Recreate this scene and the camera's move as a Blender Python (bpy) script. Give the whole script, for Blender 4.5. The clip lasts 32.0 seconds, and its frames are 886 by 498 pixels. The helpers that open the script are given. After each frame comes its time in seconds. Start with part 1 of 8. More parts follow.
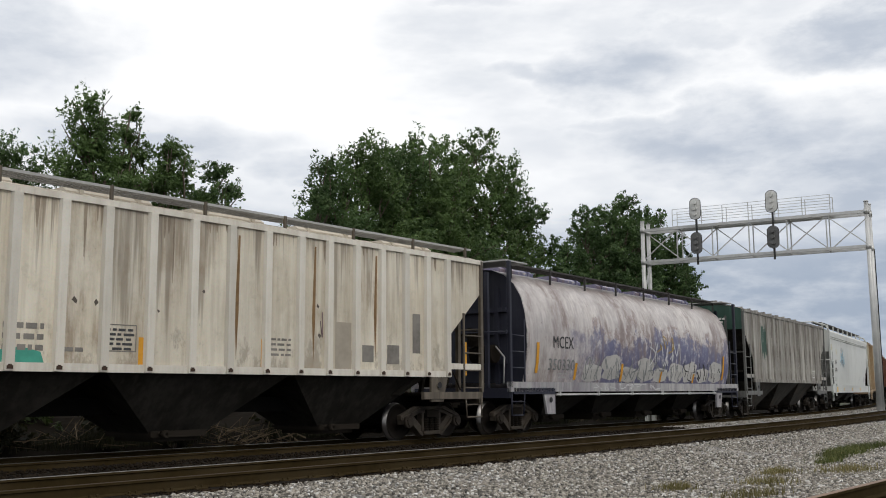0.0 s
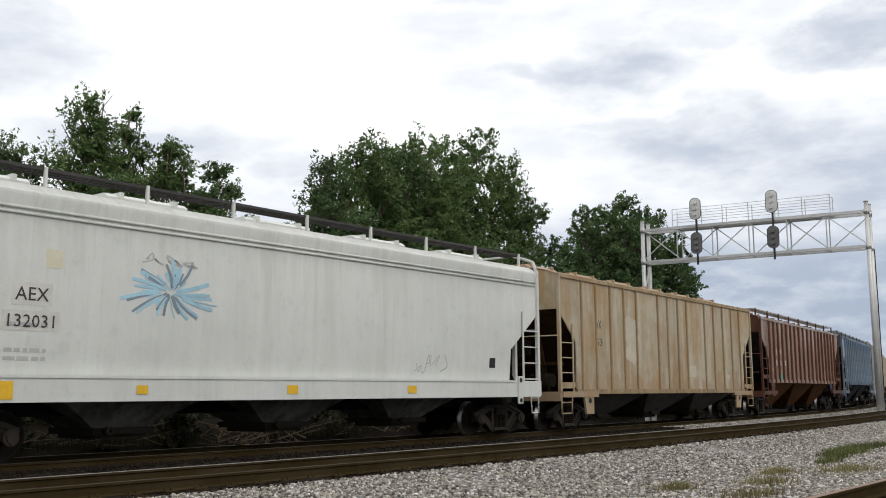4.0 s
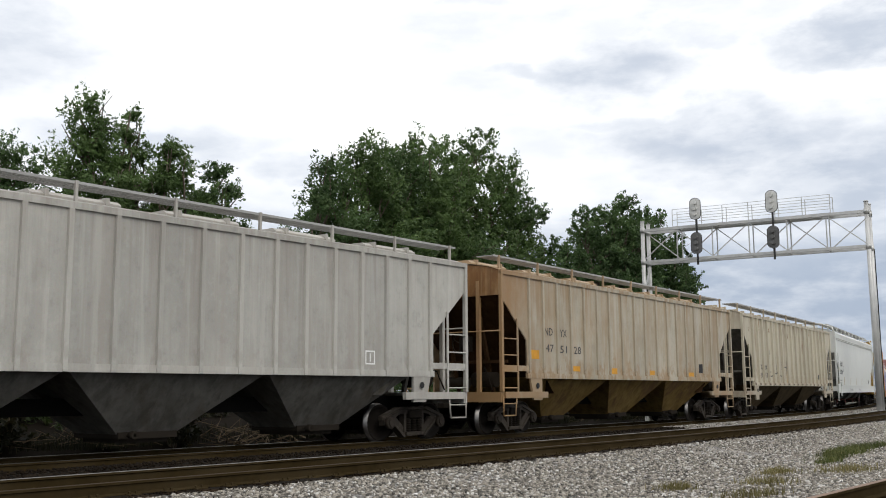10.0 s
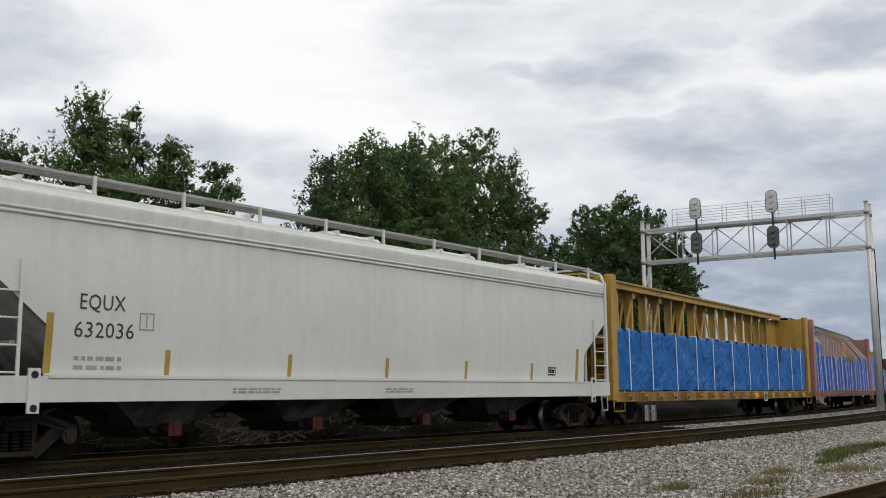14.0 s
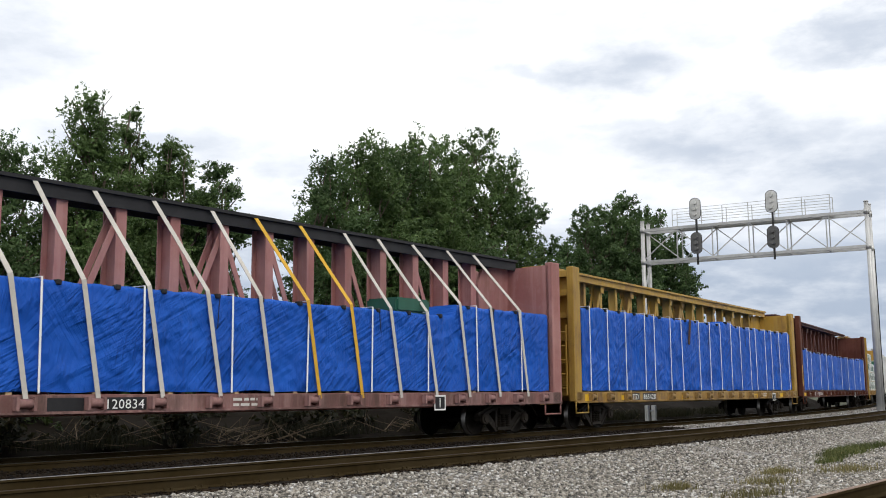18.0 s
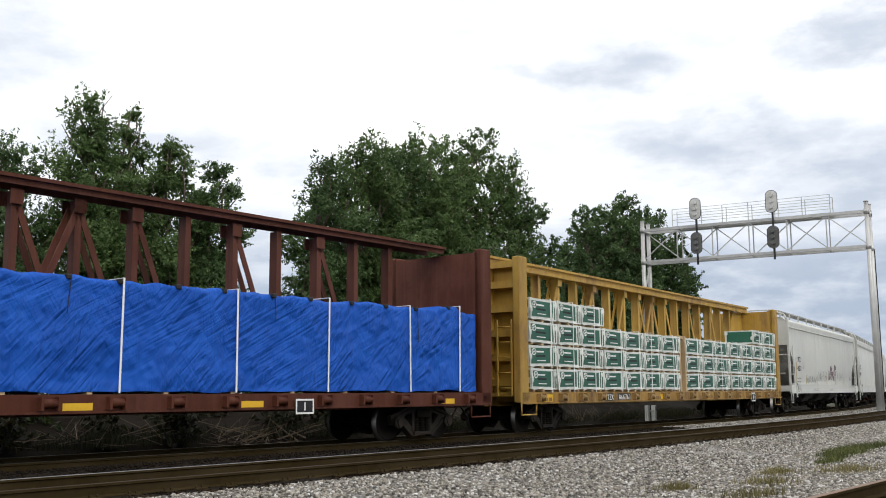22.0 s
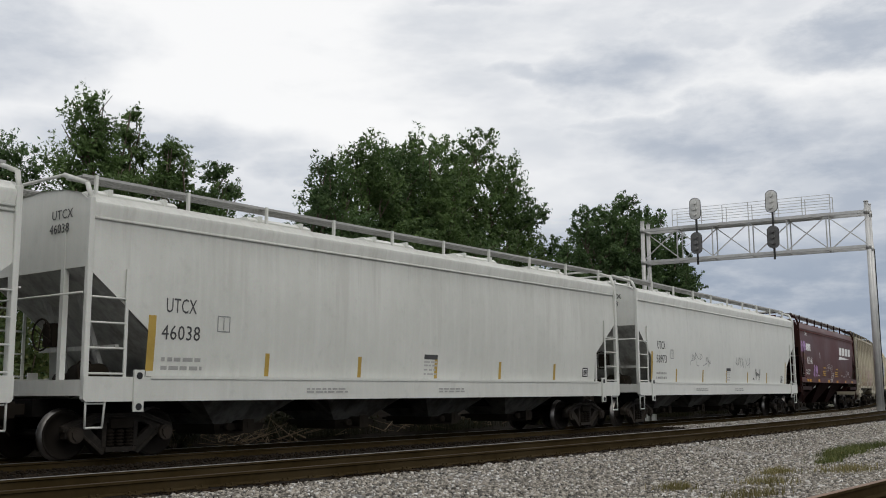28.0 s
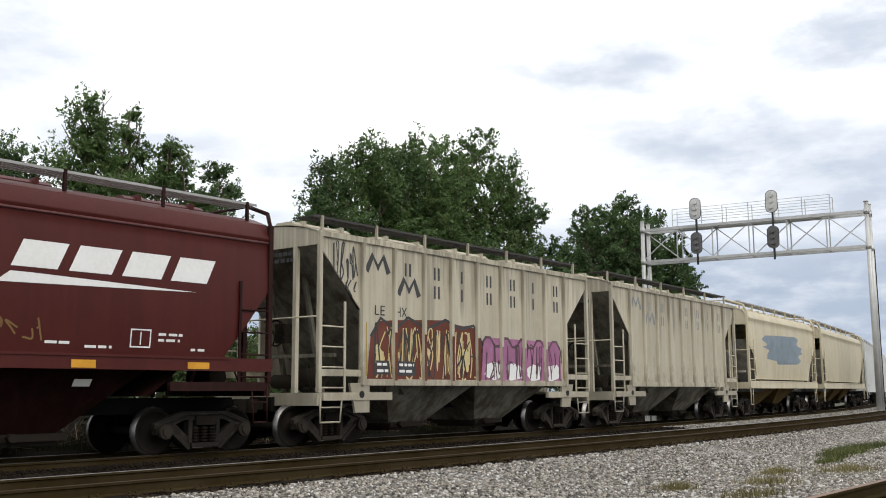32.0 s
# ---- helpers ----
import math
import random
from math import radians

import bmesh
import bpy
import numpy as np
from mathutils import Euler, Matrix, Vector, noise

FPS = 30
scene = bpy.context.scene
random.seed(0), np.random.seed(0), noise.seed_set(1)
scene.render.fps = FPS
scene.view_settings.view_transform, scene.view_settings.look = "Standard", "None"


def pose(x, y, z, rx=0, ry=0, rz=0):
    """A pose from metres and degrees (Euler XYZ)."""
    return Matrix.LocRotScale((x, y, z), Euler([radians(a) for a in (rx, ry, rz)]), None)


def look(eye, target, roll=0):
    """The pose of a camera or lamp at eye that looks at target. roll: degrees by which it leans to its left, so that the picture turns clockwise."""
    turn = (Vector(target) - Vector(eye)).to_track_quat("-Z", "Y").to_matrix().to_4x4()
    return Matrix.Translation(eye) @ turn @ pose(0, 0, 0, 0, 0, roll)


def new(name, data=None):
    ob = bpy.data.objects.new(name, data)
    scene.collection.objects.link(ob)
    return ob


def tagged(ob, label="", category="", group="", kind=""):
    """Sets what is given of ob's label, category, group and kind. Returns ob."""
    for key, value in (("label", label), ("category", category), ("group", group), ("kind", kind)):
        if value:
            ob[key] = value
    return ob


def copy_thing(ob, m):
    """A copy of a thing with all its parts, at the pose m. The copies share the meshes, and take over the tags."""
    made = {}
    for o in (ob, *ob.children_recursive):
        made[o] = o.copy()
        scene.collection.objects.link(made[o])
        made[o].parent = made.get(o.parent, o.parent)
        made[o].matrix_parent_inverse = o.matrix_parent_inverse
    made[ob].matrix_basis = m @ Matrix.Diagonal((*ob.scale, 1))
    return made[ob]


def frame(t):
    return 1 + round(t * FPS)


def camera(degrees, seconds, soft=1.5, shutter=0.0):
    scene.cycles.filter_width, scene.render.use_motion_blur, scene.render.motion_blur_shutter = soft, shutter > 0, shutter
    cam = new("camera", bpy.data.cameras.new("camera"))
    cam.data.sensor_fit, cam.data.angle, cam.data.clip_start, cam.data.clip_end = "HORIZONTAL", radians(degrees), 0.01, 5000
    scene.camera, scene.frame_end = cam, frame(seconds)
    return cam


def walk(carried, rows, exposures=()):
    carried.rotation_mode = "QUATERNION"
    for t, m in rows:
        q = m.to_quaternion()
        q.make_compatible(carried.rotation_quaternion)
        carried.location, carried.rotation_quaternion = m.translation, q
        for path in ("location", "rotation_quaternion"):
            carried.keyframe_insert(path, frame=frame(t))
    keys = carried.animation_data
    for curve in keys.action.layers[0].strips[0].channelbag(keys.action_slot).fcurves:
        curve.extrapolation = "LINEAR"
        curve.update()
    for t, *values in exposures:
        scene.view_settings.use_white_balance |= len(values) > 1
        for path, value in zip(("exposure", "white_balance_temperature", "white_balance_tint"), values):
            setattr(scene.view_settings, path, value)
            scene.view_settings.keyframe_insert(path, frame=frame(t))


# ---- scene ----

# ---- how bright the picture is over time ----
EXPOSURES = [(0.0, -0.31), (1.5, -0.21), (2.5, -0.17), (4.0, -0.13), (6.0, -0.08), (8.0, 0.01), (10.0, -0.09), (12.0, -0.07), (13.0, -0.27), (14.0, -0.45), (15.5, -0.27), (17.0, -0.03), (19.0, -0.01), (22.0, 0.01), (24.0, -0.16), (25.0, -0.41), (28.0, -0.49), (30.0, -0.53), (31.0, -0.19), (32.0, 0.03)]
ZENITH = 1.00                                     # how much brighter the sky is overhead
# heaps of cloud: azimuth and elevation (radians), half width, half height, depth
CLOUDS = [(0.600, 0.324, 0.070, 0.016, 0.45), (0.520, 0.318, 0.095, 0.040, 0.66), (0.450, 0.342, 0.070, 0.014, 0.40),
          (0.669, 0.384, 0.060, 0.013, 0.42), (0.280, 0.326, 0.120, 0.026, 0.66), (0.400, 0.236, 0.170, 0.042, 0.70),
          (0.300, 0.190, 0.150, 0.060, 0.72), (1.120, 0.320, 0.090, 0.055, 0.55), (0.990, 0.234, 0.140, 0.034, 0.56),
          (0.835, 0.222, 0.090, 0.026, 0.52), (0.470, 0.262, 0.130, 0.018, 0.46)]

# ---- the line: straight past the camera, then a wide curve away, then straight again ----
BEND0, BEND1, BEND = 8.64, 85.0, 0.00330          # where the curve starts and ends along the line, and 1/radius
SPEED, GAIN = 12.5225, 0.0167                     # the train's speed at 16 s and its slow change


def line(s, lat=0.0):
    """Point and heading of the line s metres along it, lat metres to its far side."""
    d = min(max(s - BEND0, 0.0), BEND1 - BEND0)
    a = BEND * d
    x, y = min(s, BEND0) + math.sin(a) / BEND, (1 - math.cos(a)) / BEND
    if s > BEND1:
        x, y = x + math.cos(a) * (s - BEND1), y + math.sin(a) * (s - BEND1)
    return x - math.sin(a) * lat, y + math.cos(a) * lat, a


def run(t):
    return SPEED * (t - 16) + 0.5 * GAIN * (t - 16) ** 2


def car_pose(s, half, t):
    """Pose of a car whose middle is s metres along the train, with its trucks half metres off the middle."""
    a, b = line(s - run(t) - half), line(s - run(t) + half)
    return pose((a[0] + b[0]) / 2, (a[1] + b[1]) / 2, 0, 0, 0, math.degrees(math.atan2(b[1] - a[1], b[0] - a[0])))


# ---- mesh helpers ----
def box(bm, x0, x1, y0, y1, z0, z1):
    v = [bm.verts.new(p) for p in ((x0, y0, z0), (x1, y0, z0), (x1, y1, z0), (x0, y1, z0), (x0, y0, z1), (x1, y0, z1), (x1, y1, z1), (x0, y1, z1))]
    for f in ((3, 2, 1, 0), (4, 5, 6, 7), (0, 1, 5, 4), (1, 2, 6, 5), (2, 3, 7, 6), (3, 0, 4, 7)):
        bm.faces.new([v[i] for i in f])
    return v


def prism(bm, pts, a, b, axis="y"):
    """A flat outline (two coordinates a point) drawn out from a to b along an axis."""
    def put(p, k):
        return {"y": (p[0], k, p[1]), "x": (k, p[0], p[1]), "z": (p[0], p[1], k)}[axis]
    lo, hi = [bm.verts.new(put(p, a)) for p in pts], [bm.verts.new(put(p, b)) for p in pts]
    n = len(pts)
    f = [bm.faces.new(lo), bm.faces.new(hi[::-1])]
    f += [bm.faces.new((lo[i], hi[i], hi[(i + 1) % n], lo[(i + 1) % n])) for i in range(n)]
    bmesh.ops.recalc_face_normals(bm, faces=f)


def rod(bm, p, q, r, n=7, r2=None):
    p, q = Vector(p), Vector(q)
    w = (q - p).normalized()
    u = w.orthogonal().normalized()
    v = w.cross(u)
    rings = []
    for c, k in ((p, r), (q, r if r2 is None else r2)):
        rings.append([bm.verts.new(c + k * (math.cos(i * math.tau / n) * u + math.sin(i * math.tau / n) * v)) for i in range(n)])
    for i in range(n):
        bm.faces.new((rings[0][i], rings[0][(i + 1) % n], rings[1][(i + 1) % n], rings[1][i])).smooth = n > 5
    bm.faces.new(rings[0][::-1])
    bm.faces.new(rings[1])


def path(bm, pts, r, n=6):
    for p, q in zip(pts, pts[1:]):
        rod(bm, p, q, r, n)


def bar(bm, p, q, w, h=None, up=(0, 0, 1)):
    """A square-edged bar from p to q, w wide across and h deep."""
    h = w if h is None else h
    p, q = Vector(p), Vector(q)
    d = (q - p).normalized()
    side = d.cross(Vector(up))
    side = side.normalized() if side.length > 1e-4 else Vector((1, 0, 0))
    top = side.cross(d)
    r = [[bm.verts.new(c + side * w / 2 * i + top * h / 2 * j) for i, j in ((-1, -1), (1, -1), (1, 1), (-1, 1))] for c in (p, q)]
    f = [bm.faces.new(r[0]), bm.faces.new(r[1][::-1])]
    f += [bm.faces.new((r[0][i], r[1][i], r[1][(i + 1) % 4], r[0][(i + 1) % 4])) for i in range(4)]
    bmesh.ops.recalc_face_normals(bm, faces=f)


def skin(bm, rows, smooth=True, loop=False):
    """A sheet over rows of points."""
    v = [[bm.verts.new(p) for p in r] for r in rows]
    for a, b in zip(v, v[1:]):
        for i in range(len(a) - (0 if loop else 1)):
            j = (i + 1) % len(a)
            bm.faces.new((a[i], a[j], b[j], b[i])).smooth = smooth
    return v


def bend_edges(bm, r=0.015, seg=1):
    bmesh.ops.bevel(bm, geom=bm.edges[:], offset=r, segments=seg, affect="EDGES", clamp_overlap=True)


def data_of(name, bm, mat):
    me = bpy.data.meshes.new(name)
    bm.to_mesh(me)
    bm.free()
    me.materials.append(mat)
    return me


def part(name, bm, mat, parent=None, label="", at=None):
    """One mesh object under a thing or a part. bm: a bmesh, or mesh data that several share."""
    ob = new(name, bm if isinstance(bm, bpy.types.Mesh) else data_of(name, bm, mat))
    if parent is not None:
        ob.parent = parent
    if at is not None:
        ob.matrix_basis = at
    return tagged(ob, label) if label else ob


def thing(name, label, category, group="", kind="", m=None):
    ob = new(name)
    ob.empty_display_size = 0.3
    if m is not None:
        ob.matrix_basis = m
    return tagged(ob, label, category, group, kind)


SHARED = {}


def shared(key, make, mat):
    """Mesh data made once for a key."""
    if key not in SHARED:
        bm = bmesh.new()
        make(bm)
        SHARED[key] = data_of(key.split(":")[0], bm, mat)
    return SHARED[key]


def letters(text, size, mat, parent, x, z, y, name="lettering", face=-1, squeeze=1.0, tilt=0.0, rise=0.0, label="", bold=0.0):
    """Painted characters on a side of a car, standing 3 mm proud of it, from x at the base line z."""
    cu = bpy.data.curves.new(name, "FONT")
    cu.body, cu.size, cu.extrude, cu.offset, cu.resolution_u = text, size, 0.0015, bold, 2
    cu.space_character = 1.05
    ob = bpy.data.objects.new(name, cu)
    me = bpy.data.meshes.new_from_object(ob)
    bpy.data.objects.remove(ob)
    bpy.data.curves.remove(cu)
    me.materials.append(mat)
    m = pose(x, y, z, 90 + rise, 0, 0 if face < 0 else 180) @ Matrix.Diagonal((squeeze, 1, 1, 1))
    me.transform(m)
    return part(name, me, mat, parent, label)


# ---- camera: a tripod beside the line, looking along the train ----
EYE = (0.0, -16.54, 1.077)
cam = camera(47.71, 32.0, soft=1.0)
VIEW = look(EYE, (EYE[0] + 76.351, EYE[1] + 62.989, EYE[2] + 14.2425), -0.336)
walk(cam, [(0.0, VIEW), (32.0, VIEW)], exposures=EXPOSURES)

# ---- light: a bright overcast sky with the sun behind thin cloud ----
SUN_AZ, SUN_EL = radians(-112), radians(42)      # azimuth from +x, over the camera's shoulder
world = bpy.data.worlds.new("sky")
scene.world = world
world.use_nodes = True


def build_sky():
    nt = world.node_tree
    nt.nodes.clear()
    N, K = nt.nodes.new, nt.links.new
    out, bg = N("ShaderNodeOutputWorld"), N("ShaderNodeBackground")
    sky = N("ShaderNodeTexSky")
    sky.sky_type, sky.sun_disc = "NISHITA", False
    sky.sun_elevation, sky.sun_rotation = SUN_EL, math.pi / 2 - SUN_AZ
    sky.dust_density = 3.0
    dim = N("ShaderNodeVectorMath")
    dim.operation = "SCALE"
    dim.inputs["Scale"].default_value = 0.1
    K(sky.outputs[0], dim.inputs[0])
    co = N("ShaderNodeTexCoord")

    def fn(op, a, b=None):
        m = N("ShaderNodeMath")
        m.operation = op
        for k, v in enumerate((a, b)):
            if v is None:
                continue
            if isinstance(v, (int, float)):
                m.inputs[k].default_value = v
            else:
                K(v, m.inputs[k])
        return m.outputs[0]

    def ease(v, lo, hi, top=1.0):
        r = N("ShaderNodeMapRange")
        r.interpolation_type = "SMOOTHSTEP"
        r.inputs["From Min"].default_value, r.inputs["From Max"].default_value, r.inputs["To Max"].default_value = lo, hi, top
        K(v, r.inputs["Value"])
        return r.outputs[0]

    def clouded(scale, flat, detail, shift):
        mp, no = N("ShaderNodeMapping"), N("ShaderNodeTexNoise")
        mp.inputs["Scale"].default_value, mp.inputs["Location"].default_value = (1, 1, flat), (shift, shift * 0.7, 0)
        no.inputs["Scale"].default_value, no.inputs["Detail"].default_value, no.inputs["Roughness"].default_value = scale, detail, 0.56
        K(co.outputs["Generated"], mp.inputs["Vector"])
        K(mp.outputs[0], no.inputs["Vector"])
        return no.outputs["Fac"]

    # azimuth and elevation, pushed about a little, so that the cloud edges wander
    way = N("ShaderNodeSeparateXYZ")
    K(co.outputs["Generated"], way.inputs[0])
    az, el = fn("ARCTAN2", way.outputs["Y"], way.outputs["X"]), fn("ARCSINE", way.outputs["Z"])
    az = fn("ADD", az, fn("MULTIPLY", fn("SUBTRACT", clouded(9.0, 2.0, 6.0, 1.0), 0.5), 0.22))
    el = fn("ADD", el, fn("MULTIPLY", fn("SUBTRACT", clouded(8.0, 2.2, 7.0, 4.0), 0.5), 0.11))
    # thin wide veils all over
    veil = ease(clouded(2.4, 3.4, 6.0, 0.3), 0.54, 0.34, 0.36)
    shade = fn("MAXIMUM", veil, ease(el, 0.27, 0.09, 0.87))
    wisps = ease(clouded(15.0, 3.0, 6.0, 7.0), 0.30, 0.62)
    for ca, ce, wa, we, depth in CLOUDS:
        u, v = fn("DIVIDE", fn("SUBTRACT", az, ca), wa), fn("DIVIDE", fn("SUBTRACT", el, ce), we)
        q = fn("SQRT", fn("ADD", fn("MULTIPLY", u, u), fn("MULTIPLY", v, v)))
        shade = fn("MAXIMUM", shade, ease(q, 1.6, 0.1, depth))
    shade = fn("MULTIPLY", shade, fn("ADD", 0.78, fn("MULTIPLY", wisps, 0.30)))
    cl = N("ShaderNodeMix")
    cl.data_type = "RGBA"
    cl.inputs["A"].default_value, cl.inputs["B"].default_value = (1.42, 1.42, 1.42, 1), (0.41, 0.50, 0.65, 1)
    K(shade, cl.inputs["Factor"])
    # an overcast sky is brighter overhead than at the horizon
    xyz, lift = N("ShaderNodeSeparateXYZ"), N("ShaderNodeMapRange")
    K(co.outputs["Generated"], xyz.inputs[0])
    lift.inputs["From Min"].default_value, lift.inputs["From Max"].default_value = 0.05, 1.0
    lift.inputs["To Min"].default_value, lift.inputs["To Max"].default_value = 1.0, ZENITH
    K(xyz.outputs["Z"], lift.inputs["Value"])
    up = N("ShaderNodeVectorMath")
    up.operation = "SCALE"
    K(cl.outputs["Result"], up.inputs[0])
    K(lift.outputs[0], up.inputs["Scale"])
    mix = N("ShaderNodeMix")
    mix.data_type = "RGBA"
    mix.inputs["Factor"].default_value = 0.93
    K(dim.outputs[0], mix.inputs["A"])
    K(up.outputs[0], mix.inputs["B"])
    bg.inputs["Strength"].default_value = 1.0
    K(mix.outputs["Result"], bg.inputs["Color"])
    K(bg.outputs[0], out.inputs["Surface"])


build_sky()
sun = new("sun", bpy.data.lights.new("sun", "SUN"))
sun.data.energy, sun.data.angle, sun.data.color = 0.9, radians(24), (1.0, 0.955, 0.87)
sun.matrix_world = look((math.cos(SUN_EL) * math.cos(SUN_AZ) * 80, math.cos(SUN_EL) * math.sin(SUN_AZ) * 80, math.sin(SUN_EL) * 80), (0, 0, 0))

# ---- materials ----
def graph(name):
    m = bpy.data.materials.new(name)
    m.use_nodes = True
    nt = m.node_tree
    b = nt.nodes["Principled BSDF"]
    return m, nt, b, nt.nodes.new, nt.links.new


def noise_node(nt, scale, stretch=(1, 1, 1), detail=4.0, rough=0.55, shift=(0, 0, 0), coord="Object"):
    co, mp, no = nt.nodes.new("ShaderNodeTexCoord"), nt.nodes.new("ShaderNodeMapping"), nt.nodes.new("ShaderNodeTexNoise")
    mp.inputs["Scale"].default_value, mp.inputs["Location"].default_value = stretch, shift
    no.inputs["Scale"].default_value, no.inputs["Detail"].default_value, no.inputs["Roughness"].default_value = scale, detail, rough
    nt.links.new(co.outputs[coord], mp.inputs["Vector"])
    nt.links.new(mp.outputs[0], no.inputs["Vector"])
    return no


def step(nt, value, lo, hi, top=1.0):
    r = nt.nodes.new("ShaderNodeMapRange")
    r.interpolation_type = "SMOOTHSTEP"
    r.inputs["From Min"].default_value, r.inputs["From Max"].default_value, r.inputs["To Max"].default_value = lo, hi, top
    nt.links.new(value, r.inputs["Value"])
    return r.outputs[0]


def blend(nt, fac, a, b, mode="MIX"):
    x = nt.nodes.new("ShaderNodeMix")
    x.data_type, x.blend_type = "RGBA", mode
    for key, v in (("Factor", fac), ("A", a), ("B", b)):
        if isinstance(v, (tuple, float, int)):
            x.inputs[key].default_value = v if key == "Factor" else (*v[:3], 1)
        else:
            nt.links.new(v, x.inputs[key])
    return x.outputs["Result"]


def relief(nt, b, height, strength=0.3, dist=0.02):
    u = nt.nodes.new("ShaderNodeBump")
    u.inputs["Strength"].default_value, u.inputs["Distance"].default_value = strength, dist
    nt.links.new(height, u.inputs["Height"])
    nt.links.new(u.outputs[0], b.inputs["Normal"])


def vivid(c, k=1.04):
    m = (c[0] + c[1] + c[2]) / 3
    return tuple(max(0.004, m + (v - m) * k) for v in c[:3]) + tuple(c[3:])


def paint(name, base, worn, rust=None, streak=0.5, stain=0.4, spots=0.0, gloss=0.5, seed=0.0, rust_at=0.58, streak_color=None, drip=0.0, drip_color=None, panel=0.10, low=0.0, spec=None, under=None, corner=None):
    """Weathered car paint: base colour, faded patches, rain streaks, grime run down from the roof edge, rust stains and chips."""
    base, worn, rust = vivid(base), vivid(worn), vivid(rust) if rust else None
    m, nt, b, N, K = graph(name)
    b.inputs["Specular IOR Level"].default_value = spec if spec is not None else 0.06 if gloss >= 0.7 else 0.42
    sh = (seed * 7.3, seed * 3.1, seed * 1.7)
    patch = noise_node(nt, 0.55, (1, 1, 0.8), 5, 0.6, sh)
    col = blend(nt, step(nt, patch.outputs["Fac"], 0.41, 0.60, stain), base, worn)
    broad = noise_node(nt, 0.22, (1, 1, 1.6), 4, 0.6, (sh[2], sh[1], sh[0]))
    col = blend(nt, step(nt, broad.outputs["Fac"], 0.40, 0.62, stain * 0.55), col, tuple(c * 0.74 for c in base))
    blot = noise_node(nt, 3.6, (1, 1, 0.75), 9, 0.72, (sh[1], sh[2], sh[0]))
    col = blend(nt, step(nt, blot.outputs["Fac"], 0.50, 0.64, stain * 0.55), col, worn)
    col = blend(nt, step(nt, blot.outputs["Fac"], 0.47, 0.34, stain * 0.5), col, tuple(c * 0.62 for c in base))
    run_ = noise_node(nt, 2.6, (1, 1, 0.07), 5, 0.65, sh)
    wash = streak_color or tuple(c * 0.45 for c in base)
    col = blend(nt, step(nt, run_.outputs["Fac"], 0.44, 0.66, streak), col, wash)
    thin = noise_node(nt, 9.0, (1, 1, 0.035), 4, 0.6, (sh[2], sh[0], sh[1]))
    col = blend(nt, step(nt, thin.outputs["Fac"], 0.47, 0.66, streak * 0.6), col, wash)
    pale = noise_node(nt, 5.0, (1, 1, 0.05), 4, 0.6, (sh[1], sh[2], sh[0]))
    col = blend(nt, step(nt, pale.outputs["Fac"], 0.50, 0.66, stain * 0.7), col, worn)

    def fn(op, p, q):
        x = N("ShaderNodeMath")
        x.operation = op
        for k, v in enumerate((p, q)):
            if isinstance(v, (int, float)):
                x.inputs[k].default_value = v
            else:
                K(v, x.inputs[k])
        return x.outputs[0]
    if drip or low or under or corner:
        co, xyz = N("ShaderNodeTexCoord"), N("ShaderNodeSeparateXYZ")
        K(co.outputs["Object"], xyz.inputs[0])
        dirt = drip_color or wash
    if under:
        # an older coat that shows where the upper one has flaked away, over the lower side from one place on
        colour, primer, height, start = under
        n = noise_node(nt, 0.9, (1, 1, 0.9), 12, 0.74, (sh[0], sh[2], sh[1]))
        line_ = fn("ADD", fn("SUBTRACT", height, xyz.outputs["Z"]), fn("MULTIPLY", fn("SUBTRACT", n.outputs["Fac"], 0.5), 3.4))
        along = step(nt, fn("ADD", fn("SUBTRACT", xyz.outputs["X"], start), fn("MULTIPLY", fn("SUBTRACT", n.outputs["Fac"], 0.5), 9.0)), -1.5, 2.0)
        flake = noise_node(nt, 4.0, (1, 1, 0.7), 10, 0.75, (sh[1], sh[0], sh[2]))
        col = blend(nt, fn("MULTIPLY", fn("MULTIPLY", along, step(nt, line_, -0.45, -0.15, 0.75)), step(nt, flake.outputs["Fac"], 0.46, 0.54)), col, primer)
        col = blend(nt, fn("MULTIPLY", fn("MULTIPLY", along, step(nt, line_, -0.06, 0.16, 0.85)), step(nt, flake.outputs["Fac"], 0.36, 0.47)), col, colour)
    if corner:
        colour, x0, x1 = corner
        n = noise_node(nt, 0.8, (1, 1, 0.45), 9, 0.68, (sh[0], sh[2], sh[1]))
        far = fn("ADD", xyz.outputs["X"], fn("MULTIPLY", fn("SUBTRACT", n.outputs["Fac"], 0.5), 5.0))
        col = blend(nt, step(nt, far, x1, x0, 0.85), col, colour)
    if drip:
        # tongues of grime of uneven length hanging from the roof edge
        for scale, far, k in ((1.1, 3.4, 0.75), (3.6, 2.2, 1.0), (9.0, 1.3, 0.8)):
            n = noise_node(nt, scale, (1, 0.0, 0.02), 5, 0.7, (sh[0] + scale, sh[1], sh[2]))
            tip = fn("SUBTRACT", 4.62, fn("MULTIPLY", step(nt, n.outputs["Fac"], 0.42, 0.74), far))
            soft = step(nt, fn("SUBTRACT", xyz.outputs["Z"], tip), -0.05, 0.75, drip * k)
            col = blend(nt, fn("MULTIPLY", soft, step(nt, thin.outputs["Fac"], 0.30, 0.56)), col, dirt)
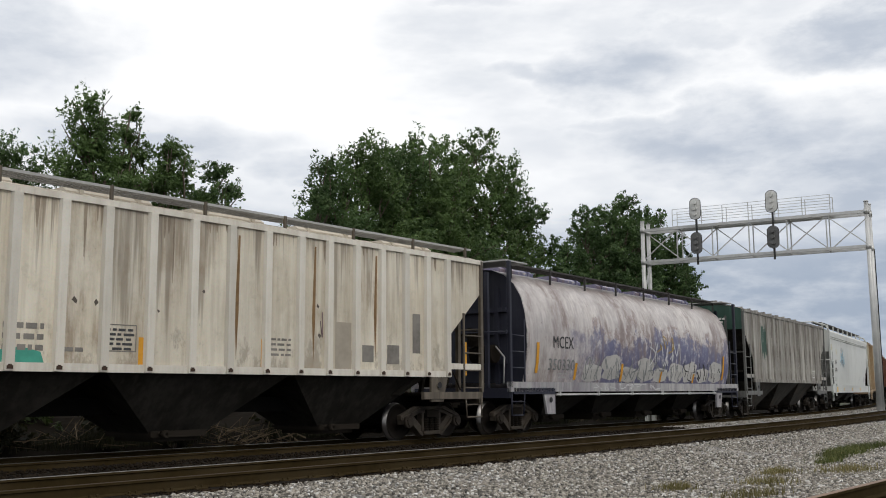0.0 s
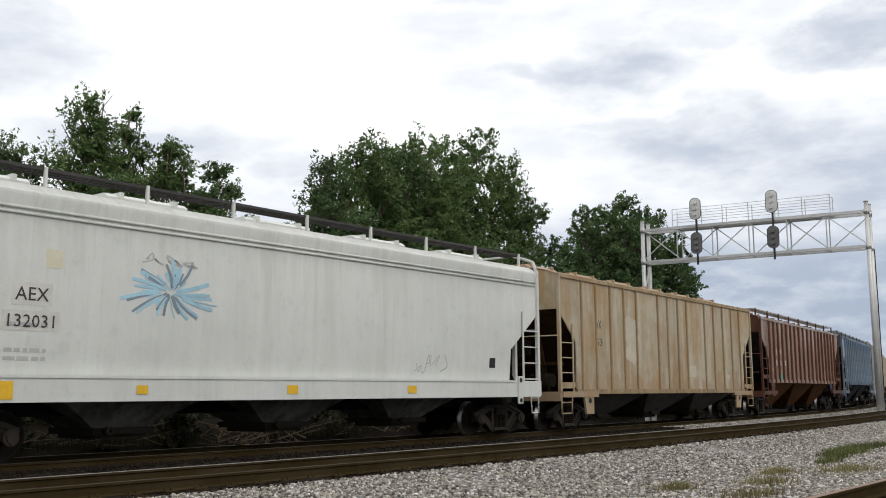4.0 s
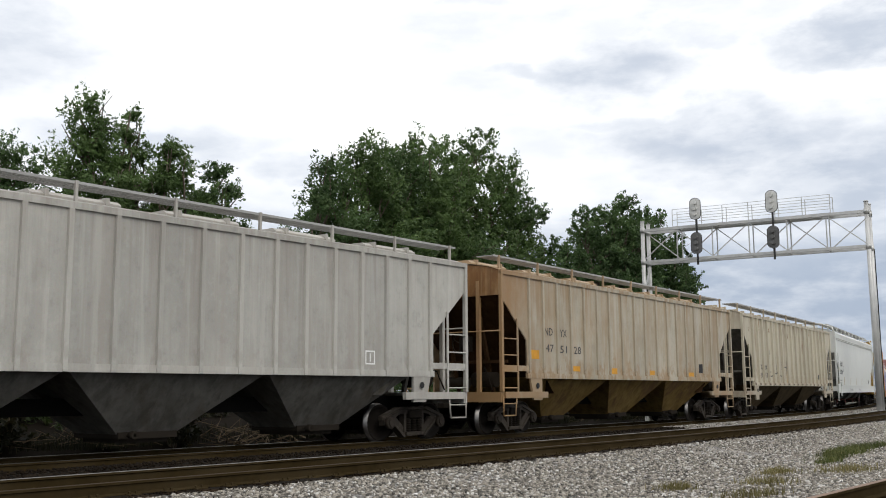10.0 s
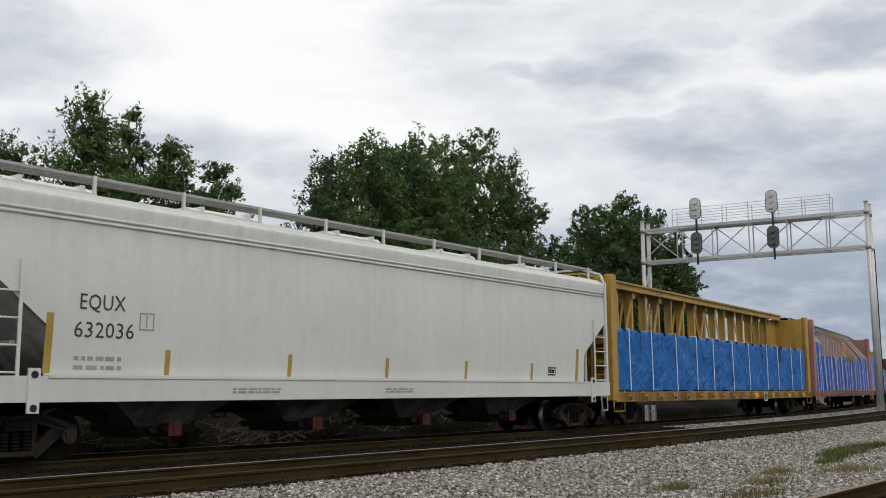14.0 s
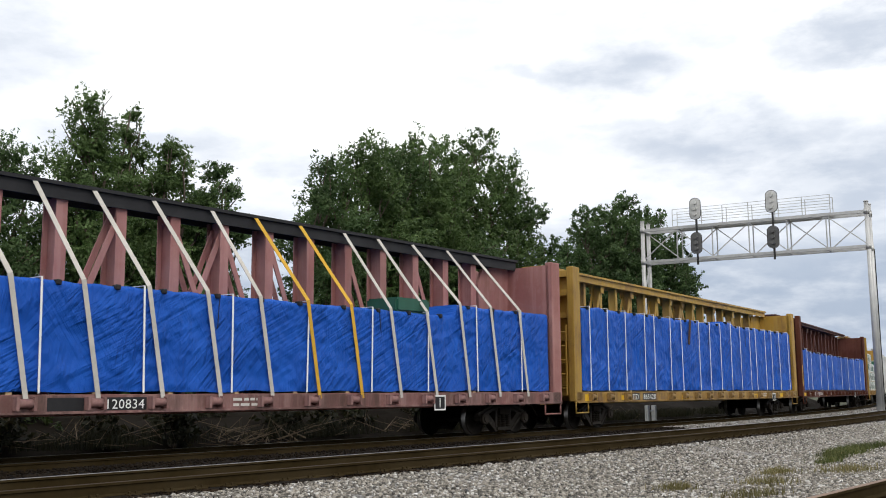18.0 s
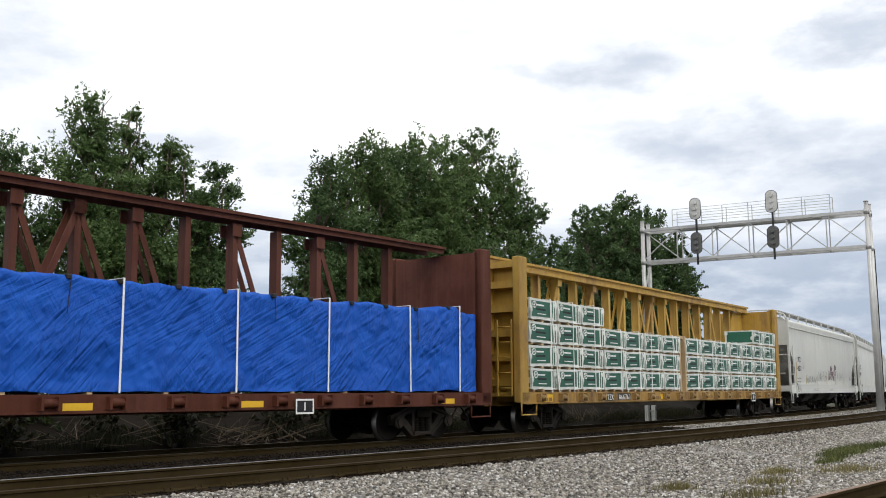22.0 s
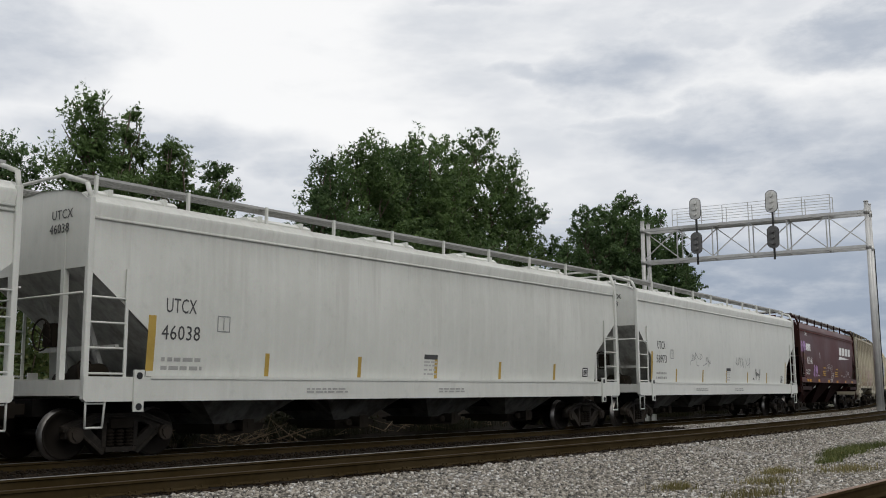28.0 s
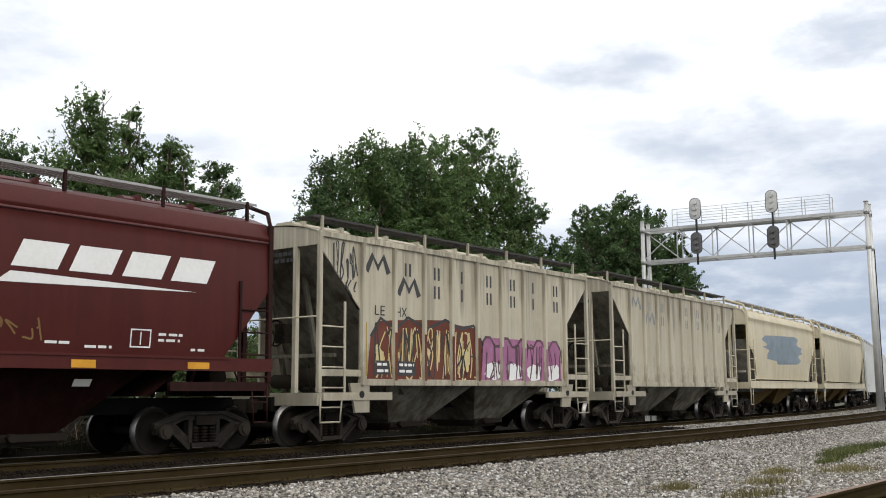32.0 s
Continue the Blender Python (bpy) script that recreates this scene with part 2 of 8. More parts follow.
    if low:
        # brown spatter thrown up from the sill
        n = noise_node(nt, 2.3, (1, 1, 0.5), 8, 0.75, (sh[2], sh[1], sh[0] + 2.0))
        edge = fn("ADD", 1.15, fn("MULTIPLY", step(nt, n.outputs["Fac"], 0.36, 0.72), 1.5))
        col = blend(nt, step(nt, fn("SUBTRACT", edge, xyz.outputs["Z"]), -0.1, 0.5, low), col, dirt)
    if rust:
        ru = noise_node(nt, 0.8, (1, 1, 0.5), 8, 0.68, (sh[1], sh[0], sh[2]))
        fine = noise_node(nt, 3.0, (1, 1, 0.16), 6, 0.7, sh)
        f = fn("MULTIPLY", step(nt, ru.outputs["Fac"], rust_at - 0.10, rust_at + 0.1), step(nt, fine.outputs["Fac"], 0.36, 0.62, rust[3] if len(rust) > 3 else 0.8))
        col = blend(nt, f, col, rust[:3])
    if spots:
        sp = noise_node(nt, 9.0, (1, 1, 0.6), 6, 0.7, sh)
        col = blend(nt, step(nt, sp.outputs["Fac"], 0.66, 0.70, spots), col, (0.055, 0.035, 0.025))
    grain = noise_node(nt, 35.0, (1, 1, 1), 3)
    col = blend(nt, 0.18, col, blend(nt, 1.0, col, grain.outputs["Color"], "MULTIPLY"))
    # each sheet has weathered on its own
    info, tone = N("ShaderNodeObjectInfo"), N("ShaderNodeMapRange")
    tone.inputs["To Min"].default_value, tone.inputs["To Max"].default_value = 1 - panel, 1 + panel
    K(info.outputs["Random"], tone.inputs["Value"])
    hue = N("ShaderNodeVectorMath")
    hue.operation = "SCALE"
    K(col, hue.inputs[0])
    K(tone.outputs[0], hue.inputs["Scale"])
    K(hue.outputs[0], b.inputs["Base Color"])
    rr = N("ShaderNodeMapRange")
    rr.inputs["To Min"].default_value, rr.inputs["To Max"].default_value = gloss - 0.1, gloss + 0.25
    K(patch.outputs["Fac"], rr.inputs["Value"])
    K(rr.outputs[0], b.inputs["Roughness"])
    dent = noise_node(nt, 1.3, (1, 1, 1), 4, 0.5, sh)
    relief(nt, b, dent.outputs["Fac"], 0.25, 0.03)
    return m


def plain(name, base, rough=0.6, metal=0.0, vary=0.35, scale=6.0, bump=0.15, spec=None):
    m, nt, b, N, K = graph(name)
    n = noise_node(nt, scale, (1, 1, 1), 6, 0.65)
    n2 = noise_node(nt, scale * 0.13, (1, 1, 1), 4)
    col = blend(nt, step(nt, n.outputs["Fac"], 0.3, 0.7, vary), base, tuple(c * 0.55 for c in base))
    col = blend(nt, step(nt, n2.outputs["Fac"], 0.4, 0.65, vary), col, tuple(min(1, c * 1.35 + 0.01) for c in base))
    K(col, b.inputs["Base Color"])
    b.inputs["Roughness"].default_value, b.inputs["Metallic"].default_value = rough, metal
    b.inputs["Specular IOR Level"].default_value = 0.22 if spec is None else spec
    relief(nt, b, n.outputs["Fac"], bump, 0.01)
    return m


# iron, wheel and centre sill colours include the shade under the cars
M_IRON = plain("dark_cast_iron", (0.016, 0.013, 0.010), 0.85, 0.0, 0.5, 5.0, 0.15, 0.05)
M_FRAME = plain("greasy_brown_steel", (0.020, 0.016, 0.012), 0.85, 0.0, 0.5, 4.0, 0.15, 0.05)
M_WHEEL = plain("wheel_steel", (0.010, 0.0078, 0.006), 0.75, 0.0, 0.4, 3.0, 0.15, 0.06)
M_TREAD = plain("polished_tread", (0.24, 0.23, 0.22), 0.4, 1.0, 0.15, 12.0, 0.03)
M_CAP = plain("bearing_cap_steel", (0.03, 0.024, 0.019), 0.7, 0.0, 0.4, 20.0, 0.15, 0.1)
M_RAILSIDE = plain("rusty_rail_steel", (0.037, 0.026, 0.011), 0.9, 0.0, 0.5, 7.0, 0.15, 0.02)
M_RAILHEAD = plain("worn_rail_head", (0.26, 0.25, 0.24), 0.4, 0.9, 0.2, 10.0, 0.03)
M_TIE = plain("creosoted_timber", (0.030, 0.019, 0.010), 0.9, 0.0, 0.6, 9.0, 0.4, 0.05)
M_GALV = plain("galvanised_steel", (0.50, 0.50, 0.49), 0.42, 0.35, 0.4, 3.0)
M_GRIP = plain("grey_steel_grating", (0.35, 0.35, 0.34), 0.6, 0.1, 0.3, 6.0)
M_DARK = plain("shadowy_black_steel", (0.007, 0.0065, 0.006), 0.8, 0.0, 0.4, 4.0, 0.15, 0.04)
M_BLACK = plain("black_paint", (0.02, 0.02, 0.022), 0.55, 0.0, 0.3, 20.0, 0.05)
M_WHITE = plain("white_paint", (0.80, 0.80, 0.78), 0.55, 0.0, 0.15, 12.0, 0.05)
M_YELLOW = plain("yellow_reflective_tape", (0.70, 0.42, 0.03), 0.45, 0.0, 0.25, 15.0, 0.05)


def dusty_steel(name, a, b_, dust):
    """Cast steel from greasy to rusty to dust-coated, different on every truck, with pale dust and black grease."""
    m, nt, b, N, K = graph(name)
    info, ramp = N("ShaderNodeObjectInfo"), N("ShaderNodeValToRGB")
    e = ramp.color_ramp.elements
    e[0].color, e[1].color = (*a, 1), (*b_, 1)
    K(info.outputs["Random"], ramp.inputs["Fac"])
    n, g = noise_node(nt, 7.0, (1, 1, 1), 6, 0.7), noise_node(nt, 2.2, (1, 1, 1), 4)
    col = blend(nt, step(nt, n.outputs["Fac"], 0.48, 0.66, 0.6), ramp.outputs["Color"], dust)
    col = blend(nt, step(nt, g.outputs["Fac"], 0.50, 0.62, 0.7), col, (0.012, 0.010, 0.009))
    K(col, b.inputs["Base Color"])
    b.inputs["Roughness"].default_value, b.inputs["Specular IOR Level"].default_value = 0.7, 0.2
    relief(nt, b, n.outputs["Fac"], 0.3, 0.01)
    return m


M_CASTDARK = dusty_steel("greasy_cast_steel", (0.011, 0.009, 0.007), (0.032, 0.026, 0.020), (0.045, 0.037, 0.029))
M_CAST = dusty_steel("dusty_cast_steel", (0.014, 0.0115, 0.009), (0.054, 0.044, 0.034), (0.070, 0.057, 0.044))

# ---- ground, ballast and tracks ----
def ground_material():
    m, nt, b, N, K = graph("weedy_soil")
    a = noise_node(nt, 0.25, (1, 1, 1), 8, 0.65)
    c = noise_node(nt, 5.0, (1, 1, 1), 6, 0.7)
    col = blend(nt, step(nt, a.outputs["Fac"], 0.42, 0.6), (0.04, 0.052, 0.02), (0.055, 0.042, 0.026))
    col = blend(nt, step(nt, c.outputs["Fac"], 0.4, 0.7, 0.6), col, (0.06, 0.065, 0.03))
    K(col, b.inputs["Base Color"])
    b.inputs["Roughness"].default_value = 0.95
    relief(nt, b, c.outputs["Fac"], 0.6, 0.08)
    return m


def ballast_material(name="crushed_stone", k=1.0, tint=(1, 1, 1)):
    m, nt, b, N, K = graph(name)
    co, vo = N("ShaderNodeTexCoord"), N("ShaderNodeTexVoronoi")
    vo.inputs["Scale"].default_value = 19.0
    K(co.outputs["Object"], vo.inputs["Vector"])
    a = noise_node(nt, 0.6, (1, 1, 1), 5, 0.6)
    ramp = N("ShaderNodeValToRGB")
    e = ramp.color_ramp.elements
    e[0].position, e[0].color = 0.0, (0.15 * k * tint[0], 0.145 * k * tint[1], 0.14 * k * tint[2], 1)
    e[1].position, e[1].color = 1.0, (0.46 * k * tint[0], 0.45 * k * tint[1], 0.44 * k * tint[2], 1)
    K(vo.outputs["Color"], ramp.inputs["Fac"])
    col = blend(nt, step(nt, vo.outputs["Distance"], 0.35, 0.75, 0.85), ramp.outputs["Color"], (0.06 * k, 0.055 * k, 0.05 * k))
    col = blend(nt, step(nt, a.outputs["Fac"], 0.5, 0.7, 0.35), col, (0.24 * k, 0.20 * k, 0.15 * k))
    K(col, b.inputs["Base Color"])
    b.inputs["Roughness"].default_value = 0.9
    b.inputs["Specular IOR Level"].default_value = 0.1
    inv = N("ShaderNodeMath")
    inv.operation = "SUBTRACT"
    inv.inputs[0].default_value = 1.0
    K(vo.outputs["Distance"], inv.inputs[1])
    relief(nt, b, inv.outputs[0], 1.0, 0.035)
    return m


def stone_material(name, lo, hi, warm):
    m, nt, b, N, K = graph(name)
    g = N("ShaderNodeNewGeometry")
    ramp = N("ShaderNodeValToRGB")
    e = ramp.color_ramp.elements
    e[0].color, e[1].color = (*lo, 1), (*hi, 1)
    e.new(0.8).color = (*warm, 1)
    K(g.outputs["Random Per Island"], ramp.inputs["Fac"])
    n = noise_node(nt, 30.0, (1, 1, 1), 4)
    K(blend(nt, step(nt, n.outputs["Fac"], 0.35, 0.7, 0.4), ramp.outputs["Color"], lo), b.inputs["Base Color"])
    b.inputs["Roughness"].default_value = 0.9
    b.inputs["Specular IOR Level"].default_value = 0.12
    return m


M_GROUND, M_BALLAST = ground_material(), ballast_material()
# bed colour joins oil stain with the shade under the train
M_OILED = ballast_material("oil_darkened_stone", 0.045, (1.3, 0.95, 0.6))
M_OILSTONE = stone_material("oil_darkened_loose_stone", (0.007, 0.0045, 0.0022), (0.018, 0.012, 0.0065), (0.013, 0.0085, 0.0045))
M_STONE = stone_material("broken_limestone", (0.065, 0.062, 0.058), (0.68, 0.67, 0.65), (0.40, 0.365, 0.31))
NEAR, THIRD = -4.42, -13.50                       # centre lines of the two nearer tracks, beside the train's own at 0
GAUGE = 0.7525                                    # half the distance between rail centres

bm = bmesh.new()
bm.faces.new([bm.verts.new(p) for p in ((-2500, -2500, -0.62), (2500, -2500, -0.62), (2500, 2500, -0.62), (-2500, 2500, -0.62))])
tagged(part("ground", bm, M_GROUND), "weedy soil reaching to the horizon", "ground", kind="structure")

STATIONS = [-40 + 2.0 * i for i in range(20)] + [0.8 * i for i in range(110)] + [88 + 6.0 * i for i in range(60)]
BED = [(-19.0, -0.62), (-15.6, -0.38), (-15.0, -0.21), (-12.0, -0.21), (-11.3, -0.28), (-9.2, -0.33), (-7.4, -0.29), (-6.4, -0.22), (-5.8, -0.185), (-2.95, -0.16), (-2.6, -0.05), (-1.9, -0.05), (-1.5, -0.17), (-1.4, -0.185), (1.5, -0.185), (2.4, -0.35), (3.2, -0.55), (4.0, -0.62)]


def bed_height(lat):
    for (a, b), (c, d) in zip(BED, BED[1:]):
        if a <= lat <= c:
            return b + (d - b) * (lat - a) / (c - a)
    return -0.6


def strip(bm, profile, stations, closed=False):
    rows = []
    for s in stations:
        r = []
        for lat, z in profile:
            x, y, a = line(s, lat)
            r.append((x, y, z))
        rows.append(r)
    return skin(bm, rows, False, closed)


bm = bmesh.new()
fine = []
for (a, b), (c, d) in zip(BED, BED[1:]):
    k = max(1, int((c - a) / 0.35))
    fine += [(a + (c - a) * i / k, b + (d - b) * i / k) for i in range(k)]
fine.append(BED[-1])
strip(bm, fine, STATIONS)
for v in bm.verts:
    v.co.z += 0.035 * noise.noise(v.co * 0.9) + 0.02 * noise.noise(v.co * 2.3)
bed = data_of("ballast_bed", bm, M_BALLAST)
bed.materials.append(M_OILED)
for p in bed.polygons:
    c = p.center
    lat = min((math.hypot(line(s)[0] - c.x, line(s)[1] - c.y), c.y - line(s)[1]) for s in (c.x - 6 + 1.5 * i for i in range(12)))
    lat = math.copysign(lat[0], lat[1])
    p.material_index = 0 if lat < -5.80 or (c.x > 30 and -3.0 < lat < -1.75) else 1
tagged(part("ballast_bed", bed, M_BALLAST), "bed of grey crushed stone under the tracks", "ballast", kind="structure")

bm = bmesh.new()
BANK = [(3.0, -0.62), (4.0, -0.35), (5.0, 0.15), (6.2, 0.55), (8.0, 0.75), (11.0, 0.8), (16.0, 0.5), (22.0, -0.66)]
bk = []
for (a, b), (c, d) in zip(BANK, BANK[1:]):
    bk += [(a + (c - a) * i / 4, b + (d - b) * i / 4) for i in range(4)]
strip(bm, bk + [BANK[-1]], [-30 + 0.9 * i for i in range(150)])
for v in bm.verts:
    if v.co.z > -0.55:
        v.co.z += 0.16 * noise.noise(v.co * 0.6) + 0.07 * noise.noise(v.co * 2.1)
# far darker than dry earth: the shade behind the train is painted in
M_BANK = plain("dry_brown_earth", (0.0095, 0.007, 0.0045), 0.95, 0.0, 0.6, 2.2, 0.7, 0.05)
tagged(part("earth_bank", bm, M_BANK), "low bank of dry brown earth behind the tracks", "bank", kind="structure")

RAIL = [(-0.070, -0.172), (0.070, -0.172), (0.070, -0.160), (0.012, -0.140), (0.012, -0.045), (0.037, -0.035), (0.037, -0.006), (0.028, 0.0), (-0.028, 0.0), (-0.037, -0.006), (-0.037, -0.035), (-0.012, -0.045), (-0.012, -0.140), (-0.070, -0.160)]


def rail(lat, name, mat_top, parent):
    bm = bmesh.new()
    st = [s for s in STATIONS if s < 330]
    strip(bm, [(lat - a, z) for a, z in RAIL], st, True)
    bmesh.ops.recalc_face_normals(bm, faces=bm.faces[:])
    for f in bm.faces:
        if f.normal.z > 0.8 and f.calc_center_median().z > -0.01:
            f.material_index = 1
    me = data_of(name, bm, M_RAILSIDE)
    me.materials.append(mat_top)
    return part(name, me, M_RAILSIDE, parent)


def tie_mesh(bm):
    box(bm, -0.115, 0.115, -1.30, 1.30, -0.34, -0.172)
    bend_edges(bm, 0.012)


def plate_mesh(bm):
    box(bm, -0.09, 0.09, -0.17, 0.17, -0.172, -0.158)
    for x in (-0.05, 0.05):
        for y in (-0.1, 0.1):
            box(bm, x - 0.014, x + 0.014, y - 0.014, y + 0.014, -0.158, -0.125)


M_DULLHEAD = plain("dull_brown_rail_head", (0.042, 0.030, 0.019), 0.75, 0.0, 0.4, 9.0, 0.1, 0.1)
M_RUSTHEAD = plain("rusty_rail_head", (0.20, 0.13, 0.09), 0.6, 0.2, 0.4, 9.0, 0.1)
for lat, label, top, far in ((0.0, "main track under the train", M_RAILHEAD, 60), (NEAR, "empty second track on creosoted ties", M_RAILHEAD, 75), (THIRD, "rusty side track in the gravel", M_RUSTHEAD, 40)):
    tr = thing("railway_track", label + ", steel rails", "railway track", "tracks", "structure")
    for e in (-1, 1):
        rail(lat + e * GAUGE, "rail", M_DULLHEAD if lat == NEAR and e < 0 else top, tr)
    k, s = 0, -6.0
    rng = random.Random(int(lat * 10) + 60)
    while s < far:
        x, y, a = line(s, lat)
        part("tie", shared("tie:", tie_mesh, M_TIE), M_TIE, tr, "", pose(x, y, rng.uniform(-0.012, 0.004), 0, 0, math.degrees(a) + rng.uniform(-1.2, 1.2)))
        if lat == NEAR and s < 45:
            for e in (-1, 1):
                px, py, _ = line(s, lat + e * GAUGE)
                part("tie_plate", shared("tie_plate:", plate_mesh, M_RAILSIDE), M_RAILSIDE, tr, "", pose(px, py, 0, 0, 0, math.degrees(a)))
        s += 0.52 + rng.uniform(-0.03, 0.03)


def mesh_from(name, verts, faces, mat, smooth=False):
    me = bpy.data.meshes.new(name)
    me.vertices.add(len(verts))
    me.vertices.foreach_set("co", np.asarray(verts, np.float32).ravel())
    n = faces.shape[1]
    me.loops.add(faces.size)
    me.loops.foreach_set("vertex_index", faces.astype(np.int32).ravel())
    me.polygons.add(len(faces))
    me.polygons.foreach_set("loop_start", np.arange(0, faces.size, n, dtype=np.int32))
    me.polygons.foreach_set("loop_total", np.full(len(faces), n, np.int32))
    me.update(calc_edges=True)
    me.validate()
    me.materials.append(mat)
    return me


def gravel(name, label, count, s_range, lat_range, size, seed, mat=None):
    """Loose stones: each a lumpy twelve-sided pebble, all in one mesh."""
    rng = np.random.default_rng(seed)
    corner = np.array([(0, 0, 1), (0, 0, -1), (1, 0, 0), (-1, 0, 0), (0, 1, 0), (0, -1, 0)], float)
    tri = np.array([(0, 2, 4), (0, 4, 3), (0, 3, 5), (0, 5, 2), (1, 4, 2), (1, 3, 4), (1, 5, 3), (1, 2, 5)])
    u = rng.random(count) ** 1.5
    s = s_range[0] + (s_range[1] - s_range[0]) * u
    lat = rng.uniform(lat_range[0], lat_range[1], count)
    ok = np.ones(count, bool)
    for c in (0.0, NEAR, THIRD):
        for e in (-1, 1):
            ok &= np.abs(lat - (c + e * GAUGE)) > 0.11
    if lat_range[1] < -5.0:
        # the edge of the pale stone wanders in and out between the tie ends
        wave = np.array([noise.noise(Vector((2.6 * a, 3.0, 0))) + 0.6 * noise.noise(Vector((7.0 * a, 9.0, 0))) for a in s])
        ok &= lat < -5.74 + 0.20 * wave
    s, lat = s[ok], lat[ok]
    count = len(s)
    base = np.array([(*line(a, b)[:2], bed_height(b)) for a, b in zip(s, lat)])
    r = size * rng.uniform(0.55, 1.25, (count, 1, 1))
    q = rng.normal(size=(count, 3, 3))
    q, _ = np.linalg.qr(q)
    shape = corner[None] * rng.uniform(0.55, 1.15, (count, 6, 1))
    v = np.einsum("nij,nkj->nki", q, shape) * r
    v[:, :, 2] *= 0.8
    v += base[:, None, :] + np.array([0, 0, 0.012])
    f = (tri[None] + 6 * np.arange(count)[:, None, None]).reshape(-1, 3)
    me = mesh_from(name, v.reshape(-1, 3), f, mat or M_STONE)
    return tagged(new(name, me), label, "gravel", kind="stuff")


gravel("gravel", "loose pale grey crushed stone between the tracks", 68000, (6.0, 42.0), (-12.6, -5.45), 0.038, 1)
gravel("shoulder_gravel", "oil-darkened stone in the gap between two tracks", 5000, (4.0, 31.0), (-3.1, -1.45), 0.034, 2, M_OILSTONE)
gravel("verge_gravel", "pale crushed stone between two tracks", 7000, (29.5, 90.0), (-2.8, -1.7), 0.034, 5)
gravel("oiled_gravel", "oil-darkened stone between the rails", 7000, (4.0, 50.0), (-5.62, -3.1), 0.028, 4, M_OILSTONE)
gravel("yard_gravel", "crushed stone round the side track", 9000, (5.0, 20.0), (-15.2, -12.3), 0.03, 3)

# ---- the train: trucks and shared gear ----
CARS, LOADS, SPIN = [], [], []
RNG = random.Random(11)


def side_frame_mesh(bm):
    y0, y1 = -0.07, 0.07
    prism(bm, [(-1.08, 0.47), (-1.08, 0.57), (-0.52, 0.77), (0.52, 0.77), (1.08, 0.57), (1.08, 0.47), (0.72, 0.50), (0.46, 0.61), (-0.46, 0.61), (-0.72, 0.50)], y0, y1)
    for e in (-1, 1):
        pts = [(0.80, 0.53), (0.62, 0.55), (0.28, 0.25), (0.28, 0.12), (0.42, 0.12)]
        prism(bm, [(e * x, z) for x, z in pts], y0 * 0.9, y1 * 0.9)
        box(bm, e * 0.31 - 0.045, e * 0.31 + 0.045, -0.08, 0.08, 0.2, 0.63)
        box(bm, e * 0.89 - 0.15, e * 0.89 + 0.15, -0.085, 0.085, 0.36, 0.53)
    box(bm, -0.30, 0.30, -0.12, 0.12, 0.115, 0.20)
    for e in (-1, 1):
        prism(bm, [(e * 0.40, 0.735), (e * 0.97, 0.545), (e * 0.97, 0.515), (e * 0.40, 0.70)], -0.105, 0.105)
        prism(bm, [(e * 0.80, 0.50), (e * 0.84, 0.47), (e * 0.36, 0.07), (e * 0.30, 0.10)], -0.10, 0.10)
    box(bm, -0.40, 0.40, -0.105, 0.105, 0.70, 0.735)
    bend_edges(bm, 0.008)


def spring_mesh(bm):
    for x in (-0.19, 0.0, 0.19):
        for y in (-0.06, 0.06):
            for k in range(5):
                z = 0.22 + k * 0.055
                rod(bm, (x, y, z), (x, y, z + 0.034), 0.078, 6)
            rod(bm, (x, y, 0.2), (x, y, 0.5), 0.05, 5)


def cap_mesh(bm):
    rod(bm, (0, 0, 0), (0, -0.10, 0), 0.135, 14)
    rod(bm, (0, -0.10, 0), (0, -0.13, 0), 0.085, 12)
    for i in range(3):
        a = i * math.tau / 3 + 0.5
        rod(bm, (0.09 * math.cos(a), -0.1, 0.09 * math.sin(a)), (0.09 * math.cos(a), -0.125, 0.09 * math.sin(a)), 0.02, 6)


def bolster_mesh(bm):
    prism(bm, [(-1.12, 0.52), (-1.12, 0.68), (-0.7, 0.74), (0.7, 0.74), (1.12, 0.68), (1.12, 0.52), (0.6, 0.40), (-0.6, 0.40)], -0.22, 0.22, "x")
    rod(bm, (0, 0, 0.74), (0, 0, 0.86), 0.2, 12)


def wheelset_data():
    if "wheelset" in SHARED:
        return SHARED["wheelset"]
    bm = bmesh.new()
    n = 24
    for e in (-1, 1):
        prof = [(0.60, 0.11), (0.66, 0.12), (0.715, 0.33), (0.668, 0.36), (0.668, 0.445), (0.70, 0.445), (0.712, 0.422), (0.80, 0.415), (0.80, 0.36), (0.765, 0.34), (0.74, 0.14), (0.80, 0.12), (0.80, 0.085)]
        rows = [[(r * math.cos(i * math.tau / n), e * y, r * math.sin(i * math.tau / n)) for i in range(n)] for y, r in prof]
        skin(bm, rows, True, True)
    rod(bm, (0, -0.98, 0), (0, 0.98, 0), 0.085, 10)
    bm.faces.ensure_lookup_table()
    for f in bm.faces:
        c = f.calc_center_median()
        r = math.hypot(c.x, c.z)
        if r > 0.40 and 0.66 < abs(c.y) < 0.81:
            f.material_index = 1
    bmesh.ops.recalc_face_normals(bm, faces=bm.faces[:])
    me = data_of("wheelset", bm, M_WHEEL)
    me.materials.append(M_TREAD)
    SHARED["wheelset"] = me
    return me


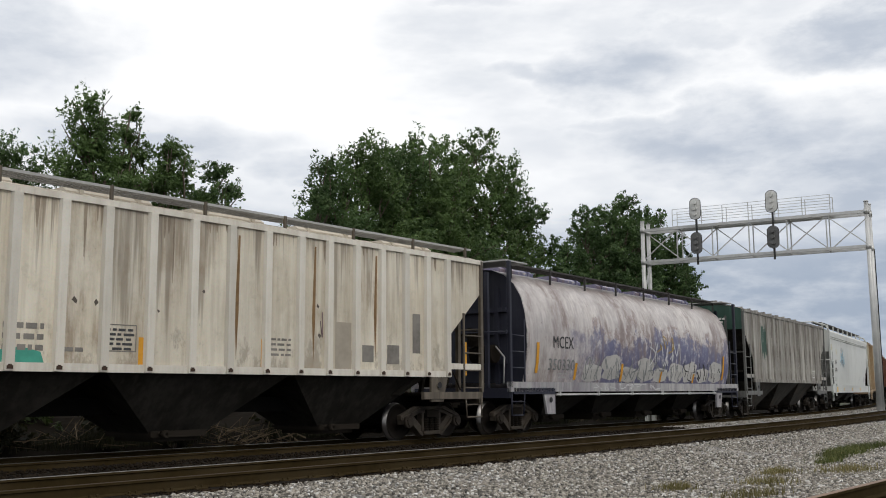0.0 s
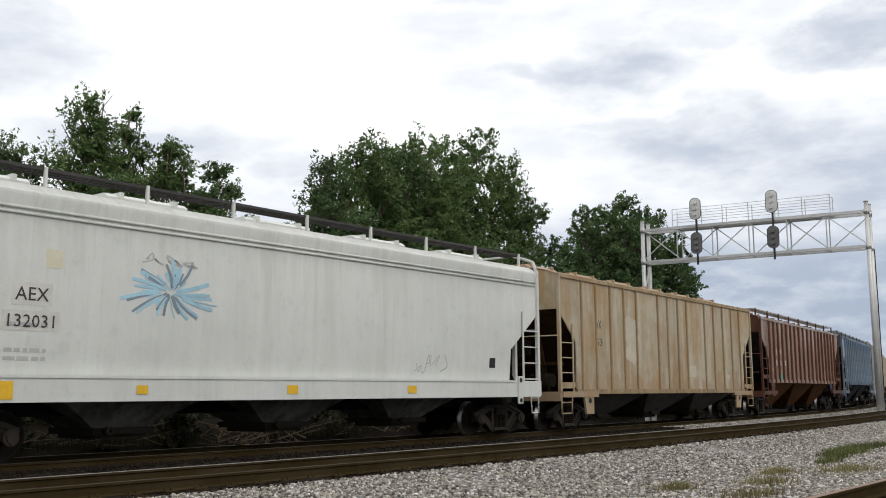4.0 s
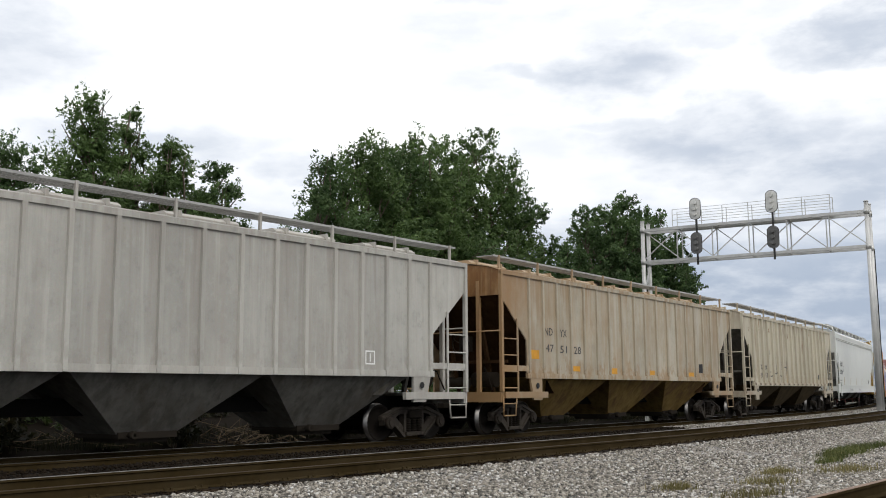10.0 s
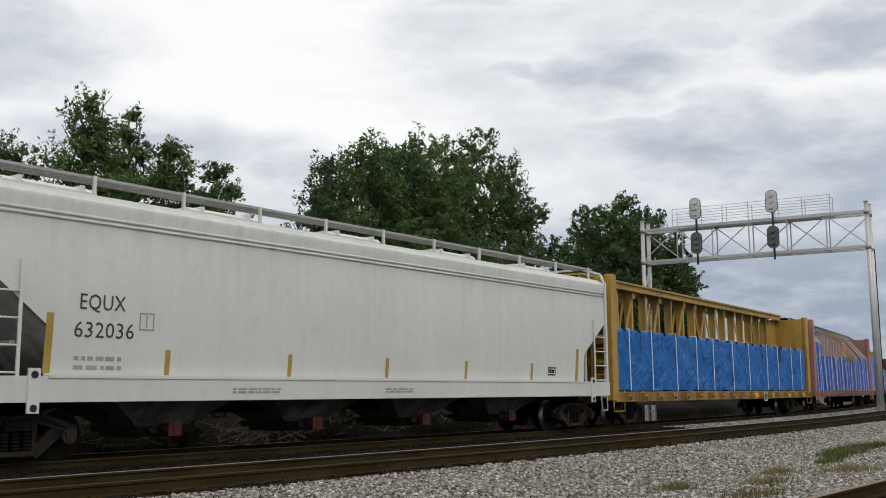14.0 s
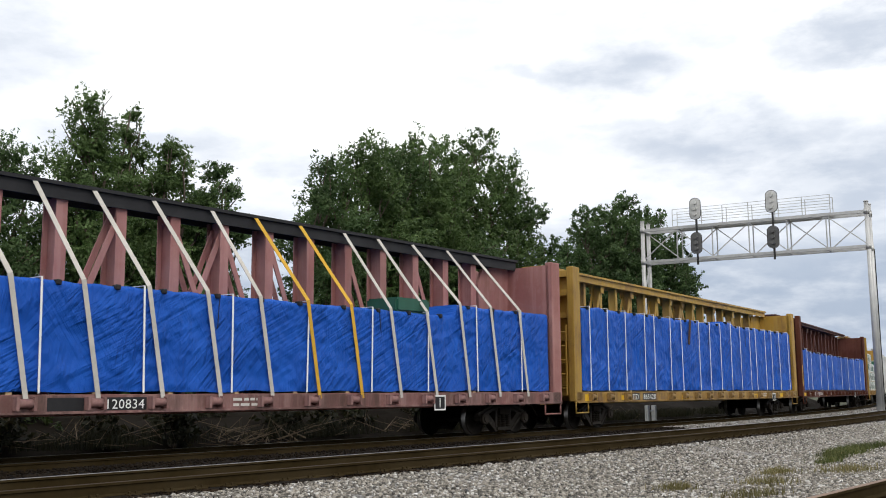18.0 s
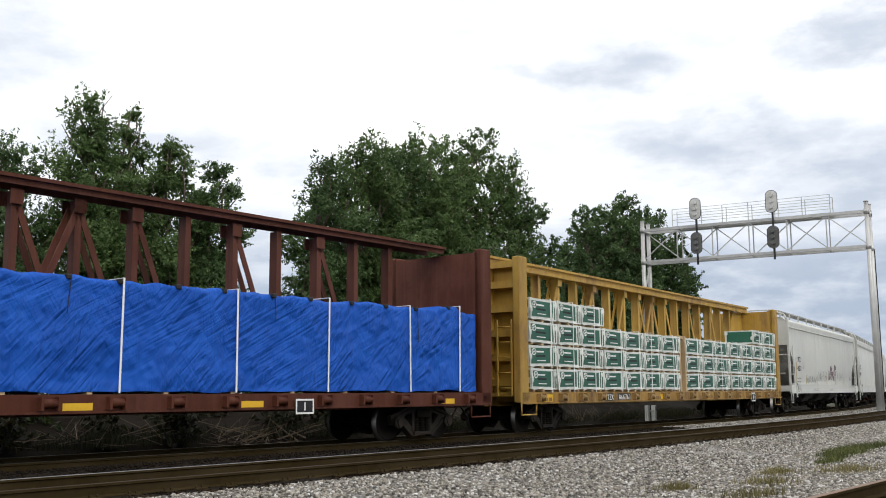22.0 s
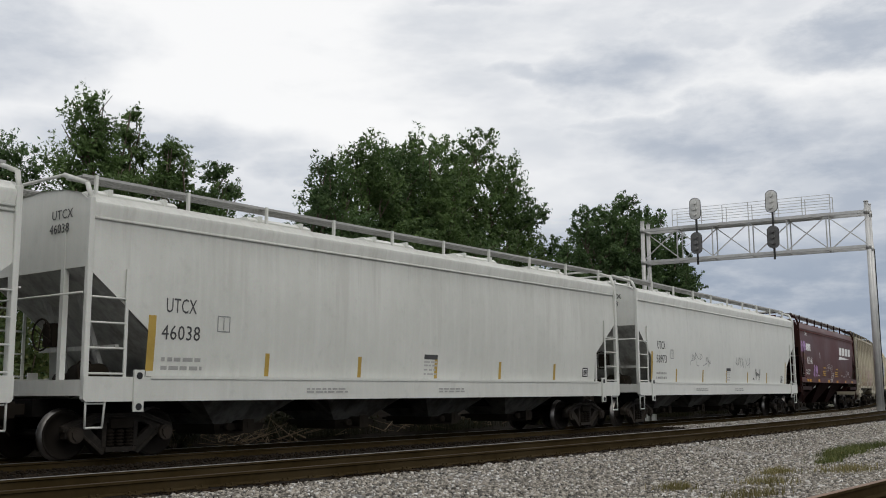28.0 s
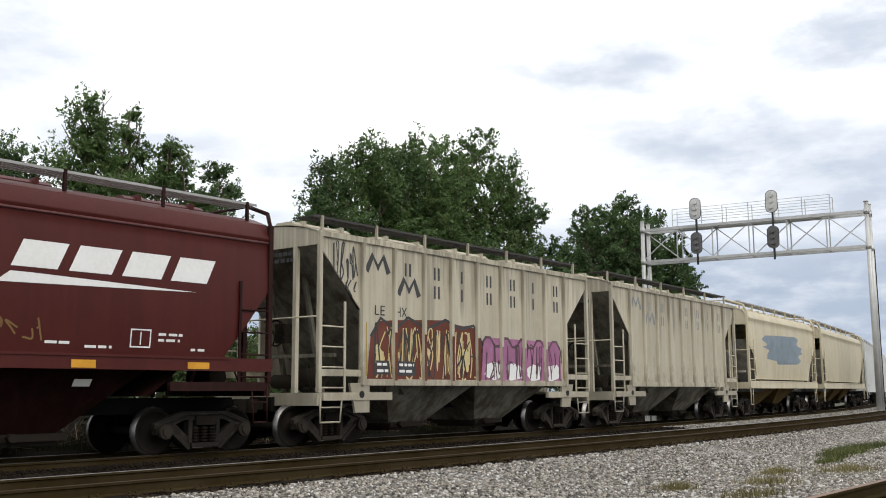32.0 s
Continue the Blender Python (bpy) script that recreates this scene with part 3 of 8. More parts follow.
def truck(car, x, s, cast):
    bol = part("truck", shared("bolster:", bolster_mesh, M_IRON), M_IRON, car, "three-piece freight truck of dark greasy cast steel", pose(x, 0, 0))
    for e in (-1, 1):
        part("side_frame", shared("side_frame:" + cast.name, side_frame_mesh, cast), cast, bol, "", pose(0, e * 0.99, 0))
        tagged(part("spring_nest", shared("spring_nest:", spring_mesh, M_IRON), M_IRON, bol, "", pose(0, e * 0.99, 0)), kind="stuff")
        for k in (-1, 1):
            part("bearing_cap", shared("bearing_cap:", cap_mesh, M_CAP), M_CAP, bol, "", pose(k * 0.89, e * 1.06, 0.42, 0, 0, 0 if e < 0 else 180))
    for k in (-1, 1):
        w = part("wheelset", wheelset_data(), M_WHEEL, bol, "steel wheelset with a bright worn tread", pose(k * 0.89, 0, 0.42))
        SPIN.append((w, k * 0.89, s + x))
    return bol


def coupler(car, e, h):
    def make(bm):
        box(bm, -0.3, 0.30, -0.09, 0.09, 0.76, 0.94)
        prism(bm, [(0.28, -0.14), (0.28, 0.14), (0.55, 0.17), (0.62, 0.05), (0.5, 0.02), (0.5, -0.06), (0.62, -0.12), (0.5, -0.17)], 0.70, 0.98, "z")
        path(bm, [(0.25, -0.28, 0.86), (0.45, -0.3, 0.6), (0.66, -0.28, 0.42)], 0.022)
    part("coupler", shared("coupler:", make, M_IRON), M_IRON, car, "", pose(e * (h + 0.02), 0, 0, 0, 0, 0 if e > 0 else 180))


def ladder(car, mat, x0, x1, y, zs, z0, z1, name="ladder", r=0.018):
    """Two rails and rungs in the plane of the car's side or end."""
    bm = bmesh.new()
    same_x = abs(x0[0] - x1[0]) < 1e-6
    for p in (x0, x1):
        bar(bm, (p[0], p[1], z0), (p[0], p[1], z1), 0.055, 0.03)
    for z in zs:
        rod(bm, (x0[0], x0[1], z), (x1[0], x1[1], z), r)
    part(name, bm, mat, car)


def brake_gear(car, e, h, mat, z=2.35):
    bm = bmesh.new()
    x, n = e * (h + 0.02), 20
    pts = [(x, -0.35 + 0.27 * math.cos(i * math.tau / n), z + 0.27 * math.sin(i * math.tau / n)) for i in range(n + 1)]
    path(bm, pts, 0.018, 6)
    for i in range(4):
        a = i * math.tau / 4 + 0.4
        rod(bm, (x, -0.35, z), (x - e * 0.03, -0.35 + 0.27 * math.cos(a), z + 0.27 * math.sin(a)), 0.012, 5)
    box(bm, x - e * 0.22 - 0.1, x - e * 0.22 + 0.1, -0.5, -0.2, z - 0.2, z + 0.2)
    part("brake_wheel", bm, mat, car)


def underside(car, h, s, tr, cast):
    """Centre sill, end sills, couplers, air tank and brake pipe, and the two trucks."""
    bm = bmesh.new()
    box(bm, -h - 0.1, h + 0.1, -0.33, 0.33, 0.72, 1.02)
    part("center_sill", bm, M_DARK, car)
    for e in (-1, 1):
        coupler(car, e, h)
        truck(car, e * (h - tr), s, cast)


def inset(z, slope):
    z0, d1, z1 = slope
    return 0.0 if z >= z0 else d1 if z <= z1 else d1 * (z0 - z) / (z0 - z1)


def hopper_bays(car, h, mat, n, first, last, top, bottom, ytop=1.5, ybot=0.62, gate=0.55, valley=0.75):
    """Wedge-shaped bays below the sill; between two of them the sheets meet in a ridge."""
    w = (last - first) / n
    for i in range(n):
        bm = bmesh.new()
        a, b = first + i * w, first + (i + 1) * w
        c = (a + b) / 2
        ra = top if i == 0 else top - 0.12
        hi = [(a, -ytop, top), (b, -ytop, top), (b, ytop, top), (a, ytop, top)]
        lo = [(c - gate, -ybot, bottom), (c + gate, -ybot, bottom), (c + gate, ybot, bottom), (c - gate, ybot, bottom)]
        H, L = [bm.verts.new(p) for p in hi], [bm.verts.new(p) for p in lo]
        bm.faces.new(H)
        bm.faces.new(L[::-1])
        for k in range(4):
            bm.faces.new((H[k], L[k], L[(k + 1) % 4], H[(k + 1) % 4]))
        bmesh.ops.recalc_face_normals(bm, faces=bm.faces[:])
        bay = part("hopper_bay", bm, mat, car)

        def make(g):
            box(g, -0.62, 0.62, -0.72, 0.72, -0.05, 0.07)
            box(g, -0.5, 0.5, -0.6, 0.6, -0.13, -0.05)
            rod(g, (-0.45, -0.98, 0.02), (-0.45, 0.98, 0.02), 0.03)
            rod(g, (-0.45, -0.98, 0.02), (-0.45, -0.85, 0.02), 0.075, 8)
        part("outlet_gate", shared("outlet_gate:", make, M_FRAME), M_FRAME, bay, "", pose(c, 0, bottom + 0.02))


def roof_walk(car, h, mat, z, y, every=1.9, rail=True, post=None, lip=0.035, far=True, bw=0.035):
    """Running boards of steel grating on brackets, along both edges of the roof."""
    for e in ((-1, 1) if far else (-1,)):
        bm = bmesh.new()
        lo, hi = min(e * (y - 0.52), e * y), max(e * (y - 0.52), e * y)
        for q in (lo, lo + 0.17, lo + 0.34, hi - 0.02):
            box(bm, -h + 0.1, h - 0.1, q, q + 0.02, z - 0.028, z - 0.002)
        m = int((2 * h - 0.2) / 0.075)
        for i in range(m):
            a = -h + 0.1 + i * (2 * h - 0.2) / m
            box(bm, a, a + 0.050, lo + 0.004, hi - 0.004, z - 0.018, z)
        box(bm, -h + 0.1, h - 0.1, e * y - 0.008, e * y + 0.008, z - lip, z + 0.012)
        part("running_board", bm, mat, car, "steel grating walkway along the roof")
        k, x = 0, -h + 0.35
        n = max(2, round((2 * h - 0.7) / every))
        for i in range(n + 1):
            x = -h + 0.35 + i * (2 * h - 0.7) / n

            def make(b, z=z):
                box(b, -bw, bw, -0.03, 0.03, -0.42, 0.02)
            part("walk_bracket", shared("walk_bracket:%s:%s" % ((post or mat).name, bw), make, post or mat), mat, car, "", pose(x, e * (y + 0.016), z))


def hatches(car, h, mat, z, n):
    for i in range(n):
        def make(bm):
            prism(bm, [(-0.33, 0), (-0.33, 0.10), (-0.22, 0.17), (0.22, 0.17), (0.33, 0.10), (0.33, 0)], -0.9, 0.9, "x")
            for x in (-0.6, 0.6):
                box(bm, x - 0.04, x + 0.04, -0.36, 0.36, 0.0, 0.2)
        x = -h + (2 * h) * (i + 0.5) / n
        part("hatch_cover", shared("hatch_cover:" + mat.name, make, mat), mat, car, "", pose(x, 0, z))


def end_frame(car, h, e, mat, y, z0, z1, slope, ladder_d=0.78, rail_z=2.65, inner=0.85, step_low=0.50, top_rung=2.75, step_w=0.72):
    """Corner posts, side and end ladders, end platform, hand rail and stirrup steps of one end."""
    d = lambda k: e * (h - k)
    for s in (-1, 1):
        bm = bmesh.new()
        box(bm, min(d(0), d(0.10)), max(d(0), d(0.10)), s * y - 0.05, s * y + 0.05, z0, z1)
        bend_edges(bm, 0.012)
        part("corner_post", bm, mat, car)
        bm = bmesh.new()
        box(bm, min(d(0.02), d(0.12)), max(d(0.02), d(0.12)), s * inner - 0.05, s * inner + 0.05, z0, z1 - 0.25)
        part("end_post", bm, mat, car)
    for s in (-1, 1):
        ladder(car, mat, (d(0.05), s * (y + 0.03)), (d(ladder_d), s * (y + 0.03)), 0, [z0 + 0.1 + 0.42 * i for i in range(int((top_rung - z0) / 0.42) + 1)], z0, top_rung + 0.25)
    bm = bmesh.new()
    rod(bm, (d(-0.05), -y, rail_z), (d(-0.05), y, rail_z), 0.018)
    part("hand_rail", bm, mat, car)
    bm = bmesh.new()
    box(bm, min(d(0), d(1.5)), max(d(0), d(1.5)), -y, y, z0 - 0.06, z0)
    box(bm, min(d(0), d(0.14)), max(d(0), d(0.14)), -y, y, z0 - 0.26, z0 - 0.06)
    part("end_platform", bm, mat, car)
    for s in (-1, 1):
        bm = bmesh.new()
        box(bm, min(d(0.145), d(2.3)), max(d(0.145), d(2.3)), s * y - 0.05, s * y + 0.05, z0 - 0.16, z0 + 0.003)
        part("end_sill", bm, mat, car)
    for s in (-1, 1):
        bm = bmesh.new()
        yy = s * (y + 0.02)
        path(bm, [(d(0.08), yy, z0 - 0.1), (d(0.08), yy, step_low), (d(step_w - 0.06), yy, step_low), (d(step_w), yy, z0 - 0.1)], 0.02)
        rod(bm, (d(0.08), yy, (step_low + z0) / 2), (d(step_w - 0.03), yy, (step_low + z0) / 2), 0.016)
        part("stirrup_step", bm, mat, car)


def sloped_end(car, h, e, mat, prof, slope, low, mat_low, depth=2.9):
    """Upright upper end sheet and the slope sheet below it."""
    d = lambda k: e * (h - k)
    z0 = slope[0]
    up = [(y, z) for y, z in prof if z >= z0 - 0.01]
    ring = [(-y, z) for y, z in up] + [(y, z) for y, z in reversed(up)]
    bm = bmesh.new()
    prism(bm, ring, d(0.03), d(0.06), "x")
    part("end_sheet", bm, mat, car)
    y = up[0][0]
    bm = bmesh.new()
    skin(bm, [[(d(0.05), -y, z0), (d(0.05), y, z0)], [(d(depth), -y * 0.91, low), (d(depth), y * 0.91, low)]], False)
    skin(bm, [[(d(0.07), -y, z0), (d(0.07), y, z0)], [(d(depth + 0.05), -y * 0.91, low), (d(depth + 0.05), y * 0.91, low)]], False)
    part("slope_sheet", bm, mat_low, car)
    for s in (-1, 1):
        bm = bmesh.new()
        bar(bm, (d(1.2), s * 0.55, low), (d(0.55), s * 0.55, z0 - 0.35), 0.09)
        part("slope_strut", bm, mat_low, car)
    bm = bmesh.new()
    bar(bm, (d(0.9), -1.2, 1.9), (d(0.9), 1.2, 1.9), 0.08)
    part("cross_strut", bm, mat_low, car)
    bm = bmesh.new()
    rod(bm, (d(0.75), -0.95, 1.42), (d(0.75), -0.25, 1.42), 0.2, 14)
    part("brake_cylinder", bm, M_FRAME, car)
    bm = bmesh.new()
    rod(bm, (d(1.1), 0.2, 1.35), (d(1.1), 0.85, 1.35), 0.16, 12)
    part("air_reservoir", bm, M_FRAME, car)
    bm = bmesh.new()
    path(bm, [(d(0.3), -1.1, 1.15), (d(0.35), -0.9, 1.6), (d(0.7), -0.6, 1.75), (d(1.0), -0.4, 1.5)], 0.02)
    part("air_hose", bm, M_FRAME, car)


def loft_side(bm, prof, h, slope, s, cols=1):
    rows = []
    for y, z in prof:
        d = inset(z, slope)
        rows.append([(-h + d + (2 * h - 2 * d) * i / cols, s * y, z) for i in range(cols + 1)])
    skin(bm, rows)
    if s > 0:
        bmesh.ops.reverse_faces(bm, faces=bm.faces[:])


def jack_pad(car, x, e, mat, z1, z0=0.88, hole=True, y=1.56):
    def make(bm):
        prism(bm, [(-0.32, 0), (0.30, 0), (0.12, -0.62), (-0.32, -0.62)], -0.03, 0.03)
        rod(bm, (-0.05, -0.034, -0.24), (-0.05, -0.05, -0.24), 0.09, 12)
    for s in (-1, 1):
        o = part("jacking_pad", shared("jacking_pad:" + mat.name, make, mat), mat, car, "", pose(x, s * y, z1, 0, 0, 0 if s * e < 0 else 180))
        if s < 0:
            def dot(bm):
                rod(bm, (0, 0, 0), (0, -0.012, 0), 0.075, 12)
            part("pad_hole", shared("pad_hole:", dot, M_BLACK), M_BLACK, o, "", pose(-0.05, -0.05 * (1 if s * e < 0 else -1), -0.24, 0, 0, 0 if s * e < 0 else 180))


def register(car, s, half):
    car.matrix_basis = car_pose(s, half, 0.0)
    CARS.append((car, s, half))
    return car


def rib_hopper(label, group, s0, s1, body, end, bay, gear, ribs, bays=3, top=4.22, bottom=1.50, slope=(3.58, 1.28, 2.45), tr=1.4,
               walkz=4.70, walky=1.0, walkmat=None, crown=0.26, rib_w=0.14, rib_mat=None, ends=None, feet=True, slope_mat=None, rib_d=0.08, rail=None, dark=None, hatch=6, skip=(), bayl=2.0, chord_mat=None):
    """A covered hopper with upright outside ribs."""
    L, s = s1 - s0, (s0 + s1) / 2
    h, y = L / 2, 1.56
    car = thing("covered_hopper_car", label, "hopper car", group)
    prof = [(y, bottom), (y, slope[2]), (y, slope[0]), (y, top)]
    for e in (-1, 1):
        bm = bmesh.new()
        if e > 0:
            loft_side(bm, prof, h, slope, e)
        loft_side(bm, [(yy - 0.03, z) for yy, z in prof], h, slope, e)
        part("side_sheet", bm, body, car)
    xs = [-h + slope[1] + 0.06 + i * (L - 2 * slope[1] - 0.12) / (ribs - 1) for i in range(ribs)]
    if ends:
        xs = [-h + ends[i] if i < len(ends) else h - ends[ribs - 1 - i] for i in range(ribs)]
    cuts = [-h] + [x for i, x in enumerate(xs) if i not in skip] + [h]
    for a, b in zip(cuts, cuts[1:]):
        bm = bmesh.new()
        rows = [[(max(a, -h + inset(z, slope)), -yy, z), (min(b, h - inset(z, slope)), -yy, z)] for yy, z in prof]
        skin(bm, rows, False)
        part("side_panel", bm, body, car)
    roof = [(y, top), (1.2, top + crown * 0.45), (0.7, top + crown * 0.8), (0.0, top + crown)]
    bm = bmesh.new()
    across = roof + [(-a, b) for a, b in roof[-2::-1]]
    skin(bm, [[(-h, -a, b), (h, -a, b)] for a, b in across])
    part("roof", bm, body, car)
    for e in (-1, 1):
        bm = bmesh.new()
        box(bm, -h, h, e * y - 0.045, e * y + 0.045, top - 0.10, top + 0.01)
        part("top_chord", bm, chord_mat or rib_mat or body, car)
    for e in (-1, 1):
        bm = bmesh.new()
        box(bm, -h + slope[1], h - slope[1], e * y - 0.04, e * y + 0.04, bottom - 0.05, bottom + 0.09)
        part("side_sill", bm, chord_mat or rib_mat or body, car)
        for k in (-1, 1):
            a, b = k * (h - 0.05), k * (h - slope[1] - 0.06)
            bm = bmesh.new()
            box(bm, min(a, b), max(a, b), e * y - 0.03, e * y + 0.03, bottom + 0.14, bottom + 0.28)
            part("end_tie_bar", bm, rib_mat or body, car)
    for i in range(ribs):
        x = xs[i]
        lo = inset_low(x, h, slope, bottom)
        if i in skip:
            continue

        def make(bm, lo=lo):
            w, d = rib_w / 2, rib_d
            prism(bm, [(-w, 0.0), (-w * 0.8, -d), (w * 0.8, -d), (w, 0.0)], lo - 0.04, top - 0.1, "z")
        me = shared("rib:%s:%.2f:%.2f:%.2f:%.2f" % ((rib_mat or body).name, lo, top, rib_w, rib_d), make, rib_mat or body)
        for e in (-1, 1):
            part("rib", me, body, car, "", pose(x, e * (y + 0.001), 0, 0, 0, 0 if e < 0 else 180))
        if feet:
            def clip(b):
                box(b, -0.05, 0.05, -0.09, 0.0, -0.045, 0.01)
                box(b, -0.03, 0.03, -0.085, 0.0, 0.01, 0.03)
            part("rib_foot", shared("rib_foot:", clip, M_RIBFOOT), M_RIBFOOT, car, "", pose(x, -y - 0.003, lo + 0.03))
    for e in (-1, 1):
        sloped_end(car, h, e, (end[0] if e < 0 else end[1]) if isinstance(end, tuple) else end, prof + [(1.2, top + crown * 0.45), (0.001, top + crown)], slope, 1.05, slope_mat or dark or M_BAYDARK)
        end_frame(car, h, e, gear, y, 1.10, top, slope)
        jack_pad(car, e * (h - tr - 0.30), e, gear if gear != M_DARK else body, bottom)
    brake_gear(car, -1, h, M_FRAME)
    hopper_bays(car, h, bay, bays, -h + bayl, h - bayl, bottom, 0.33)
    if walkz:
        roof_walk(car, h, walkmat or M_GRIP, walkz - 0.06, walky + 0.3, post=gear, bw=0.024)
    hatches(car, h, body, top + crown - 0.02, hatch)
    underside(car, h, s, tr, M_CAST)
    register(car, s, h - tr)
    return car, h, y + 0.0


def inset_low(x, h, slope, bottom):
    """Lowest point of the side sheet at x."""
    d = h - abs(x)
    z0, d1, z1 = slope
    return bottom if d >= d1 else z0 - (z0 - z1) * d / d1


def smooth_hopper(label, group, s0, s1, body, end, gear, bay, prof, slope=(3.19, 1.28, 2.18), bays=4, sill=(1.38, 0.97), tr=1.12, walkz=4.84,
                  walky=0.95, sill_mat=None, dark=None, cols=8, hatch=5, band=None, stubs=5, walkmat=None, bayl=2.4, ring=True, bay_bottom=0.42, band_mat=None, end_z=None):
    """A covered hopper with smooth bowed sides, slope-sheet ends and a deep side sill."""
    L, s = s1 - s0, (s0 + s1) / 2
    h, y = L / 2, 1.58
    car = thing("covered_hopper_car", label, "hopper car", group)
    eave = max(i for i, p in enumerate(prof) if p[0] > 1.38)
    for e in (-1, 1):
        bm = bmesh.new()
        loft_side(bm, prof[:eave + 1], h, slope, e, cols)
        part("side_sheet", bm, body, car)
    bm = bmesh.new()
    up = prof[eave:]
    across = up + [(-a, b) for a, b in up[-2::-1]]
    skin(bm, [[(-h + 2 * h * i / cols, -a, b) for i in range(cols + 1)] for a, b in across])
    part("roof", bm, body, car)
    if band:
        for e in (-1, 1):
            for z in band:
                bm = bmesh.new()
                rod(bm, (-h, e * (y_at(prof, z) + 0.01), z), (h, e * (y_at(prof, z) + 0.01), z), 0.028, 6)
                part("eave_moulding", bm, band_mat or body, car)
    for e in (-1, 1):
        bm = bmesh.new()
        prism(bm, [(-h + 0.0, sill[1] + 0.05), (-h + 0.05, sill[1]), (h - 0.05, sill[1]), (h, sill[1] + 0.05), (h, sill[0]), (-h, sill[0])], e * (y + 0.02) - 0.05, e * (y + 0.02) + 0.05)
        box(bm, -h + slope[1], h - slope[1], e * (y + 0.02) - 0.07, e * (y + 0.02) + 0.07, sill[0] - 0.03, sill[0] + 0.015)
        part("side_sill", bm, sill_mat or gear, car)
    for e in (-1, 1):
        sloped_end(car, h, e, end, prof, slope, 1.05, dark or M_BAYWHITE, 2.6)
        end_frame(car, h, e, gear, y, end_z or sill[0] - 0.05, 4.35, slope, step_low=0.55, top_rung=2.95, rail_z=2.75, step_w=0.46)
        bm = bmesh.new()
        d = lambda k: e * (h - k)
        for q in (-1, 1):
            bm = bmesh.new()
            path(bm, [(d(0.05), q * y, 4.3), (d(0.03), q * (y - 0.12), 4.6), (d(0.0), q * 0.8, walkz - 0.02)], 0.045, 6)
            path(bm, [(d(0.0), q * 0.8, walkz - 0.02), (d(0.0), 0, walkz - 0.02)], 0.03, 6)
            part("corner_hoop", bm, gear, car)
        if ring:
            for q in (-1, 1):
                bm = bmesh.new()
                prism(bm, [(d(0.93), sill[0] + 0.12), (d(1.13), sill[0] + 0.12), (d(1.13), 0.80), (d(0.93), 0.80)], q * (y + 0.09) - 0.02, q * (y + 0.09) + 0.02)
                p = part("pull_ring", bm, gear, car)

                def dot(b):
                    rod(b, (0, -0.006, 0), (0, 0.006, 0), 0.06, 12)
                for z in (0.88, sill[0] - 0.0 + 0.02):
                    part("ring_hole", shared("ring_hole:", dot, M_BLACK), M_BLACK, p, "", pose(d(1.03), q * (y + 0.115), z))
    brake_gear(car, -1, h, M_FRAME, 2.1)
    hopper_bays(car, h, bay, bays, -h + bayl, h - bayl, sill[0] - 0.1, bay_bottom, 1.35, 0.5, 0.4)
    if walkz:
        roof_walk(car, h, walkmat or M_GRIP, walkz - 0.05, walky + 0.25, post=gear, bw=0.024)
    hatches(car, h, body, prof[-1][1] - 0.01, hatch)
    underside(car, h, s, tr, M_CASTDARK)
    register(car, s, h - tr)
    return car, h, y


def y_at(prof, z):
    for (a, b), (c, d) in zip(prof, prof[1:]):
        if b <= z <= d:
            return a + (c - a) * (z - b) / (d - b)
    return prof[0][0]

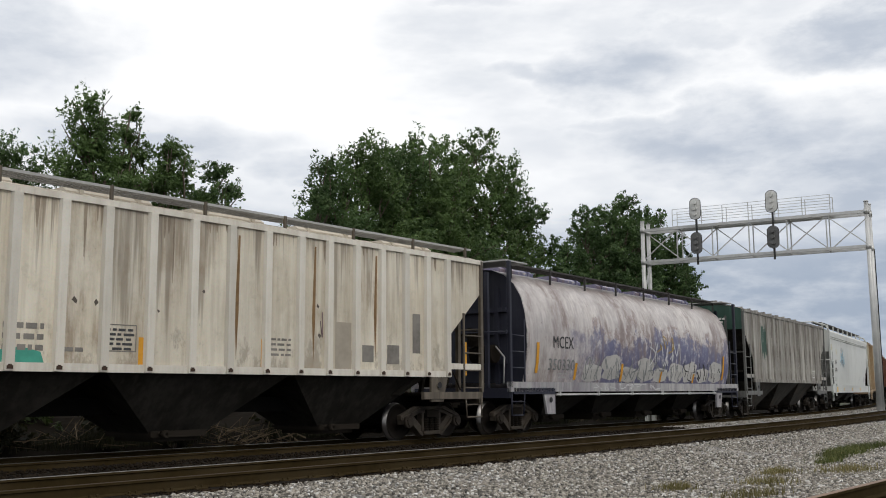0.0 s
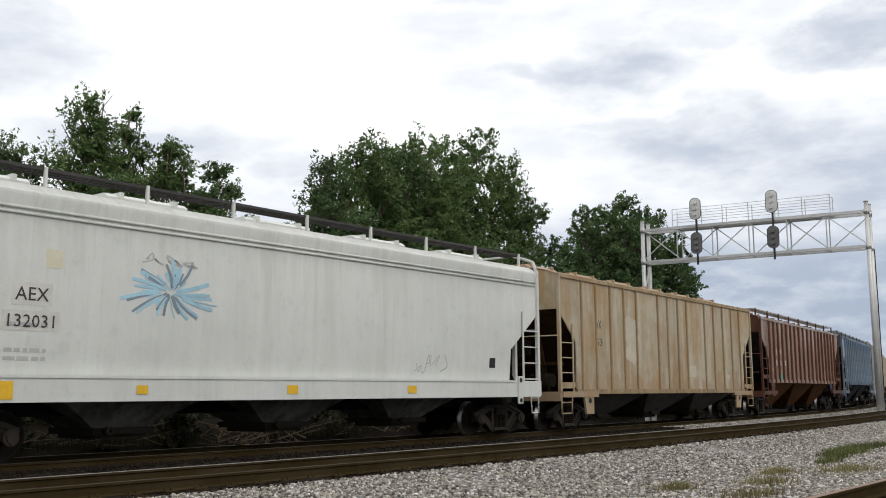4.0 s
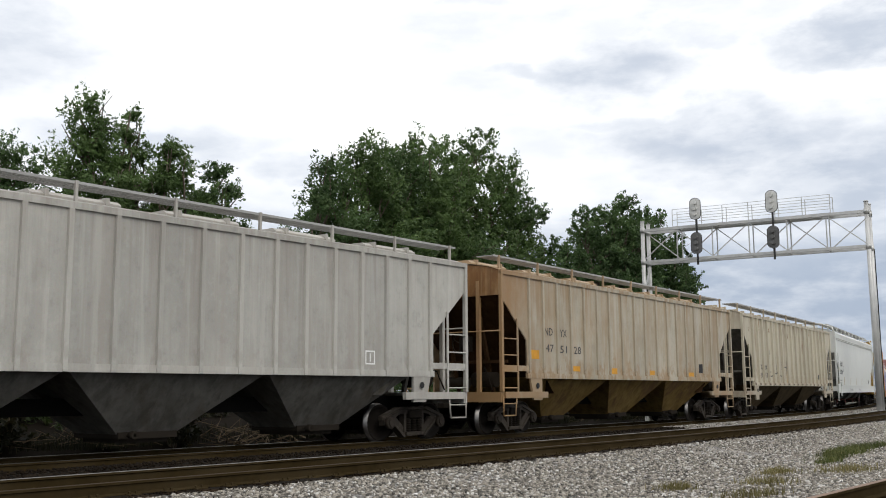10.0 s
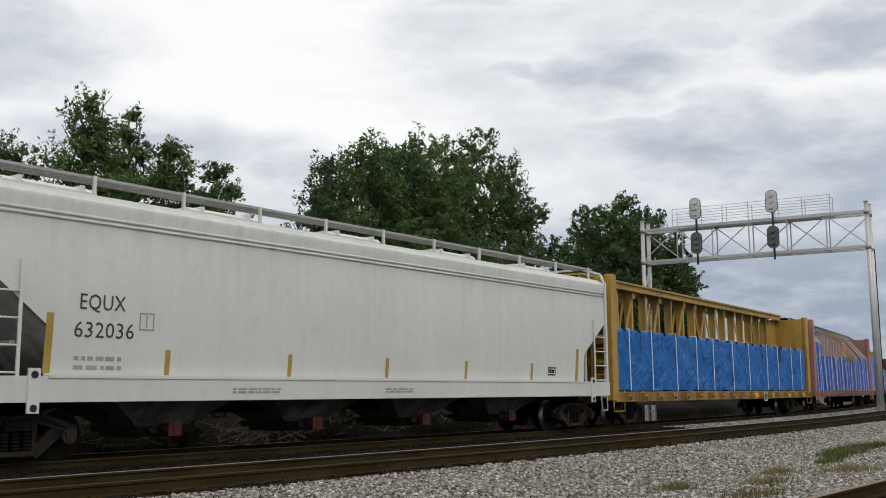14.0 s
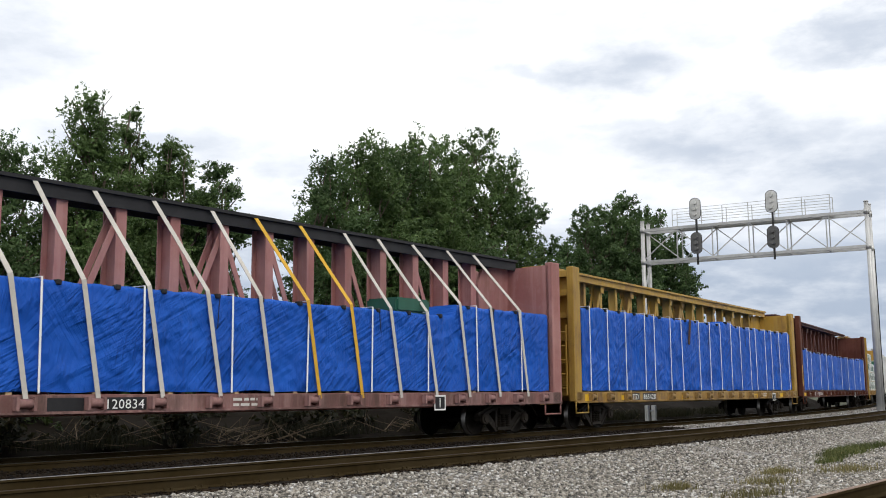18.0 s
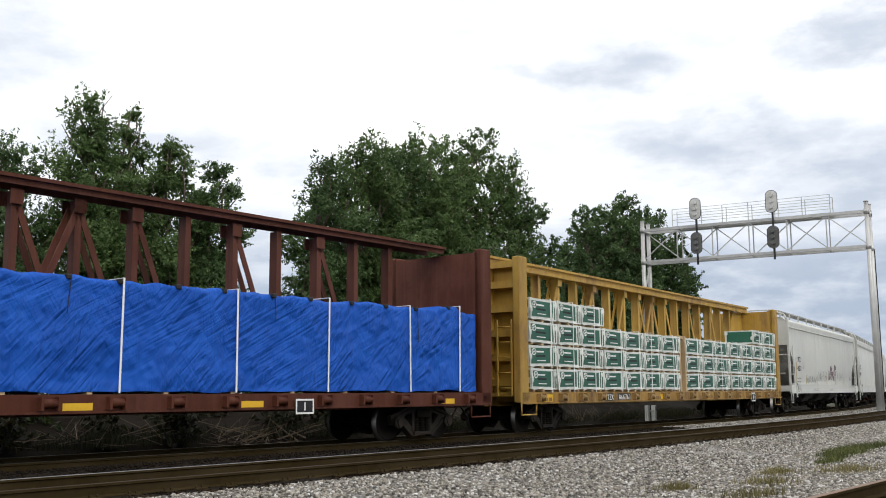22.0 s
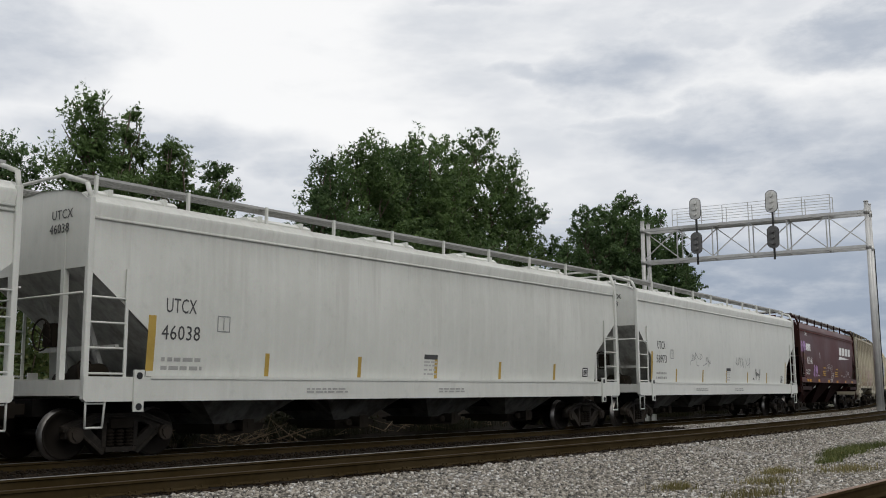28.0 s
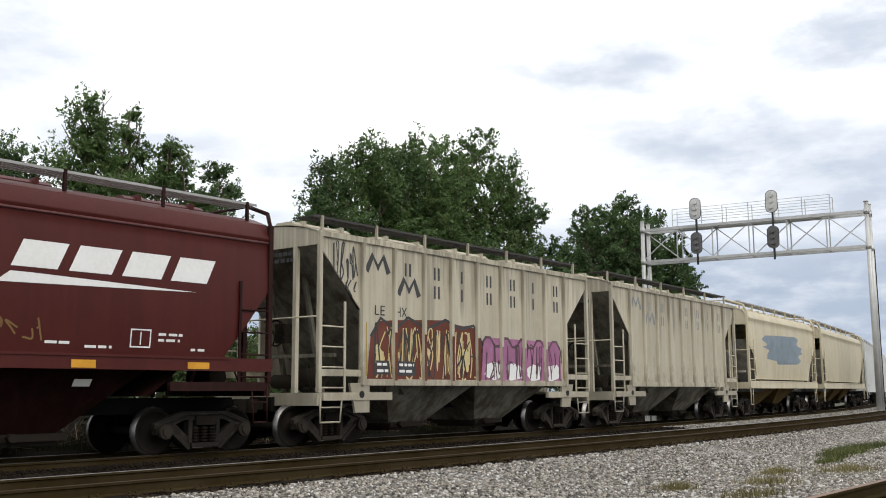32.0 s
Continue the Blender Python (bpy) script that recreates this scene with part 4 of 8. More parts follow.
# ---- centre-beam flat cars and their loads ----
def centerbeam(label, group, s0, s1, mat, chord_mat=None, deep=0.26, post_w=0.14, plates=1.55, clear=(), sill_mat=None):
    L, s = s1 - s0, (s0 + s1) / 2
    h, tr = L / 2, 2.1
    car = thing("centerbeam_flat_car", label, "flat car", group)
    bm = bmesh.new()
    box(bm, -h, h, -1.46, 1.46, 0.98, 1.09)
    box(bm, -h, h, -0.35, 0.35, 0.72, 0.98)
    for i in range(19):
        x = -h + 0.6 + i * (L - 1.2) / 18
        box(bm, x - 0.05, x + 0.05, -1.42, 1.42, 0.84, 0.98)
    part("deck", bm, mat, car)
    for e in (-1, 1):
        bm = bmesh.new()
        box(bm, -h, h, e * 1.5 - 0.03, e * 1.5 + 0.03, 0.80, 1.08)
        box(bm, -h, h, e * 1.5 - 0.07, e * 1.5 + 0.07, 0.78, 0.815)
        part("side_sill", bm, sill_mat or mat, car)
        for i in range(18):
            x = -h + 0.9 + i * (L - 1.8) / 17
            if e < 0 and any(a - 0.2 < x + h < b + 0.2 for a, b in clear):
                continue

            def make(b):
                rod(b, (-0.12, -0.06, 0.95), (0.12, -0.06, 0.95), 0.075, 8)
                box(b, -0.17, -0.12, -0.13, 0.0, 0.84, 1.05)
                box(b, 0.12, 0.17, -0.13, 0.0, 0.84, 1.05)
            part("strap_winch", shared("strap_winch:" + mat.name, make, sill_mat or mat), mat, car, "", pose(x, e * 1.53, 0, 0, 0, 0 if e < 0 else 180))
    # bulkheads: a ribbed wall between two corner posts at each end
    for e in (-1, 1):
        d = lambda k: e * (h - k)
        def slab(b, k0, k1, y0, y1, z0, z1):
            box(b, min(d(k0), d(k1)), max(d(k0), d(k1)), y0, y1, z0, z1)
        bm = bmesh.new()
        slab(bm, 0.26, 0.34, -1.42, 1.42, 1.0, 4.6)
        wall = part("bulkhead", bm, mat, car)
        for y in (-1.42, 1.42):
            bm = bmesh.new()
            slab(bm, -0.08, 0.34, y - 0.11, y + 0.11, 0.82, 4.68)
            bend_edges(bm, 0.02)
            part("corner_post", bm, mat, wall)
        for z in (1.35, 2.0, 2.65, 3.3, 3.95, 4.5):
            bm = bmesh.new()
            slab(bm, 0.02, 0.26, -1.31, 1.31, z - 0.09, z + 0.09)
            part("bulkhead_rib", bm, mat, wall)
        bm = bmesh.new()
        for y in (-0.45, 0.45):
            slab(bm, 0.06, 0.24, y - 0.07, y + 0.07, 1.0, 4.45)
        part("bulkhead_stiffener", bm, mat, wall)
        ladder(car, mat, (d(-0.12), -1.28), (d(-0.12), -0.85), 0, [1.2 + 0.4 * i for i in range(5)], 1.0, 3.0)
        for q in (-1, 1):
            bm = bmesh.new()
            path(bm, [(d(-0.02), q * 1.5, 0.85), (d(-0.02), q * 1.5, 0.5), (d(0.75), q * 1.5, 0.5), (d(0.75), q * 1.5, 0.85)], 0.022)
            part("stirrup_step", bm, mat, car)
        bm = bmesh.new()
        if plates > 0.4:
            prism(bm, [(d(0.34), 1.1), (d(0.34), 4.66), (d(plates), 4.5), (d(plates + 0.25), 4.05), (d(plates), 1.1)], -0.05, 0.05)
        if plates > 0.4:
            part("gusset_plate", bm, mat, car)
    bm = bmesh.new()
    lo = 4.83 - deep
    prism(bm, [(-0.3, lo), (-0.26, lo), (-0.26, 4.78), (0.26, 4.78), (0.26, lo), (0.3, lo), (0.3, 4.765), (0.37, 4.765), (0.37, 4.83), (-0.37, 4.83), (-0.37, 4.765), (-0.3, 4.765)], -h + 0.3, h - 0.3, "x")
    part("top_chord", bm, chord_mat or mat, car)
    n = 16
    xs = [-h + 2.22 + i * (L - 4.44) / (n - 1) for i in range(n)]
    for i, x in enumerate(xs):
        bm = bmesh.new()
        for y in ((-0.21, 0.21) if post_w > 0.2 else (-0.14,)):
            box(bm, x - post_w / 2, x + post_w / 2, y - 0.015, y + 0.015, 1.1, 4.6)
        box(bm, x - 0.012, x + 0.012, -0.13, 0.2 if post_w > 0.2 else 0.14, 1.1, 4.6)
        part("post", bm, mat, car)
    for i in range(1, n - 2):
        left = i < (n - 1) / 2 - 0.2
        a, b = xs[i], xs[i + 1]
        if (i % 2 == 1) or abs(i - (n - 1) / 2) < 0.8:
            for kind in ((0, 1) if abs(i + 0.5 - (n - 1) / 2) < 0.3 else ((0,) if left else (1,))):
                bm = bmesh.new()
                p, q = ((a, b) if kind == 0 else (b, a))
                for y in (-0.2, 0.2):
                    bar(bm, (p, y * 0.7, 1.5), (q, y * 0.7, 4.45), 0.12, 0.03, (0, 1, 0))
                    box(bm, q - 0.12, q + 0.12, y - 0.012, y + 0.012, 4.34, 4.6)
                part("brace", bm, mat, car)
    underside(car, h, s, tr, M_CASTDARK)
    brake_gear(car, -1, h + 0.12, M_FRAME, 2.0)
    register(car, s, h - tr)
    return car, h, s, h - tr


def carry(ob, s, half, m):
    """A load that rides on a car, at the pose m in the car's space."""
    ob.matrix_basis = car_pose(s, half, 0.0) @ m
    LOADS.append((ob, s, half, m))
    return ob


def tarped(label, s, half, x0, x1, top, mat, bands, seed, y0=-1.47, y1=-0.30, base=1.13, step=0.08, loose=1.0):
    """A stack of lumber wrapped in a tarpaulin and banded; top: height as a function of x."""
    ob = thing("tarped_lumber_stack", label, "lumber load", "tarped loads")
    rng = random.Random(seed)
    nx, nz = int((x1 - x0) / step), 34
    rows = []
    def fold(x, z, k):
        u = Vector((x * 1.1 + seed * 3.3, z * 0.5 + 0.55 * x, k))
        w = noise.noise(u) * 0.6 + 0.35 * noise.noise(Vector((x * 2.2 - z * 1.6, z * 1.1, seed + k)))
        w += 0.22 * (1 - abs(noise.noise(Vector((x * 2.2 + z * 2.6, z * 0.7 - x, seed + 5.0 + k))))) ** 3
        for a, b, k2 in ((1.4, 1.5, 11.0), (2.2, -1.7, 17.0)):
            r = 1 - abs(noise.noise(Vector((x * a + z * b, (z * a - x * b) * 0.2, seed + k2 + k))))
            w += 0.5 * max(0.0, r - 0.8) / 0.2
        # soft upright drapes between the bands
        w = 0.45 * w + 0.9 * noise.noise(Vector((x * 0.9, z * 0.16, seed + 21.0 + k))) + 0.5 * noise.noise(Vector((x * 2.6, z * 0.25 + 0.3 * x, seed + 31.0 + k)))
        return w * 0.036 * loose
    for i in range(nx + 1):
        x = x0 + (x1 - x0) * i / nx
        t = top(x) + 0.045 * loose * noise.noise(Vector((x * 0.8, seed, 0))) + 0.035 * loose * noise.noise(Vector((x * 3.1, seed + 2.0, 0)))
        row = []
        for j in range(nz + 1):
            z = base + (t - base) * j / nz
            hem = 0.05 * noise.noise(Vector((x * 1.3, seed + 9.0, 0))) if j == 0 else 0
            row.append((x, y0 - fold(x, z, 0) * (0.45 if j in (0, nz) else 1) + (0.04 if j == nz else 0), z + hem))
        for j in range(1, 5):
            row.append((x, y0 + (y1 - y0) * j / 4, t + 0.02 * noise.noise(Vector((x, j, seed)))))
        row.append((x, y1, base))
        rows.append(row)
    bm = bmesh.new()
    v = skin(bm, rows)
    bm.faces.new(v[0])
    bm.faces.new(v[-1][::-1])
    bmesh.ops.recalc_face_normals(bm, faces=bm.faces[:])
    tarp = part("tarpaulin", bm, mat, ob)
    for x in bands:
        bm = bmesh.new()
        t = top(x)
        lean = rng.uniform(-0.05, 0.05)
        bar(bm, (x, y0 - 0.075, base - 0.02), (x + lean, y0 - 0.065, t + 0.03), 0.035, 0.012, (0, 1, 0))
        bar(bm, (x + lean, y0 - 0.065, t + 0.035), (x + lean, y1, t + 0.03), 0.035, 0.012)
        part("band", bm, M_BAND, tarp)
    for k in range(int((x1 - x0) / 1.1)):
        x = x0 + 0.5 + k * 1.1 + rng.uniform(-0.1, 0.1)
        bm = bmesh.new()
        box(bm, x - 0.05, x + 0.05, y0 - 0.05, y0 + 0.1, top(x) - 0.07, top(x) + 0.02)
        bend_edges(bm, 0.015)
        part("corner_guard", bm, M_BLACK, tarp)
        # thin black bars stand in for shadowed folds below some guards
        if k % 4 == 1 and y0 < 0:
            bm = bmesh.new()
            x += rng.uniform(-0.04, 0.04)
            low_ = top(x) - (top(x) - base) * rng.uniform(0.2, 0.5)
            bar(bm, (x + rng.uniform(-0.06, 0.06), y0 - 0.055, low_), (x, y0 - 0.052, top(x) - 0.05), 0.014, 0.008, (0, 1, 0))
            part("tie_cord", bm, M_BLACK, tarp, "thin dark bar standing for the shadow of a tarpaulin fold")
    bm = bmesh.new()
    for k in range(int((x1 - x0) / 1.5)):
        box(bm, x0 + 0.4 + k * 1.5, x0 + 0.5 + k * 1.5, y0 + 0.02, y1, 1.09, base)
    part("dunnage", bm, M_LUMBER, ob)
    return carry(ob, s, half, Matrix.Identity(4))


def round_hopper(label, group, s0, s1, body, end, gear, bay, prof, inner=0.85):
    """A covered hopper with a round body between two open end frames."""
    L, s = s1 - s0, (s0 + s1) / 2
    h, y, tr = L / 2, 1.56, 1.1
    car = thing("covered_hopper_car", label, "hopper car", group)
    b = h - inner
    bm = bmesh.new()
    across = [(-a, z) for a, z in prof] + [(a, z) for a, z in prof[-2::-1]]
    skin(bm, [[(-b + 2 * b * i / 12, a, z) for i in range(13)] for a, z in across])
    part("shell", bm, body, car)
    for e in (-1, 1):
        bm = bmesh.new()
        prism(bm, across, e * (b - 0.05), e * (b + 0.002), "x")
        sheet = part("end_sheet", bm, end, car)
        for z in (1.9, 2.7, 3.3):
            bm = bmesh.new()
            box(bm, min(e * b, e * (b + 0.09)), max(e * b, e * (b + 0.09)), -1.0, 1.0, z - 0.06, z + 0.06)
            part("end_rib", bm, end, sheet)
        for q in (-0.7, 0.7):
            bm = bmesh.new()
            box(bm, min(e * b, e * (b + 0.1)), max(e * b, e * (b + 0.1)), q - 0.06, q + 0.06, 1.3, 3.9)
            part("end_stiffener", bm, end, sheet)
        end_frame(car, h, e, gear, y, 1.20, 4.5, (4.4, 0.5, 4.0), ladder_d=0.72, step_low=0.5, top_rung=2.75)
        bm = bmesh.new()
        box(bm, min(e * (h - 1.1), e * h), max(e * (h - 1.1), e * h), -1.5, 1.5, 4.5, 4.54)
        part("roof_platform", bm, M_GRIP, car)
        bm = bmesh.new()
        rod(bm, (e * (h - 0.4), -0.9, 2.1), (e * (h - 0.4), -0.2, 2.1), 0.24, 14)
        part("brake_cylinder", bm, M_FRAME, car)
        bm = bmesh.new()
        path(bm, [(e * (h - 0.3), -1.2, 1.3), (e * (h - 0.35), -1.2, 2.0), (e * (h - 0.4), -0.9, 2.3)], 0.022)
        part("air_hose", bm, M_GALV, car)
    for q in (-1, 1):
        bm = bmesh.new()
        box(bm, -h, h, q * 1.55 - 0.06, q * 1.55 + 0.06, 1.10, 1.36)
        part("side_sill", bm, M_SILLGREY, car)
        bm = bmesh.new()
        rod(bm, (-h + 2.4, q * 1.58, 1.02), (h - 2.4, q * 1.58, 1.02), 0.03)
        for k in range(6):
            x = -h + 2.6 + k * (2 * h - 5.2) / 5
            box(bm, x - 0.03, x + 0.03, q * 1.58 - 0.03, q * 1.58 + 0.03, 0.98, 1.12)
        part("air_pipe", bm, M_GALV, car)
    brake_gear(car, -1, h, M_FRAME, 2.5)
    hopper_bays(car, h, bay, 4, -h + 2.2, h - 2.2, 1.2, 0.35, 1.4, 0.55, 0.5)
    roof_walk(car, h - 0.6, M_WALKDARK, 4.56, 1.05, post=M_WALKDARK, every=2.1, bw=0.014)
    hatches(car, h - 1, body, prof[-1][1] - 0.02, 5)
    for e in (-1, 1):
        jack_pad(car, e * (h - tr - 0.9), e, M_SILLGREY, 1.12)
    underside(car, h, s, tr, M_CAST)
    register(car, s, h - tr)
    return car, h, y

# ---- paints of the cars ----
P_TAN = paint("stained_ivory_paint", (0.68, 0.615, 0.495), (0.78, 0.735, 0.63), (0.25, 0.17, 0.10, 0.7), 0.32, 0.7, 0.3, 0.55, 1.0, 0.60, (0.33, 0.26, 0.18), 0.85, (0.24, 0.20, 0.155), 0.10, 0.5)
P_GRIME = paint("grimy_brown_gear_paint", (0.10, 0.082, 0.062), (0.20, 0.17, 0.13), None, 0.5, 0.6, 0.2, 0.6, 1.3)
P_MAUVE = paint("faded_silver_and_violet_paint", (0.50, 0.46, 0.445), (0.68, 0.64, 0.61), (0.19, 0.135, 0.12, 0.95), 0.5, 0.8, 0.5, 0.34, 2.0, 0.55, (0.31, 0.27, 0.28), 0.45, (0.29, 0.24, 0.23), 0.0, spec=0.65, under=((0.080, 0.092, 0.21), (0.20, 0.115, 0.095), 2.85, -4.4))
P_NAVY = paint("dark_navy_paint", (0.020, 0.022, 0.040), (0.045, 0.046, 0.06), None, 0.4, 0.4, 0.1, 0.55, 2.4)
P_GREYGREEN = paint("sooty_grey_paint", (0.38, 0.365, 0.325), (0.51, 0.495, 0.45), (0.13, 0.11, 0.10, 0.85), 0.9, 0.6, 0.15, 0.6, 3.0, 0.56, (0.19, 0.17, 0.15), 0.7, (0.15, 0.135, 0.12), 0.16, 0.3)
P_GREEN = paint("dark_green_paint", (0.024, 0.070, 0.050), (0.055, 0.105, 0.082), None, 0.5, 0.4, 0.2, 0.55, 3.3)
P_SOOTGEAR = paint("sooty_grey_gear_paint", (0.13, 0.13, 0.12), (0.20, 0.20, 0.19), None, 0.5, 0.5, 0.1, 0.6, 3.6)
P_WHITE = paint("clean_white_paint", (0.66, 0.67, 0.635), (0.73, 0.735, 0.70), None, 0.16, 0.35, 0.0, 0.40, 4.0, 0.6, (0.57, 0.57, 0.53), 0.25, (0.50, 0.49, 0.45), 0.03)
P_WHITE2 = paint("dusty_white_paint", (0.62, 0.63, 0.59), (0.70, 0.705, 0.67), None, 0.3, 0.45, 0.0, 0.42, 5.0, 0.6, (0.55, 0.55, 0.51), 0.35, (0.46, 0.455, 0.42), 0.04)
P_WHITE3 = paint("pale_grey_white_paint", (0.62, 0.63, 0.60), (0.69, 0.695, 0.665), (0.42, 0.29, 0.14, 0.25), 0.25, 0.45, 0.0, 0.42, 6.0, 0.72, (0.52, 0.52, 0.48), 0.3, (0.45, 0.44, 0.40), 0.04)
P_RUSTYTAN = paint("rust_stained_tan_paint", (0.385, 0.315, 0.195), (0.465, 0.43, 0.34), (0.335, 0.185, 0.065, 0.72), 0.35, 0.9, 0.0, 0.50, 7.0, 0.50, (0.34, 0.22, 0.12), 0.5, (0.30, 0.19, 0.10), 0.09, 0.6)
P_REDBROWN = paint("faded_red_brown_paint", (0.19, 0.100, 0.061), (0.34, 0.275, 0.23), None, 0.4, 0.5, 0.0, 0.42, 8.0, 0.6, (0.155, 0.074, 0.043), 0.6, (0.54, 0.49, 0.455), 0.16, 0.0, spec=0.45)
P_REDDARK = paint("dark_red_brown_paint", (0.088, 0.036, 0.022), (0.13, 0.06, 0.04), None, 0.4, 0.5, 0.0, 0.55, 8.5, spec=0.18)
P_BLUE = paint("chalky_light_blue_paint", (0.20, 0.275, 0.36), (0.47, 0.51, 0.545), (0.30, 0.23, 0.18, 0.5), 0.7, 0.85, 0.06, 0.55, 9.0, 0.62, (0.14, 0.24, 0.38), 0.35, (0.13, 0.17, 0.21), 0.22, 0.3)
P_NAVYEND = paint("dark_blue_end_paint", (0.030, 0.045, 0.075), (0.10, 0.13, 0.17), None, 0.5, 0.6, 0.1, 0.6, 9.2)
P_BLUEGEAR = paint("scuffed_slate_gear_paint", (0.075, 0.10, 0.145), (0.26, 0.29, 0.32), None, 0.5, 0.7, 0.2, 0.6, 9.6)
P_RUSTRIB = paint("rust_brown_rib_paint", (0.28, 0.18, 0.085), (0.42, 0.33, 0.22), None, 0.4, 0.6, 0.0, 0.6, 7.6)
P_RUSTEND = paint("rusted_end_paint", (0.26, 0.12, 0.035), (0.42, 0.28, 0.14), (0.12, 0.05, 0.015, 0.7), 0.5, 0.7, 0.0, 0.6, 11.5, 0.5)
# rusty slope sheets darkened, the shade below the end sheet in the colour
M_RUSTDARK = paint("dark_rusted_slope_paint", (0.040, 0.021, 0.010), (0.07, 0.04, 0.02), None, 0.4, 0.6, 0.0, 0.7, 11.8)
M_RIBFOOT = plain("rusty_clip_steel", (0.05, 0.030, 0.02), 0.8, 0.0, 0.4, 12.0)
P_TANRIB = paint("chalky_ivory_paint", (0.68, 0.64, 0.56), (0.74, 0.71, 0.65), (0.25, 0.18, 0.12, 0.5), 0.3, 0.5, 0.1, 0.6, 1.7, 0.64, (0.4, 0.34, 0.27))
P_REDRIB = paint("deep_red_brown_paint", (0.105, 0.040, 0.024), (0.15, 0.066, 0.043), None, 0.3, 0.5, 0.0, 0.55, 8.7, spec=0.18)
P_BLUERIB = paint("worn_slate_blue_paint", (0.13, 0.19, 0.27), (0.24, 0.30, 0.36), (0.10, 0.07, 0.06, 0.7), 0.7, 0.7, 0.0, 0.6, 9.4)
P_GREY = paint("light_grey_paint", (0.43, 0.42, 0.385), (0.53, 0.52, 0.48), (0.33, 0.27, 0.20, 0.4), 0.65, 0.75, 0.0, 0.5, 10.0, 0.66, (0.40, 0.37, 0.33), 0.35, (0.30, 0.27, 0.24), 0.10, 0.3)
P_BEIGE = paint("rust_washed_beige_paint", (0.42, 0.378, 0.295), (0.52, 0.485, 0.405), (0.33, 0.225, 0.12, 0.5), 0.32, 0.7, 0.0, 0.5, 11.0, 0.51, (0.40, 0.26, 0.13), 0.6, (0.31, 0.19, 0.085), 0.07, 0.7, corner=((0.29, 0.15, 0.05), -8.6, -5.4))
P_BEIGEGREY = paint("peeling_grey_beige_paint", (0.51, 0.465, 0.355), (0.57, 0.535, 0.435), (0.25, 0.15, 0.08, 0.85), 0.4, 0.5, 0.35, 0.55, 12.0, 0.62, (0.38, 0.33, 0.26), 0.6, (0.27, 0.20, 0.14), 0.08, 0.4)
P_OLIVE = paint("weathered_cream_paint", (0.54, 0.49, 0.375), (0.63, 0.585, 0.47), (0.25, 0.20, 0.12, 0.4), 0.35, 0.5, 0.05, 0.55, 13.0, 0.66, (0.34, 0.31, 0.24), 0.65, (0.22, 0.195, 0.145), 0.10, 0.45)
P_CREAM = paint("yellowed_cream_paint", (0.60, 0.53, 0.37), (0.66, 0.61, 0.48), (0.36, 0.26, 0.12, 0.4), 0.4, 0.5, 0.05, 0.5, 14.0, 0.62, (0.42, 0.34, 0.2))
P_MAROON = paint("clean_maroon_paint", (0.072, 0.011, 0.008), (0.092, 0.018, 0.014), None, 0.25, 0.4, 0.0, 0.38, 15.0, 0.6, (0.05, 0.009, 0.008), spec=0.24)
# darker copy of the maroon, carrying the shade on ends and gear
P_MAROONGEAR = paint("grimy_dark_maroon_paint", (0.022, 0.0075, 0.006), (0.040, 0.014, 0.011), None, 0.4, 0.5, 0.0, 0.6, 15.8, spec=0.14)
# paler maroon for the moulding below the roof edge
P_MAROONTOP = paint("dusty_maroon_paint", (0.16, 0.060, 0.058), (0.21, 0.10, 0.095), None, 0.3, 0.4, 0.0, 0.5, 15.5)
P_OCHRE = paint("ochre_yellow_paint", (0.435, 0.255, 0.040), (0.50, 0.335, 0.082), (0.16, 0.08, 0.035, 0.75), 0.4, 0.5, 0.2, 0.5, 16.0, 0.57, (0.27, 0.15, 0.05))
P_PINK = paint("faded_pinkish_red_paint", (0.37, 0.155, 0.14), (0.47, 0.26, 0.24), (0.20, 0.09, 0.06, 0.5), 0.4, 0.6, 0.15, 0.6, 17.0, 0.64, (0.28, 0.13, 0.11))
P_OXIDE = paint("oxide_brown_paint", (0.095, 0.030, 0.018), (0.14, 0.056, 0.040), (0.11, 0.045, 0.022, 0.6), 0.35, 0.6, 0.15, 0.55, 18.0, 0.55, spec=0.16)
P_OCHRESILL = paint("rust_eaten_ochre_sill_paint", (0.40, 0.23, 0.045), (0.46, 0.31, 0.12), (0.10, 0.05, 0.025, 0.95), 0.3, 0.7, 0.5, 0.6, 33.0, 0.47, (0.16, 0.085, 0.035))
P_PINKSILL = paint("scuffed_red_sill_paint", (0.24, 0.105, 0.095), (0.42, 0.27, 0.25), (0.09, 0.05, 0.04, 0.9), 0.4, 0.7, 0.4, 0.6, 34.0, 0.5)
M_SILLGREY = paint("scuffed_grey_sill_paint", (0.42, 0.41, 0.41), (0.52, 0.51, 0.50), (0.16, 0.13, 0.16, 0.7), 0.6, 0.6, 0.4, 0.55, 19.0, 0.55, (0.2, 0.19, 0.22))
# grey and brown bay colours hold underside shade as well as grime
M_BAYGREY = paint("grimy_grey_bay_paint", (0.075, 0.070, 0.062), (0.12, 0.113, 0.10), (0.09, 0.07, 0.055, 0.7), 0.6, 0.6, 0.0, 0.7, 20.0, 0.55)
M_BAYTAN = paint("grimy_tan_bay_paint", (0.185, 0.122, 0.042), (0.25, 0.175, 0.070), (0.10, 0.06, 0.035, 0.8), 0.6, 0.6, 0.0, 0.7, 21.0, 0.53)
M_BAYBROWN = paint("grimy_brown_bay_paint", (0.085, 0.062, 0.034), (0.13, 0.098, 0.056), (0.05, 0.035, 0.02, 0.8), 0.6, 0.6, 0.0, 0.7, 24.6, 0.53)
